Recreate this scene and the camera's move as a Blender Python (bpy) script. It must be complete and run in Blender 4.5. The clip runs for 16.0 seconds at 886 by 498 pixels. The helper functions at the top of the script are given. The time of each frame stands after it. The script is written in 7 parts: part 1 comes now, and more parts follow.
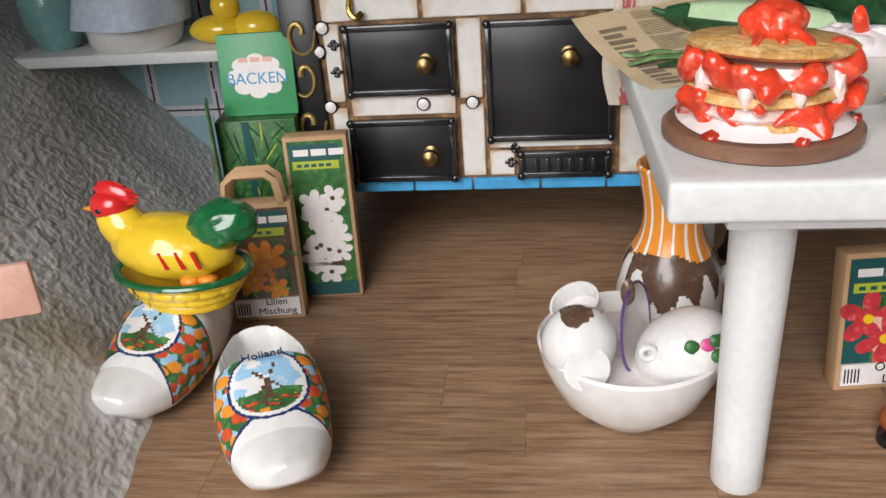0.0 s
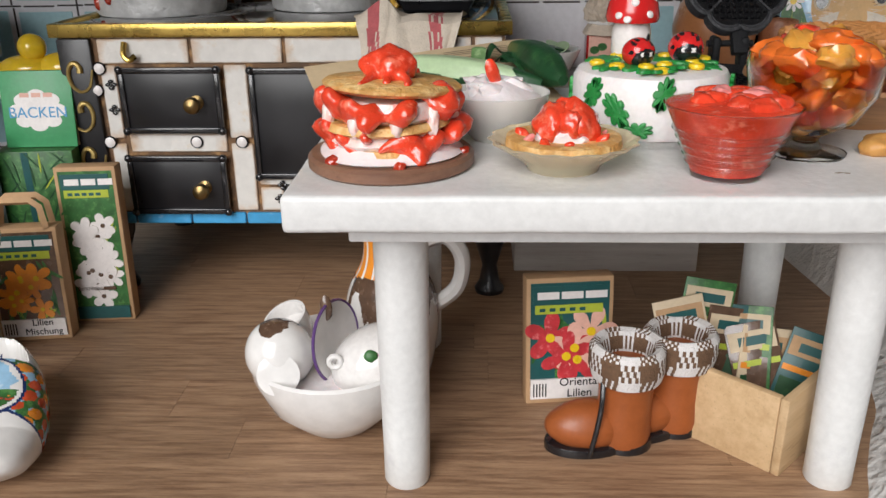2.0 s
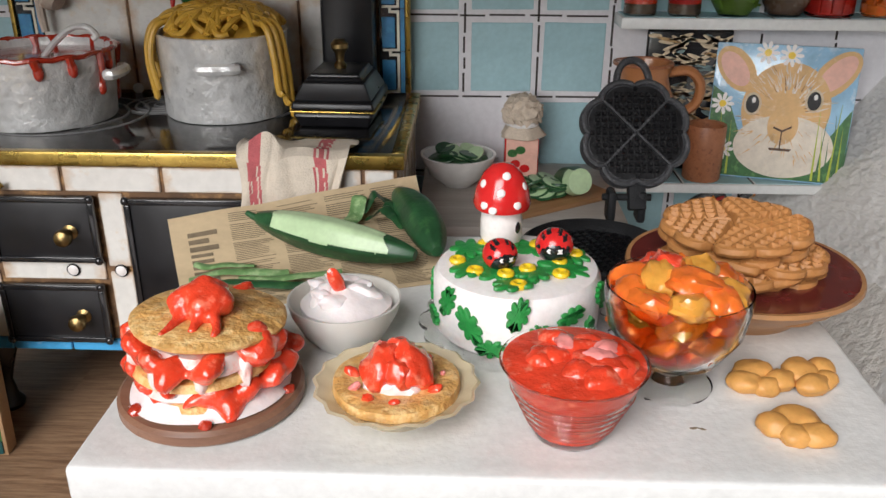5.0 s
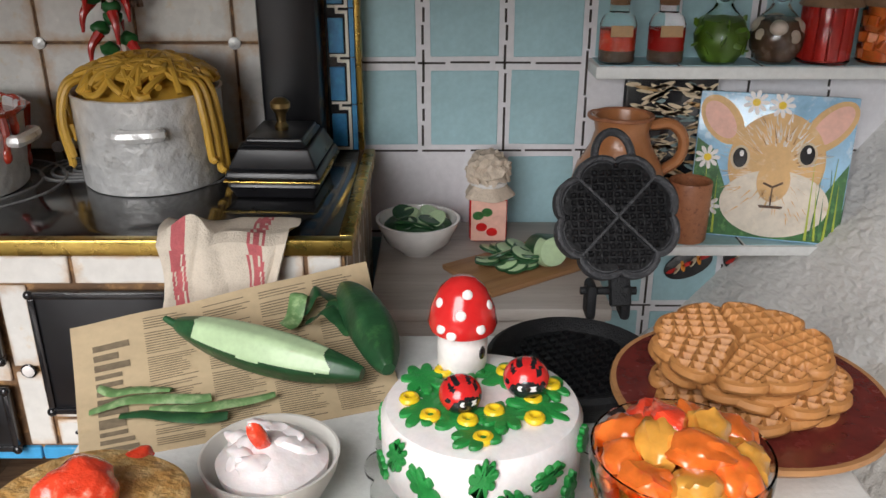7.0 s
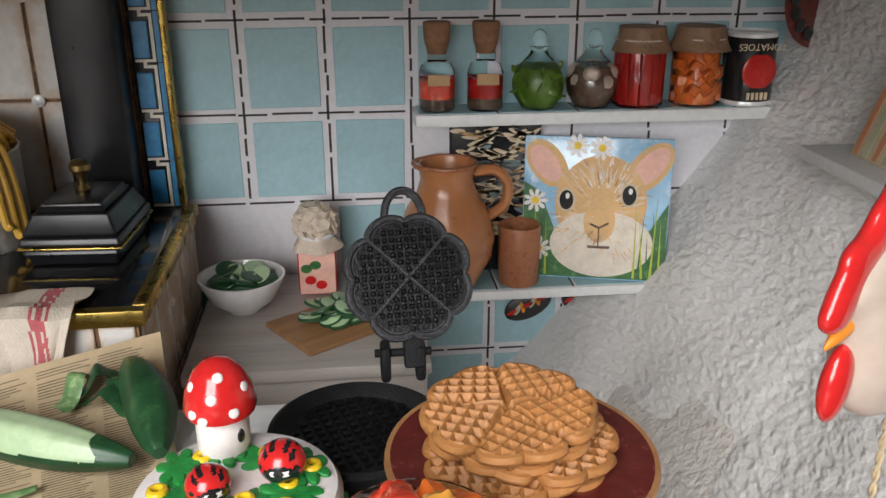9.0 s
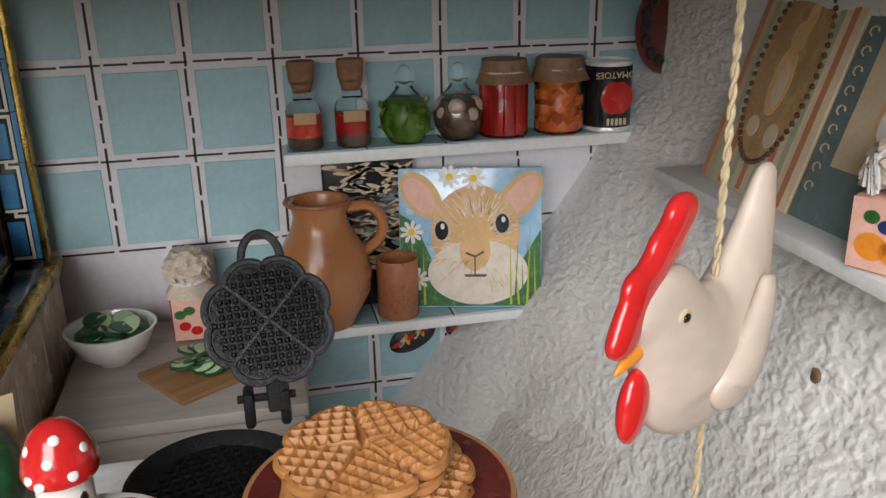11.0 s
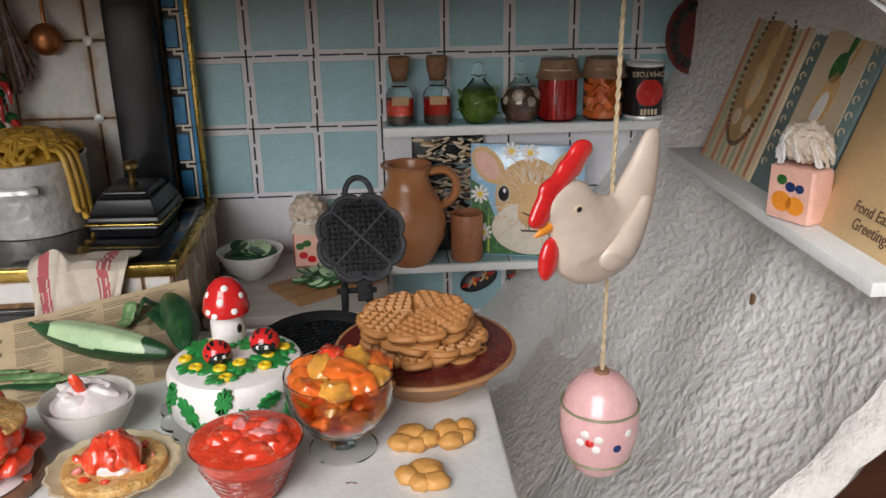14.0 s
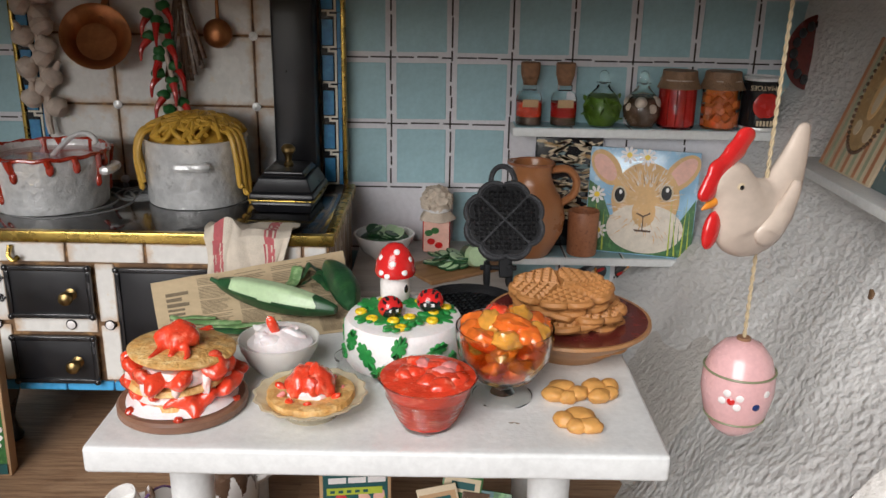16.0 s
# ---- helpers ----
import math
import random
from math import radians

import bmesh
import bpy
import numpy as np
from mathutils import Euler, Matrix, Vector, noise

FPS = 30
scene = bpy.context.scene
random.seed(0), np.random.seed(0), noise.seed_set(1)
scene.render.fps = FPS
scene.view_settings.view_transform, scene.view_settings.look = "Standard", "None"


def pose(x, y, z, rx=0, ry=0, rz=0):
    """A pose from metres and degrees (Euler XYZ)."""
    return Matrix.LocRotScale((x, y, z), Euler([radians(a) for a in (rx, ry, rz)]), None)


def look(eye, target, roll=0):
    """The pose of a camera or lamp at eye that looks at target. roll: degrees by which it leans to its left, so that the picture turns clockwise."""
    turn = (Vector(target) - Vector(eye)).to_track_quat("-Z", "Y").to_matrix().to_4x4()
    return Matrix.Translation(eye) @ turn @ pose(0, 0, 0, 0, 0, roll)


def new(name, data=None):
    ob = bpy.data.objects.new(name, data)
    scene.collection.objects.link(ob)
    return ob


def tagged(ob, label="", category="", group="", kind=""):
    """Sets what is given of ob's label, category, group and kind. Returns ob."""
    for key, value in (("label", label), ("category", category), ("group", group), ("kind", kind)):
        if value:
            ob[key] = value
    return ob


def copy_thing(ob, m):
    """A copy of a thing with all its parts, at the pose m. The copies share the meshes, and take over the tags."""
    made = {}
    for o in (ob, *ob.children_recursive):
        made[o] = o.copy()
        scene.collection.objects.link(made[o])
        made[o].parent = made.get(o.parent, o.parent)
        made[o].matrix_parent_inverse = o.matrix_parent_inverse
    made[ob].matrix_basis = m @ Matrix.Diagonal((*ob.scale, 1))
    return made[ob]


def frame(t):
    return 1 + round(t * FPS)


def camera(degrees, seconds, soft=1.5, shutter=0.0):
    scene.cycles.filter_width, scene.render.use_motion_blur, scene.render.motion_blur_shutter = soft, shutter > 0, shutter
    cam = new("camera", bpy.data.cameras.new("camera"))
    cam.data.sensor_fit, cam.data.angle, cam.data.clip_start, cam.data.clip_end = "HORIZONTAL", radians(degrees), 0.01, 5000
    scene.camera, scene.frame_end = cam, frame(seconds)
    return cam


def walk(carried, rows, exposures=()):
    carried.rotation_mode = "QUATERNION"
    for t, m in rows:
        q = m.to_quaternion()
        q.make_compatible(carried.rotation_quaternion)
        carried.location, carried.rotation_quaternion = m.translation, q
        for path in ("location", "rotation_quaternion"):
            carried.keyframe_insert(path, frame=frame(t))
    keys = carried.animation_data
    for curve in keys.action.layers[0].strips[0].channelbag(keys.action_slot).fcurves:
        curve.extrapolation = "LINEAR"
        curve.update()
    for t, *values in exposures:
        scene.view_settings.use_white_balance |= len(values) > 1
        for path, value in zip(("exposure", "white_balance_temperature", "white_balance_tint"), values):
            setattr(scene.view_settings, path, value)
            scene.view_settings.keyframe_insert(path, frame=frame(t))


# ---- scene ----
cam = camera(55.37, 16.0)
PATH = [
    (0, (-0.07110, 0.00954, 0.10591), (-0.09527, 0.18804, 0.01899), -4.1),
    (0.5, (-0.06796, 0.00563, 0.09990), (-0.09017, 0.18459, 0.01341), -3.6),
    (1, (-0.05718, 0.00042, 0.09995), (-0.07541, 0.18132, 0.01664), -2.7),
    (1.5, (-0.04277, -0.00511, 0.10297), (-0.05475, 0.17840, 0.02436), -1.8),
    (2, (-0.02358, -0.00710, 0.10346), (-0.03136, 0.17861, 0.02962), -0.7),
    (2.5, (-0.01103, -0.01108, 0.10829), (-0.01682, 0.17625, 0.03849), 0.0),
    (3, (-0.00327, -0.01027, 0.11645), (-0.00902, 0.17731, 0.04731), -0.2),
    (3.5, (0.00116, -0.00391, 0.12432), (-0.00575, 0.18333, 0.05437), -0.2),
    (4, (0.00255, 0.00585, 0.13104), (-0.00472, 0.19196, 0.05816), -0.1),
    (4.2, (0.00300, 0.00869, 0.13282), (-0.00420, 0.19427, 0.05861), -0.1),
    (6.5, (-0.00067, 0.04945, 0.14334), (-0.00126, 0.23177, 0.06113), 0.5),
    (7, (0.00476, 0.05476, 0.14529), (0.00557, 0.23916, 0.06785), 0.1),
    (7.5, (0.01047, 0.05713, 0.14752), (0.01265, 0.24323, 0.07428), 0.3),
    (8, (0.01858, 0.05880, 0.14724), (0.02788, 0.24539, 0.07584), 0.3),
    (8.5, (0.02358, 0.05371, 0.15082), (0.04011, 0.24023, 0.08054), 0.1),
    (9, (0.02959, 0.05932, 0.15092), (0.05029, 0.24477, 0.07894), -0.1),
    (9.5, (0.03207, 0.06799, 0.15018), (0.05954, 0.25282, 0.07890), 0.1),
    (10, (0.03475, 0.07071, 0.14774), (0.07213, 0.25477, 0.07900), 0.0),
    (10.2, (0.03528, 0.06986, 0.14705), (0.07692, 0.25386, 0.08064), -0.1),
    (12.3, (0.04963, 0.02301, 0.16557), (0.08635, 0.20833, 0.09992), -2.8),
    (12.5, (0.05004, 0.01777, 0.16572), (0.08616, 0.20332, 0.10040), -2.6),
    (13, (0.05278, 0.00407, 0.16476), (0.08029, 0.19076, 0.09849), -3.0),
    (13.5, (0.05082, -0.00255, 0.16240), (0.07243, 0.18478, 0.09575), -2.0),
    (14, (0.04492, -0.01240, 0.16159), (0.05968, 0.17556, 0.09485), -0.8),
    (14.5, (0.04043, -0.01987, 0.15981), (0.05107, 0.16827, 0.09280), 0.2),
    (15, (0.03415, -0.02682, 0.15729), (0.03960, 0.16198, 0.09154), 0.3),
    (15.5, (0.02589, -0.03234, 0.15719), (0.02812, 0.15713, 0.09320), 0.4),
    (16, (0.01965, -0.03729, 0.15845), (0.02078, 0.15274, 0.09612), 1.1),
]
walk(cam, [(t, look(eye, target, roll)) for t, eye, target, roll in PATH], exposures=[(0, -0.3), (1.5, -0.45), (2.5, -0.22), (4, -0.12), (6.5, -0.05), (7.5, 0.0), (8.5, 0.08), (10, 0.08), (12.5, -0.35), (14, -0.27), (16, -0.22)])

# ---- light: one large window in front and to the left of the egg house, in an added dim room ----
world = bpy.data.worlds.new("world")
scene.world = world
world.use_nodes = True
wn = world.node_tree.nodes
sky = wn.new("ShaderNodeTexSky")
sky.sky_type = "NISHITA"
sky.sun_disc = False
sky.sun_elevation = radians(40)
sky.sun_rotation = radians(200)
world.node_tree.links.new(sky.outputs[0], wn["Background"].inputs[0])
wn["Background"].inputs[1].default_value = 0.1


def window_light(name, eye, target, w, h, watts, colour):
    lamp = bpy.data.lights.new(name, "AREA")
    lamp.shape, lamp.size, lamp.size_y, lamp.energy, lamp.color = "RECTANGLE", w, h, watts, colour
    ob = new(name, lamp)
    ob.matrix_world = look(eye, target)
    return ob


window_light("window_daylight", (-0.52, -1.17, 0.86), (-0.05, 0.2, 0.07), 1.0, 1.4, 46.0, (1.0, 0.98, 0.97))
scene.view_settings.exposure = 0.0

# ---- helpers: all building is done in centimetres, and scaled to metres when linked ----
CM = 0.01
rnd = random.Random(7)


def thing(name, x, y, z, rz=0.0, label="", category="", group="", kind="", rx=0.0, ry=0.0):
    ob = new(name)
    ob.matrix_world = pose(x * CM, y * CM, z * CM, rx, ry, rz)
    return tagged(ob, label, category, group, kind)


def part(name, bm, material, parent=None, label="", smooth=True, zones=None, category="", kind="", group="", at=None):
    me = bpy.data.meshes.new(name)
    bmesh.ops.scale(bm, vec=(CM, CM, CM), verts=bm.verts)
    bmesh.ops.recalc_face_normals(bm, faces=bm.faces)
    bm.to_mesh(me)
    bm.free()
    mats = material if isinstance(material, (list, tuple)) else [material]
    for m in mats:
        me.materials.append(m)
    if zones:
        me.polygons.foreach_set("material_index", [zones(f.center / CM) for f in me.polygons])
    if smooth:
        me.polygons.foreach_set("use_smooth", [True] * len(me.polygons))
        me.set_sharp_from_angle(angle=radians(40))
    ob = new(name, me)
    if parent is not None:
        ob.parent = parent
    if at is not None:
        ob.matrix_basis = at
    return tagged(ob, label, category, group, kind)


def again(ob, m, parent=None):
    """Another object on the same mesh, at the pose m."""
    o = new(ob.name, ob.data)
    o.parent = parent if parent is not None else ob.parent
    o.matrix_basis = m
    return o


def cpose(x, y, z, rx=0, ry=0, rz=0):
    return pose(x * CM, y * CM, z * CM, rx, ry, rz)


def box(x0, x1, y0, y1, z0, z1, bev=0.0, seg=2, bm=None, m=None):
    own = bmesh.new()
    bmesh.ops.create_cube(own, size=1)
    for v in own.verts:
        v.co = Vector((x0 + (v.co.x + .5) * (x1 - x0), y0 + (v.co.y + .5) * (y1 - y0), z0 + (v.co.z + .5) * (z1 - z0)))
    if bev > 0:
        bmesh.ops.bevel(own, geom=own.edges[:], offset=bev, segments=seg, affect="EDGES", profile=0.5)
    return merge(bm, own, m)


def merge(bm, own, m=None):
    if m is not None:
        own.transform(m)
    if bm is None:
        return own
    me = bpy.data.meshes.new("tmp")
    own.to_mesh(me)
    own.free()
    bm.from_mesh(me)
    bpy.data.meshes.remove(me)
    return bm


def T(x=0, y=0, z=0, rx=0, ry=0, rz=0, s=(1, 1, 1)):
    return pose(x, y, z, rx, ry, rz) @ Matrix.Diagonal((*s, 1))


def lathe(profile, seg=40, bm=None, m=None, wob=0.0, seed=0):
    """A turned body from (radius, height) pairs."""
    own = bmesh.new()
    rings = []
    for r, z in profile:
        ring = []
        for i in range(seg):
            a = 2 * math.pi * i / seg
            k = 1 + wob * noise.noise((math.cos(a) * 1.3 + seed, math.sin(a) * 1.3, z * 0.9)) if wob else 1
            ring.append(own.verts.new((max(r, 1e-4) * k * math.cos(a), max(r, 1e-4) * k * math.sin(a), z)))
        rings.append(ring)
    for a, b in zip(rings, rings[1:]):
        for i in range(seg):
            own.faces.new((a[i], a[(i + 1) % seg], b[(i + 1) % seg], b[i]))
    for ring in (rings[0], rings[-1]):
        own.faces.new(ring)
    return merge(bm, own, m)


def tube(points, r, seg=8, bm=None, m=None, closed=False, r_end=None):
    """A round bar along a smoothed line of points."""
    own = bmesh.new()
    pts = [Vector(p) for p in points]
    n = len(pts)
    rings = []
    up = Vector((0.13, 0.21, 1)).normalized()
    for i, p in enumerate(pts):
        if closed:
            d = pts[(i + 1) % n] - pts[i - 1]
        else:
            d = pts[min(i + 1, n - 1)] - pts[max(i - 1, 0)]
        d.normalize()
        if abs(d.dot(up)) > 0.97:
            up = Vector((1, 0.1, 0))
        u = d.cross(up).normalized()
        w = d.cross(u)
        up = -w if w.dot(up) < 0 else w
        rr = r if r_end is None else r + (r_end - r) * i / (n - 1)
        rings.append([own.verts.new(p + rr * (math.cos(2 * math.pi * k / seg) * u + math.sin(2 * math.pi * k / seg) * u.cross(d))) for k in range(seg)])
    pairs = list(zip(rings, rings[1:])) + ([(rings[-1], rings[0])] if closed else [])
    for a, b in pairs:
        for k in range(seg):
            own.faces.new((a[k], a[(k + 1) % seg], b[(k + 1) % seg], b[k]))
    if not closed:
        own.faces.new(rings[0])
        own.faces.new(rings[-1])
    return merge(bm, own, m)


def smooth_line(points, n=6):
    """Catmull-Rom through the points."""
    p = [Vector(q) for q in points]
    p = [2 * p[0] - p[1]] + p + [2 * p[-1] - p[-2]]
    out = []
    for i in range(1, len(p) - 2):
        for k in range(n):
            t = k / n
            a, b, c, d = p[i - 1:i + 3]
            out.append(0.5 * (2 * b + (c - a) * t + (2 * a - 5 * b + 4 * c - d) * t * t + (3 * b - a - 3 * c + d) * t ** 3))
    return out + [p[-2]]


def blob(rx, ry, rz, amp=0.0, freq=1.0, seed=0, sub=3, bm=None, m=None):
    own = bmesh.new()
    bmesh.ops.create_icosphere(own, subdivisions=sub, radius=1)
    for v in own.verts:
        n = v.co.normalized()
        k = 1 + amp * noise.noise(n * freq + Vector((seed * 3.1, seed * 1.7, seed)))
        v.co = Vector((n.x * rx * k, n.y * ry * k, n.z * rz * k))
    return merge(bm, own, m)


def prism(outline, z0, z1, bev=0.0, bm=None, m=None, seg=2):
    """A flat outline (x, y) given height."""
    own = bmesh.new()
    f = own.faces.new([own.verts.new((x, y, z0)) for x, y in outline])
    ex = bmesh.ops.extrude_face_region(own, geom=[f])
    for v in ex["geom"]:
        if isinstance(v, bmesh.types.BMVert):
            v.co.z = z1
    if bev > 0:
        top = [e for e in own.edges if all(v.co.z > z1 - 1e-6 for v in e.verts)]
        bmesh.ops.bevel(own, geom=top, offset=bev, segments=seg, affect="EDGES", profile=0.5)
    return merge(bm, own, m)


def oval(rx, ry, n=28, cx=0, cy=0, turn=0.0):
    c, s = math.cos(radians(turn)), math.sin(radians(turn))
    pts = [(rx * math.cos(2 * math.pi * i / n), ry * math.sin(2 * math.pi * i / n)) for i in range(n)]
    return [(cx + x * c - y * s, cy + x * s + y * c) for x, y in pts]


def petals(r0, r1, k, n=60, cx=0, cy=0, turn=0.0):
    out = []
    for i in range(n):
        a = 2 * math.pi * i / n
        r = r0 + (r1 - r0) * abs(math.cos(k * a / 2)) ** 0.7
        out.append((cx + r * math.cos(a + turn), cy + r * math.sin(a + turn)))
    return out


def fused(shapes, voxel):
    """One skin over several overlapping shapes."""
    me = bpy.data.meshes.new("fused")
    bm = bmesh.new()
    for own in shapes:
        merge(bm, own)
    bm.to_mesh(me)
    bm.free()
    tmp = bpy.data.objects.new("fused", me)
    scene.collection.objects.link(tmp)
    md = tmp.modifiers.new("remesh", "REMESH")
    md.mode, md.voxel_size = "VOXEL", voxel
    bpy.context.view_layer.update()
    done = bpy.data.meshes.new_from_object(tmp.evaluated_get(bpy.context.evaluated_depsgraph_get()))
    bpy.data.objects.remove(tmp)
    out = bmesh.new()
    out.from_mesh(done)
    bpy.data.meshes.remove(done)
    for k in range(6):
        bmesh.ops.smooth_vert(out, verts=out.verts, factor=.5, use_axis_x=True, use_axis_y=True, use_axis_z=True)
    return out


def writing(name, text, size, material, parent, m, thick=0.004):
    cu = bpy.data.curves.new(name, "FONT")
    cu.body, cu.size, cu.extrude, cu.align_x, cu.align_y = text, size, thick, "CENTER", "CENTER"
    tmp = bpy.data.objects.new(name, cu)
    scene.collection.objects.link(tmp)
    bpy.context.view_layer.update()
    me = bpy.data.meshes.new_from_object(tmp.evaluated_get(bpy.context.evaluated_depsgraph_get()))
    bpy.data.objects.remove(tmp)
    bm = bmesh.new()
    bm.from_mesh(me)
    bpy.data.meshes.remove(me)
    bm.transform(m)
    return part(name, bm, material, parent, smooth=False)


# upright sheet: turns a flat drawing (x, y) into one that stands and faces the front
UP = pose(0, 0, 0, 90, 0, 0)

# ---- materials ----
def nodes_of(name):
    m = bpy.data.materials.new(name)
    m.use_nodes = True
    nt = m.node_tree
    return m, nt, nt.nodes["Principled BSDF"]


def coords(nt, scale, stretch=(1, 1, 1), loc=(0, 0, 0)):
    tc = nt.nodes.new("ShaderNodeTexCoord")
    mp = nt.nodes.new("ShaderNodeMapping")
    mp.inputs["Scale"].default_value = [scale * s for s in stretch]
    mp.inputs["Location"].default_value = loc
    nt.links.new(tc.outputs["Object"], mp.inputs["Vector"])
    return mp.outputs[0]


def noise_tex(nt, vec, scale, detail=4, rough=0.55):
    n = nt.nodes.new("ShaderNodeTexNoise")
    n.inputs["Scale"].default_value, n.inputs["Detail"].default_value, n.inputs["Roughness"].default_value = scale, detail, rough
    nt.links.new(vec, n.inputs["Vector"])
    return n.outputs["Fac"]


def ramp(nt, fac, stops):
    r = nt.nodes.new("ShaderNodeValToRGB")
    while len(r.color_ramp.elements) < len(stops):
        r.color_ramp.elements.new(0.5)
    for e, (p, c) in zip(r.color_ramp.elements, stops):
        e.position, e.color = p, (*c, 1)
    nt.links.new(fac, r.inputs["Fac"])
    return r.outputs["Color"]


def mix(nt, fac, a, b, mode="MIX"):
    m = nt.nodes.new("ShaderNodeMix")
    m.data_type, m.blend_type = "RGBA", mode
    for val, sock in ((fac, m.inputs[0]), (a, m.inputs[6]), (b, m.inputs[7])):
        if isinstance(val, bpy.types.NodeSocket):
            nt.links.new(val, sock)
        else:
            sock.default_value = val if isinstance(val, float) else (*val, 1)
    return m.outputs[2]


def relief(nt, p, height, strength, dist):
    b = nt.nodes.new("ShaderNodeBump")
    b.inputs["Strength"].default_value, b.inputs["Distance"].default_value = strength, dist * CM
    nt.links.new(height, b.inputs["Height"])
    nt.links.new(b.outputs[0], p.inputs["Normal"])


def shade(c, k):
    return tuple(min(1, v * k) for v in c)


def stuff(name, colour, rough=0.5, metal=0.0, var=0.18, scale=1.2, fine=9.0, bump=0.3, depth=0.02, coat=0.0, sss=0.0, second=None, amount=0.45, alpha=1.0, trans=0.0, ior=1.45, piece=0.0, spec=0.5):
    """A surface with a base colour, two scales of variation, and a fine relief; second: stains of another colour. Scales are per centimetre."""
    m, nt, p = nodes_of(name)
    v = coords(nt, 100)
    big, small = noise_tex(nt, v, scale), noise_tex(nt, v, fine, 3)
    col = ramp(nt, big, [(0.3, shade(colour, 1 - var)), (0.7, shade(colour, 1 + var * 0.6))])
    if second:
        spots = ramp(nt, noise_tex(nt, v, scale * 1.7, 6, 0.65), [(amount, (0, 0, 0)), (min(amount + 0.14, 0.99), (1, 1, 1))])
        col = mix(nt, spots, col, second)
    col = mix(nt, 0.25, col, ramp(nt, small, [(0.3, shade(colour, 0.75)), (0.7, shade(colour, 1.15))]))
    if piece:
        oi = nt.nodes.new("ShaderNodeObjectInfo")
        col = mix(nt, 1.0, col, ramp(nt, oi.outputs["Random"], [(0.0, (1 - piece,) * 3), (1.0, (1.0, 1.0, 1.0))]), "MULTIPLY")
    nt.links.new(col, p.inputs["Base Color"])
    rr = nt.nodes.new("ShaderNodeMapRange")
    rr.inputs["To Min"].default_value, rr.inputs["To Max"].default_value = max(rough - 0.12, 0.02), min(rough + 0.12, 1)
    nt.links.new(big, rr.inputs["Value"])
    nt.links.new(rr.outputs[0], p.inputs["Roughness"])
    p.inputs["Metallic"].default_value = metal
    p.inputs["Specular IOR Level"].default_value = spec
    p.inputs["Coat Weight"].default_value = coat
    p.inputs["Coat Roughness"].default_value = 0.08
    if sss:
        p.inputs["Subsurface Weight"].default_value = sss
        p.inputs["Subsurface Radius"].default_value = (0.004, 0.002, 0.0015)
    if trans:
        p.inputs["Transmission Weight"].default_value = trans
        p.inputs["IOR"].default_value = ior
    if bump:
        relief(nt, p, small, bump, depth)
    return m


def wood(name, light, dark, along=0, rough=0.55, grain=3.0, coat=0.0, piece=0.25):
    m, nt, p = nodes_of(name)
    st = [6, 6, 6]
    st[along] = 0.5
    oi = nt.nodes.new("ShaderNodeObjectInfo")
    tc = nt.nodes.new("ShaderNodeTexCoord")
    add = nt.nodes.new("ShaderNodeVectorMath")
    add.operation = "MULTIPLY_ADD"
    nt.links.new(oi.outputs["Random"], add.inputs[0])
    add.inputs[1].default_value = (0.31, 0.17, 0.23)
    nt.links.new(tc.outputs["Object"], add.inputs[2])
    mp = nt.nodes.new("ShaderNodeMapping")
    mp.inputs["Scale"].default_value = [100 * s for s in st]
    nt.links.new(add.outputs[0], mp.inputs["Vector"])
    g = noise_tex(nt, mp.outputs[0], grain / 6, 6, 0.7)
    f = noise_tex(nt, mp.outputs[0], grain, 3, 0.6)
    col = ramp(nt, g, [(0.32, dark), (0.5, tuple((a + b) / 2 for a, b in zip(light, dark))), (0.7, light)])
    col = mix(nt, ramp(nt, f, [(0.6, (0, 0, 0)), (0.75, (0.55,) * 3)]), col, shade(dark, 0.6))
    col = mix(nt, 1.0, col, ramp(nt, oi.outputs["Random"], [(0.0, (1 - piece,) * 3), (1.0, (1.0, 1.0, 1.0))]), "MULTIPLY")
    nt.links.new(col, p.inputs["Base Color"])
    p.inputs["Roughness"].default_value = rough
    p.inputs["Coat Weight"].default_value = coat
    relief(nt, p, f, 0.25, 0.015)
    return m


def plaster(name, colour):
    """Hand-painted plaster with short raised dabs."""
    m, nt, p = nodes_of(name)
    v = coords(nt, 100)
    n1, n2 = noise_tex(nt, v, 3.1, 5, 0.6), noise_tex(nt, v, 0.35, 3)
    long = noise_tex(nt, coords(nt, 100, (1.0, 1.0, 1.8)), 3.0, 1.5, 0.45)
    dabs = nt.nodes.new("ShaderNodeMath")
    dabs.operation = "ADD"
    nt.links.new(ramp(nt, long, [(0.38, (0, 0, 0)), (0.74, (0.9, 0.9, 0.9))]), dabs.inputs[0])
    nt.links.new(ramp(nt, n1, [(0.3, (0, 0, 0)), (0.8, (0.3, 0.3, 0.3))]), dabs.inputs[1])
    col = ramp(nt, n2, [(0.3, shade(colour, 0.93)), (0.7, colour)])
    col = mix(nt, ramp(nt, n1, [(0.58, (0, 0, 0)), (0.76, (0.2,) * 3)]), col, shade(colour, 0.72))
    nt.links.new(col, p.inputs["Base Color"])
    p.inputs["Roughness"].default_value = 0.36
    relief(nt, p, dabs.outputs[0], 0.62, 0.09)
    return m


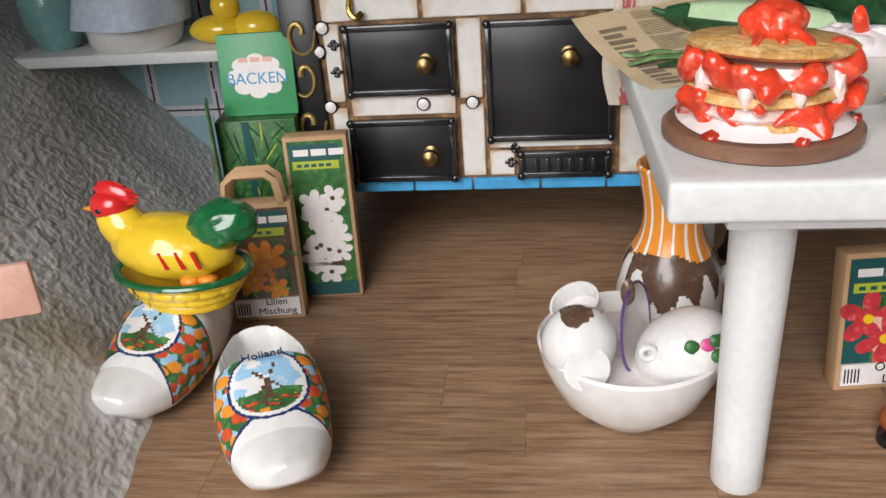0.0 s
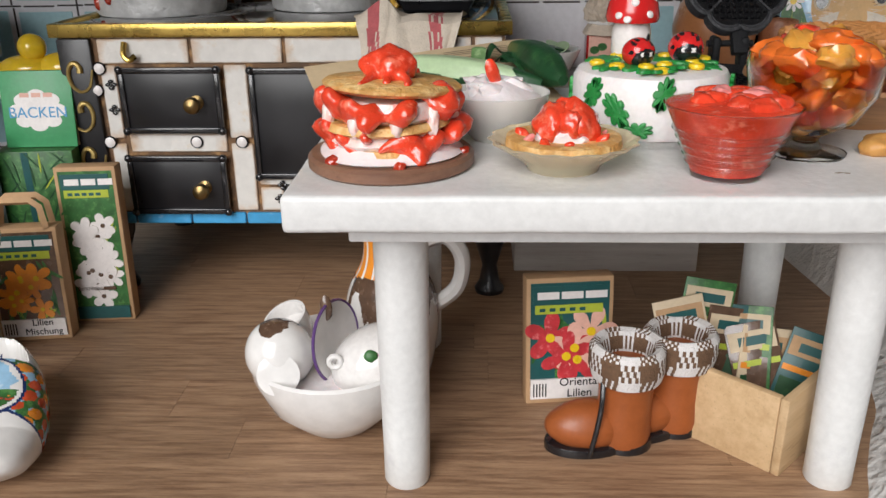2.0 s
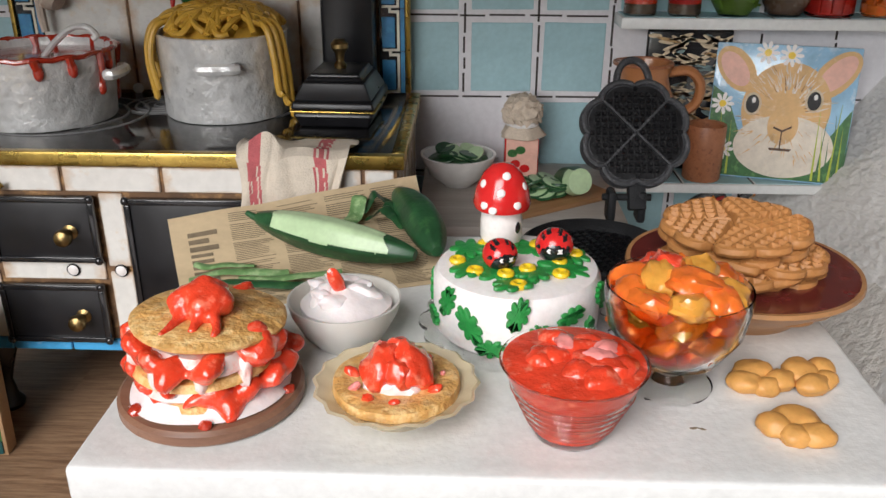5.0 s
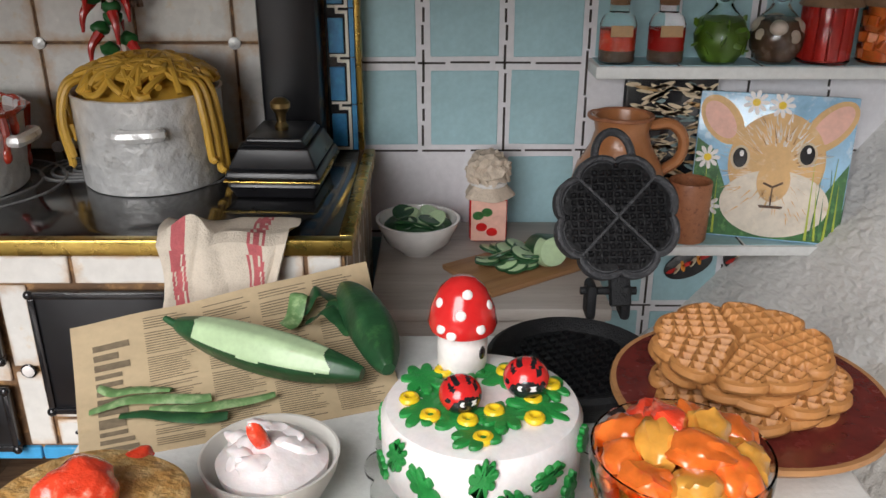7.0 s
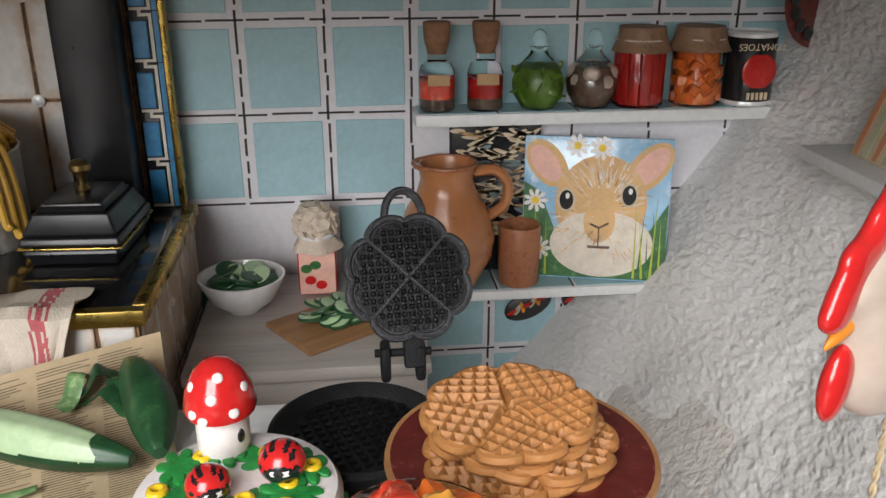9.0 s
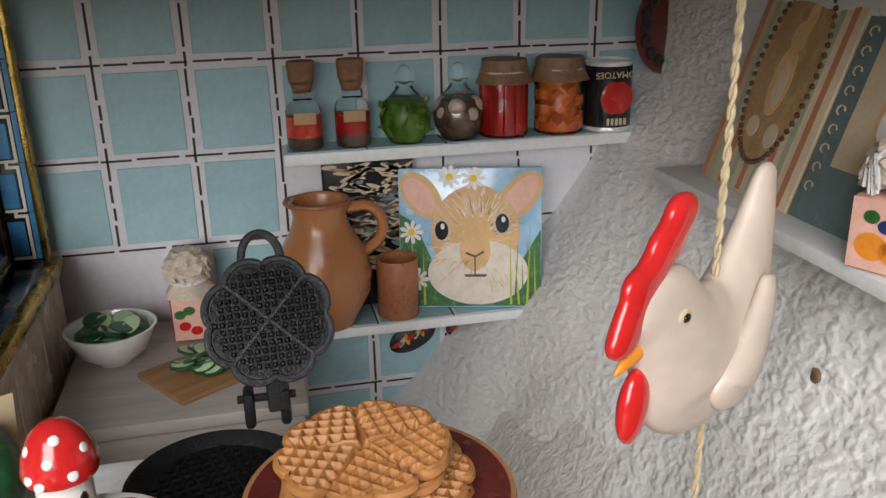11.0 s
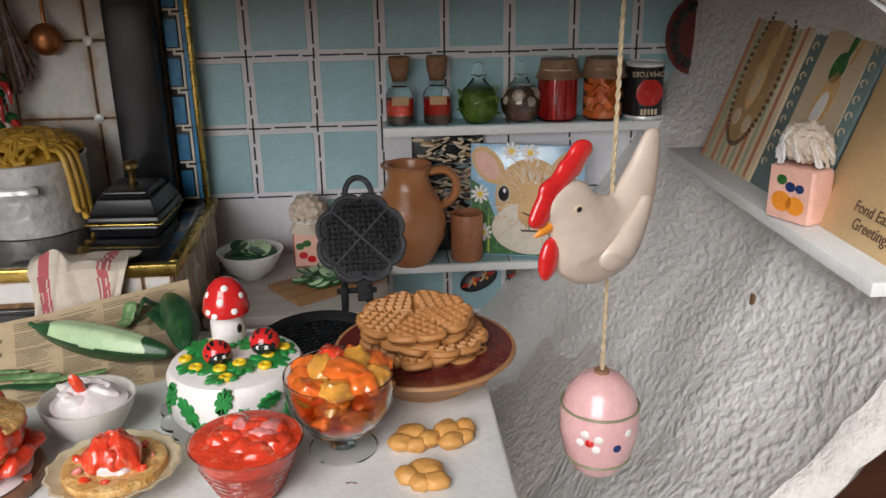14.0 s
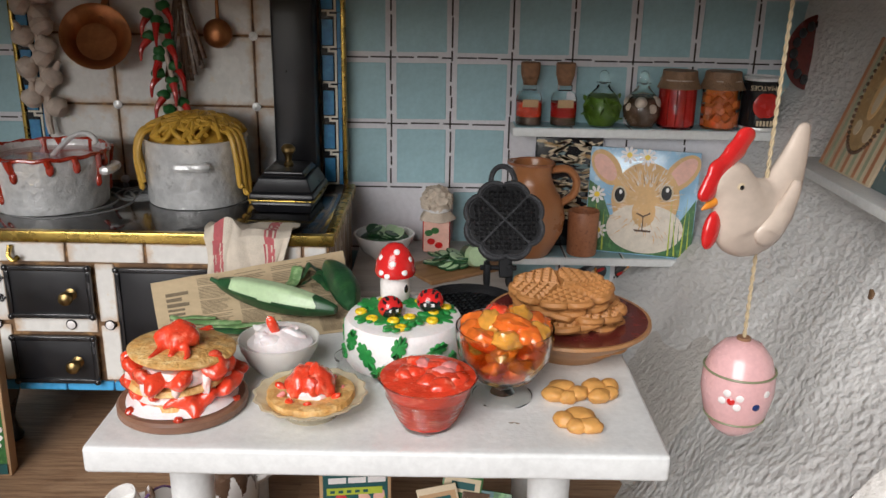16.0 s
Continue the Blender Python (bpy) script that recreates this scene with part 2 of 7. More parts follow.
WHITE_WOOD = stuff("white_painted_wood", (0.74, 0.75, 0.74), 0.42, var=0.06, scale=0.7, fine=6, bump=0.35, depth=0.03, second=(0.62, 0.62, 0.64), amount=0.62)
PLASTER = plaster("plaster", (0.72, 0.71, 0.69))
STUCCO = stuff("stucco_rim", (0.66, 0.63, 0.59), 0.75, var=0.08, scale=0.8, fine=4, bump=0.9, depth=0.12)
FLOOR_WOOD = wood("floor_board", (0.48, 0.305, 0.18), (0.19, 0.1, 0.055), along=0, rough=0.5, grain=7.5, piece=0.16)
TABLE_BROWN = wood("outer_table_wood", (0.2, 0.075, 0.04), (0.09, 0.03, 0.018), along=0, rough=0.4, grain=0.6)
# kept dark so that the added room bounces little light
ROOM_WALL = stuff("room_wall", (0.12, 0.11, 0.1), 0.9, var=0.05, scale=0.02, fine=0.3, bump=0.0)
BLACK_METAL = stuff("black_enamel", (0.012, 0.012, 0.014), 0.32, var=0.3, fine=12, bump=0.12, depth=0.01)
BRASS = stuff("brass", (0.55, 0.38, 0.1), 0.28, metal=1.0, var=0.25, scale=2, bump=0.2, depth=0.01)
AGED_BRASS = stuff("aged_brass", (0.3, 0.21, 0.09), 0.36, metal=1.0, var=0.35, scale=3, bump=0.3, depth=0.01)
STOVE_TILE = stuff("stove_tile", (0.76, 0.74, 0.7), 0.25, var=0.06, scale=0.9, fine=4, bump=0.05, second=(0.7, 0.55, 0.36), amount=0.6, piece=0.08)


def burnt_edges(mat, colour):
    nt = mat.node_tree
    p = nt.nodes["Principled BSDF"]
    old = p.inputs["Base Color"].links[0].from_socket
    tc = nt.nodes.new("ShaderNodeTexCoord")
    sub = nt.nodes.new("ShaderNodeVectorMath")
    sub.operation = "SUBTRACT"
    sub.inputs[1].default_value = (.5, .5, .5)
    nt.links.new(tc.outputs["Generated"], sub.inputs[0])
    ab = nt.nodes.new("ShaderNodeVectorMath")
    ab.operation = "ABSOLUTE"
    nt.links.new(sub.outputs[0], ab.inputs[0])
    xyz = nt.nodes.new("ShaderNodeSeparateXYZ")
    nt.links.new(ab.outputs[0], xyz.inputs[0])
    big = nt.nodes.new("ShaderNodeMath")
    big.operation = "MAXIMUM"
    nt.links.new(xyz.outputs[0], big.inputs[0])
    nt.links.new(xyz.outputs[2], big.inputs[1])
    add = nt.nodes.new("ShaderNodeMath")
    add.operation = "MULTIPLY_ADD"
    nt.links.new(noise_tex(nt, coords(nt, 100), 1.6, 5, 0.65), add.inputs[0])
    add.inputs[1].default_value = .34
    nt.links.new(big.outputs[0], add.inputs[2])
    nt.links.new(mix(nt, ramp(nt, add.outputs[0], [(0.56, (0, 0, 0)), (0.74, (0.85,) * 3)]), old, colour), p.inputs["Base Color"])


burnt_edges(STOVE_TILE, (0.5, 0.27, 0.1))
STOVE_JOINT = stuff("rusty_joint", (0.16, 0.085, 0.04), 0.7, var=0.5, scale=1.5, second=(0.45, 0.25, 0.1), amount=0.5)
TILE_BLUE = stuff("blue_tile", (0.36, 0.56, 0.61), 0.4, var=0.09, scale=0.9, fine=5, bump=0.08, piece=0.1)
WALL_WHITE = stuff("tile_wall_white", (0.7, 0.69, 0.72), 0.5, var=0.05, scale=0.5, fine=5, bump=0.1)

# ---- the setting ----
WALL_Y = 30.0
FLOOR = -0.26


def shell_half(y, u):
    """Height and half width of the egg's inside at depth y, for u from 0 (under the floor) to 1 (the crown)."""
    back = [(-1.5, 9.5), (0, 12.3), (2.8, 15.1), (5, 17.2), (7.5, 19.4), (9.4, 20.7), (11.8, 22), (16, 22.4), (20, 21), (23.5, 17.5), (26, 11), (27, 0)]
    front = [(-1.5, 9.3), (0, 11.2), (2.4, 13.5), (4.6, 15.8), (6.8, 17.6), (8.6, 18.8), (10.5, 19.8), (12.4, 20.2), (14.2, 19.6), (15.5, 17), (15.72, 12.5), (15.5, 0)]
    w = min(1, max(0, (y - 11.9) / (WALL_Y - 11.9))) ** 0.55
    k = u * (len(back) - 1)
    i = min(int(k), len(back) - 2)
    f = k - i
    pick = lambda tab, c: tab[i][c] * (1 - f) + tab[i + 1][c] * f
    return [pick(front, c) * (1 - w) + pick(back, c) * w for c in (0, 1)]


def shell_centre(y):
    return -5.0 - 1.4 * (y - 11.9) / (WALL_Y - 11.9)


def lerp_table(tab, y):
    for (a, va), (b, vb) in zip(tab, tab[1:]):
        if y <= b:
            return va + (vb - va) * max(0, (y - a) / (b - a))
    return tab[-1][1]


def shell_ring(y, n, grow=0.0):
    right = lerp_table([(12.3, -1.0), (17, 1.0), (22, 2.8), (26, 2.0), (30, 0)], y)
    left = lerp_table([(12.3, 1.4), (17, 0.8), (22, 0.0)], y)
    out = []
    for i in range(2 * n + 1):
        u = i / n if i <= n else 2 - i / n
        z, h = shell_half(y, u)
        s = 1 if i <= n else -1
        low = max(0, min(1, (9 - z) / 9))
        swell = 0.8 * math.sin(math.pi * (y - 11.9) / (WALL_Y - 11.9)) * max(0, 1 - abs(z - 9) / 8) if s > 0 else 0
        out.append((shell_centre(y) + s * h + low * (right if s > 0 else left) + swell, y, z))
    if grow:
        mid = Vector((shell_centre(y), y, 7.5))
        out = [tuple(mid + (Vector(p) - mid) * (1 + grow / max(4, (Vector(p) - mid).length))) for p in out]
    return out


def forward(v):
    """The opening comes further forward on the left."""
    v.co.y -= 2.2 * max(0, min(1, (-9 - v.co.x) / 7)) * max(0, 1 - (v.co.y - 11.2) / 7)


def build_shell():
    n = 66
    ys = [11.9 + (WALL_Y + 0.3 - 11.9) * (j / 70) for j in range(71)]
    bm = bmesh.new()
    rows = [[bm.verts.new(p) for p in shell_ring(y, n)] for y in ys]
    for a, b in zip(rows, rows[1:]):
        for i in range(len(a) - 1):
            bm.faces.new((a[i], a[i + 1], b[i + 1], b[i]))
    for v in bm.verts:
        k = noise.noise(Vector(v.co) * 0.35) * 0.22 + noise.noise(Vector((v.co.x * 1.5, v.co.y * 0.9, v.co.z * 1.6))) * 0.07
        out = Vector((v.co.x - shell_centre(v.co.y), 0, v.co.z - 8)).normalized()
        v.co += out * k
        forward(v)
    spot = min((v.co.copy() for v in bm.verts), key=lambda c: (c - Vector((14.2, 18.2, 7.4))).length)
    shell = part("wall_egg", bm, PLASTER, label="curved white plaster inside of the egg", kind="structure", category="wall")
    part("plaster_pit", blob(.06, .15, .19, .4, 3, 2, 2, m=T(*spot)), STOVE_JOINT, shell, "small dark pit in the plaster")
    bm = bmesh.new()
    rings = []
    for y, g in ((11.9, 0.0), (11.6, 0.06), (11.38, 0.25), (11.33, 0.5), (11.5, 0.75), (12.8, 0.95), (17, 1.1), (30.3, 1.1)):
        rings.append([bm.verts.new(p) for p in [(q[0], y, q[2]) for q in shell_ring(max(y, 11.9), n, g)]])
    for a, b in zip(rings, rings[1:]):
        for i in range(len(a) - 1):
            bm.faces.new((a[i], a[i + 1], b[i + 1], b[i]))
    for v in bm.verts:
        forward(v)
        v.co += Vector((noise.noise(v.co * 1.1), noise.noise(v.co * 1.3 + Vector((9, 0, 0))), noise.noise(v.co * 1.2 + Vector((0, 9, 0))))) * 0.16
    part("wall_rim", bm, STUCCO, label="rough white stucco rim round the opening", kind="structure", category="rim")


def floor_lip():
    """The stucco edge in front of the floor."""
    bm = bmesh.new()
    xs = [-19 + .22 * i for i in range(128)]
    prof = [(12.42, -1.2), (12.38, -.02), (12.3, .07), (12.1, .1), (11.8, .04), (11.55, -.15), (11.45, -.5), (11.5, -1.2), (11.8, -3.0)]
    rows = [[bm.verts.new((x, y, z + FLOOR)) for y, z in prof] for x in xs]
    for a, b in zip(rows, rows[1:]):
        for k in range(len(prof) - 1):
            bm.faces.new((a[k], a[k + 1], b[k + 1], b[k]))
    bmesh.ops.subdivide_edges(bm, edges=bm.edges[:], cuts=1, use_grid_fill=True)
    for v in bm.verts:
        n = noise.noise(v.co * 1.3) * .09 + noise.noise(v.co * 3.1) * .06
        v.co += Vector((0, n, n * .8)) if v.co.y < 12.35 else Vector((0, 0, 0))
    part("trim_floor_lip", bm, STUCCO, kind="structure", category="rim", label="rough white stucco edge before the floor")


build_shell()
floor_lip()
part("wall_back", box(-30, 18, WALL_Y, WALL_Y + 0.3, -1.5, 27), WALL_WHITE, label="white back wall with painted tiles", kind="structure", category="wall", smooth=False)
part("floor", box(-24, 12, 12.3, WALL_Y, FLOOR - 0.5, FLOOR - 0.03), STOVE_JOINT, label="brown wooden plank floor", kind="structure", category="floor", smooth=False)

def planks():
    fl = bpy.data.objects["floor"]
    rows, w = 12, 1.62
    for r in range(rows):
        y0 = 12.35 + r * w
        x = -24 + (r * 5.3) % 7
        first = True
        while x < 12:
            n = 9.0 + rnd.random() * 4
            a, b = (-24 if first else x), min(x + n, 12)
            first = False
            y1 = min(y0 + w, WALL_Y)
            if b - a > 0.3 and y1 > y0 + 0.2:
                part("plank", box(a + 0.004, b - 0.004, y0 + 0.004, y1 - 0.004, FLOOR - 0.03, FLOOR), FLOOR_WOOD, fl, smooth=False)
            x = b if b - a > 0.3 else x + n


planks()
part("ground", box(-60, 60, -40, 60, -4.0, -3.0), TABLE_BROWN, label="dark brown wooden table under the egg", kind="structure", category="ground", smooth=False)


# unseen box room, added to close the surroundings and limit bounced light
def room():
    x0, x1, y0, y1, z0, z1 = -160, 130, -125, 110, -80, 190
    walls = [("wall_room_back", (x0, x1, y1, y1 + 5, z0, z1)), ("wall_room_right", (x1, x1 + 5, y0, y1, z0, z1)),
             ("wall_room_left", (x0 - 5, x0, y0, y1, z0, z1)), ("floor_room", (x0, x1, y0, y1, z0 - 5, z0)), ("ceiling", (x0, x1, y0, y1, z1, z1 + 5))]
    for name, b in walls:
        part(name, box(*b), ROOM_WALL, kind="structure", category="wall", label="plain wall of the added, unseen room", smooth=False)
    # front wall with the window's opening
    wx0, wx1, wz0, wz1 = -115, 8, 14, 172
    for b in ((x0, wx0, z0, z1), (wx1, x1, z0, z1), (wx0, wx1, z0, wz0), (wx0, wx1, wz1, z1)):
        part("wall_room_front", box(b[0], b[1], y0 - 5, y0, b[2], b[3]), ROOM_WALL, kind="structure", category="wall", label="plain added wall round the window, out of view", smooth=False)


room()
DARK_LINE = stuff("dark_joint_line", (0.03, 0.022, 0.02), 0.6, var=0.3, bump=0)
BLUE_PAINT = stuff("blue_border_paint", (0.03, 0.2, 0.42), 0.35, var=0.3, scale=2, fine=8, bump=0.1, second=(0.05, 0.3, 0.5), amount=0.5)
BRIGHT_BLUE = stuff("bright_blue_base", (0.06, 0.36, 0.68), 0.4, var=0.2, scale=2, second=(0.5, 0.6, 0.7), amount=0.62, piece=0.25)
CREAM_PAINT = stuff("cream_paint", (0.7, 0.66, 0.56), 0.5, var=0.1)
GOLD_PAINT = stuff("gold_scroll_paint", (0.4, 0.29, 0.1), 0.4, metal=0.7, var=0.3, scale=3, bump=0.5, depth=0.03)
STOVE_TOP = stuff("black_stove_plate", (0.012, 0.012, 0.013), 0.14, var=0.3, scale=1.2, fine=8, bump=0.15, depth=0.01, coat=0.6)
RING_GREY = stuff("grey_ring_print", (0.2, 0.2, 0.2), 0.3, var=0.2)
IRON_FRAME = stuff("speckled_iron", (0.035, 0.036, 0.04), 0.45, var=0.3, scale=7, fine=24, bump=1.0, depth=0.03, second=(0.12, 0.12, 0.13), amount=0.54, spec=0.4)
ALU = stuff("dented_aluminium", (0.86, 0.86, 0.85), 0.34, metal=0.3, var=0.2, scale=1.6, fine=3.2, bump=0.8, depth=0.08, second=(0.3, 0.29, 0.27), amount=0.6)
SAUCE = stuff("red_sauce", (0.42, 0.035, 0.015), 0.12, var=0.35, scale=2.2, fine=6, bump=0.5, depth=0.05, coat=0.8, sss=0.1)
PASTA = stuff("pasta", (0.62, 0.36, 0.05), 0.42, var=0.18, scale=2, bump=0.2)
LINEN = stuff("linen", (0.66, 0.58, 0.48), 0.9, var=0.12, scale=3, fine=22, bump=0.9, depth=0.03)
LINEN_RED = stuff("linen_red_stripe", (0.5, 0.12, 0.13), 0.9, var=0.25, scale=4, fine=22, bump=0.9, depth=0.03)
PAPER = stuff("old_newsprint", (0.62, 0.48, 0.3), 0.85, var=0.16, scale=0.8, fine=5, bump=0.1, second=(0.45, 0.32, 0.17), amount=0.6)
INK = stuff("faded_ink", (0.22, 0.17, 0.11), 0.9, var=0.4, scale=6, bump=0)
CUKE = stuff("cucumber_skin", (0.018, 0.075, 0.028), 0.38, var=0.5, scale=1.6, fine=6, bump=0.4, depth=0.03, second=(0.05, 0.15, 0.045), amount=0.56)
CUKE_FLESH = stuff("cucumber_flesh", (0.45, 0.6, 0.36), 0.35, var=0.15, scale=2, bump=0.3)
WOOD_BOARD = wood("round_board_wood", (0.3, 0.16, 0.1), (0.17, 0.08, 0.05), along=0, rough=0.4)
PANCAKE = stuff("baked_dough", (0.66, 0.36, 0.11), 0.55, var=0.3, scale=2.4, fine=6, bump=0.9, depth=0.08, second=(0.82, 0.58, 0.27), amount=0.46, sss=0.08)
CREAM_PINK = stuff("cream_with_juice", (0.84, 0.68, 0.64), 0.3, var=0.1, scale=2, fine=5, bump=0.5, depth=0.05, sss=0.2, second=(0.86, 0.3, 0.24), amount=0.5, coat=0.4)
CREAM = stuff("whipped_cream", (0.82, 0.76, 0.76), 0.4, var=0.06, scale=2, fine=5, bump=0.4, depth=0.05, sss=0.2)
BERRY = stuff("strawberry_glaze", (0.8, 0.065, 0.025), 0.16, var=0.25, scale=2.5, fine=7, bump=0.6, depth=0.06, coat=0.7, sss=0.3, second=(0.9, 0.27, 0.17), amount=0.54)
BERRY_PALE = stuff("cut_strawberry", (0.85, 0.3, 0.28), 0.2, var=0.25, scale=3, coat=0.6, sss=0.2)


def glass(name, tint=(1, 1, 1), rough=0.05, ior=1.45):
    m, nt, p = nodes_of(name)
    p.inputs["Base Color"].default_value = (*tint, 1)
    p.inputs["Roughness"].default_value = rough
    p.inputs["Transmission Weight"].default_value = 1.0
    p.inputs["IOR"].default_value = ior
    return m


GLASS = glass("clear_glass", (0.97, 0.98, 0.97), 0.04, 1.2)
GLASS_FROST = glass("frosted_glass", (0.9, 0.89, 0.85), 0.3, 1.25)
GLASS_FROST.node_tree.nodes["Principled BSDF"].inputs["Transmission Weight"].default_value = 0.45
GLASS_AMBER = glass("amber_glass", (0.93, 0.82, 0.6), 0.22, 1.3)
GLASS_AMBER.node_tree.nodes["Principled BSDF"].inputs["Transmission Weight"].default_value = 0.6
ICING = stuff("white_icing", (0.82, 0.78, 0.77), 0.42, var=0.05, scale=1, bump=0.2, sss=0.15)
LEAF_GREEN = stuff("green_icing_leaf", (0.02, 0.25, 0.05), 0.4, var=0.3, scale=3, fine=10, bump=0.7, depth=0.04)
YELLOW_BEAD = stuff("yellow_bead", (0.8, 0.55, 0.02), 0.3, var=0.15, scale=4)
RED_PAINT = stuff("glossy_red_paint", (0.6, 0.02, 0.02), 0.2, var=0.15, scale=2, bump=0.1, coat=0.5)
WHITE_PAINT = stuff("glossy_white_paint", (0.8, 0.76, 0.74), 0.3, var=0.05, bump=0.1)
BLACK_PAINT = stuff("glossy_black_paint", (0.012, 0.012, 0.014), 0.2, var=0.2, bump=0.1, coat=0.4)
IRON = stuff("cast_iron", (0.013, 0.0135, 0.015), 0.5, metal=0.0, var=0.3, scale=3, fine=26, bump=1.0, depth=0.03, spec=0.2)
IRON_DARK = stuff("black_waffle_grid", (0.005, 0.005, 0.006), 0.4, var=0.3, scale=3, fine=12, bump=0.7, depth=0.03, spec=0.26)
WAFFLE = stuff("waffle_dough", (0.45, 0.2, 0.062), 0.55, var=0.2, scale=1.5, fine=10, bump=0.5, depth=0.03, second=(0.36, 0.14, 0.04), amount=0.56)
PLATE_RED = stuff("dark_red_glaze", (0.13, 0.022, 0.018), 0.25, var=0.4, scale=2, fine=8, bump=0.2, coat=0.4)
PLATE_WOOD = wood("turned_plate_wood", (0.5, 0.26, 0.11), (0.32, 0.15, 0.06), along=0, rough=0.4)
COOKIE = stuff("cookie_dough", (0.62, 0.31, 0.085), 0.5, var=0.18, scale=2.2, bump=0.4, second=(0.62, 0.3, 0.08), amount=0.58, sss=0.08)
FRUIT_ORANGE = stuff("orange_fruit", (0.78, 0.17, 0.025), 0.18, var=0.3, scale=2.5, coat=0.8, sss=0.25, second=(0.8, 0.1, 0.03), amount=0.56)
FRUIT_YELLOW = stuff("yellow_fruit", (0.7, 0.33, 0.055), 0.2, var=0.25, scale=2.5, coat=0.8, sss=0.25)
FRUIT_GREEN = stuff("green_grape", (0.4, 0.4, 0.12), 0.2, var=0.2, coat=0.8, sss=0.2)
TERRA = stuff("terracotta_glaze", (0.42, 0.17, 0.065), 0.3, var=0.15, scale=1, fine=14, bump=0.2, second=(0.24, 0.08, 0.03), amount=0.62, coat=0.2)
TERRA_DARK = stuff("speckled_stoneware", (0.36, 0.14, 0.065), 0.4, var=0.2, scale=5, fine=16, second=(0.12, 0.035, 0.02), amount=0.54)
CORK = stuff("cork", (0.27, 0.14, 0.075), 0.85, var=0.3, scale=5, bump=0.6)
PORCELAIN = stuff("white_porcelain", (0.8, 0.79, 0.77), 0.14, var=0.04, scale=0.8, fine=3, bump=0.04, coat=0.5)

# ---- tiled back wall ----
def wall_tiles():
    wall = bpy.data.objects["wall_back"]
    dx, dz = 2.37, 2.6
    one = None
    for i in range(-11, 7):
        for j in range(-3, 5):
            x0, z0 = i * dx, 7.45 + j * dz
            if (j == -1 and (-7 < i < 1)) or (j in (-1, 0) and i >= 2):
                continue
            if z0 < -0.8:
                continue
            bm = box(-0.98, 0.98, -0.03, 0, -1.1, 1.1, 0.02, 1)
            if one is None:
                bmesh.ops.bevel(bm, geom=[e for e in bm.edges if abs(e.verts[0].co.x) > 0.9 and abs(e.verts[1].co.x) > 0.9 and abs(e.verts[0].co.z - e.verts[1].co.z) < 0.01 and abs(e.verts[0].co.x - e.verts[1].co.x) < 0.01], offset=0.01, segments=1, affect="EDGES")
                one = part("tile", bm, TILE_BLUE, wall, smooth=False, at=cpose(x0 + dx / 2, WALL_Y, z0 + dz / 2))
            else:
                bm.free()
                again(one, cpose(x0 + dx / 2 + rnd.uniform(-.03, .03), WALL_Y, z0 + dz / 2 + rnd.uniform(-.03, .03), 0, rnd.uniform(-.8, .8), 0), wall)
    # the brushed, broken joint lines between the tiles
    bm = bmesh.new()
    for i in range(-11, 8):
        z = -0.5
        while z < 19:
            n = rnd.uniform(0.35, 1.5)
            x = i * dx + rnd.uniform(-.025, .025)
            if not (7.45 - dz + 0.05 < z + n / 2 < 7.4 and -6.5 < i < 2):
                box(x - .035, x + .035, WALL_Y - 0.012, WALL_Y, z, z + n, bm=bm, m=None)
            z += n + rnd.uniform(0.05, 0.16)
    for j in range(-3, 5):
        x = -26
        while x < 16:
            n = rnd.uniform(0.4, 1.6)
            z = 7.45 + j * dz + rnd.uniform(-.025, .025)
            box(x, x + n, WALL_Y - 0.012, WALL_Y, z - .03, z + .03, bm=bm)
            x += n + rnd.uniform(0.05, 0.18)
    part("joint_lines", bm, DARK_LINE, wall, smooth=False, kind="stuff")


# ---- the cooker ----
def door_panel(stove, x0, x1, z0, z1, knob):
    y = 22.35
    bm = box(x0, x1, y - 0.22, y, z0, z1, 0.05)
    d = part("door", bm, BLACK_METAL, stove, "black metal door")
    fr = bmesh.new()
    for a in ((x0 - .06, x1 + .06, z1 - .1, z1 + .06), (x0 - .06, x1 + .06, z0 - .06, z0 + .1), (x0 - .06, x0 + .1, z0 + .1, z1 - .1), (x1 - .1, x1 + .06, z0 + .1, z1 - .1)):
        box(a[0], a[1], y - 0.28, y - .05, a[2], a[3], 0.03, bm=fr)
    for cx in (x0, x1):
        for cz in (z0, z1):
            blob(.12, .1, .12, sub=2, bm=fr, m=T(cx, y - .25, cz))
    part("door_frame", fr, BLACK_PAINT, d)
    if knob:
        kx, kz = knob
        part("knob", lathe([(.0, .0), (.2, .0), (.2, .05), (.1, .1), (.09, .25), (.2, .32), (.235, .45), (.2, .56), (.1, .62), (.0, .63)], 24, m=T(kx, y - .2, kz, 90)), AGED_BRASS, d, "aged brass knob")
    return d


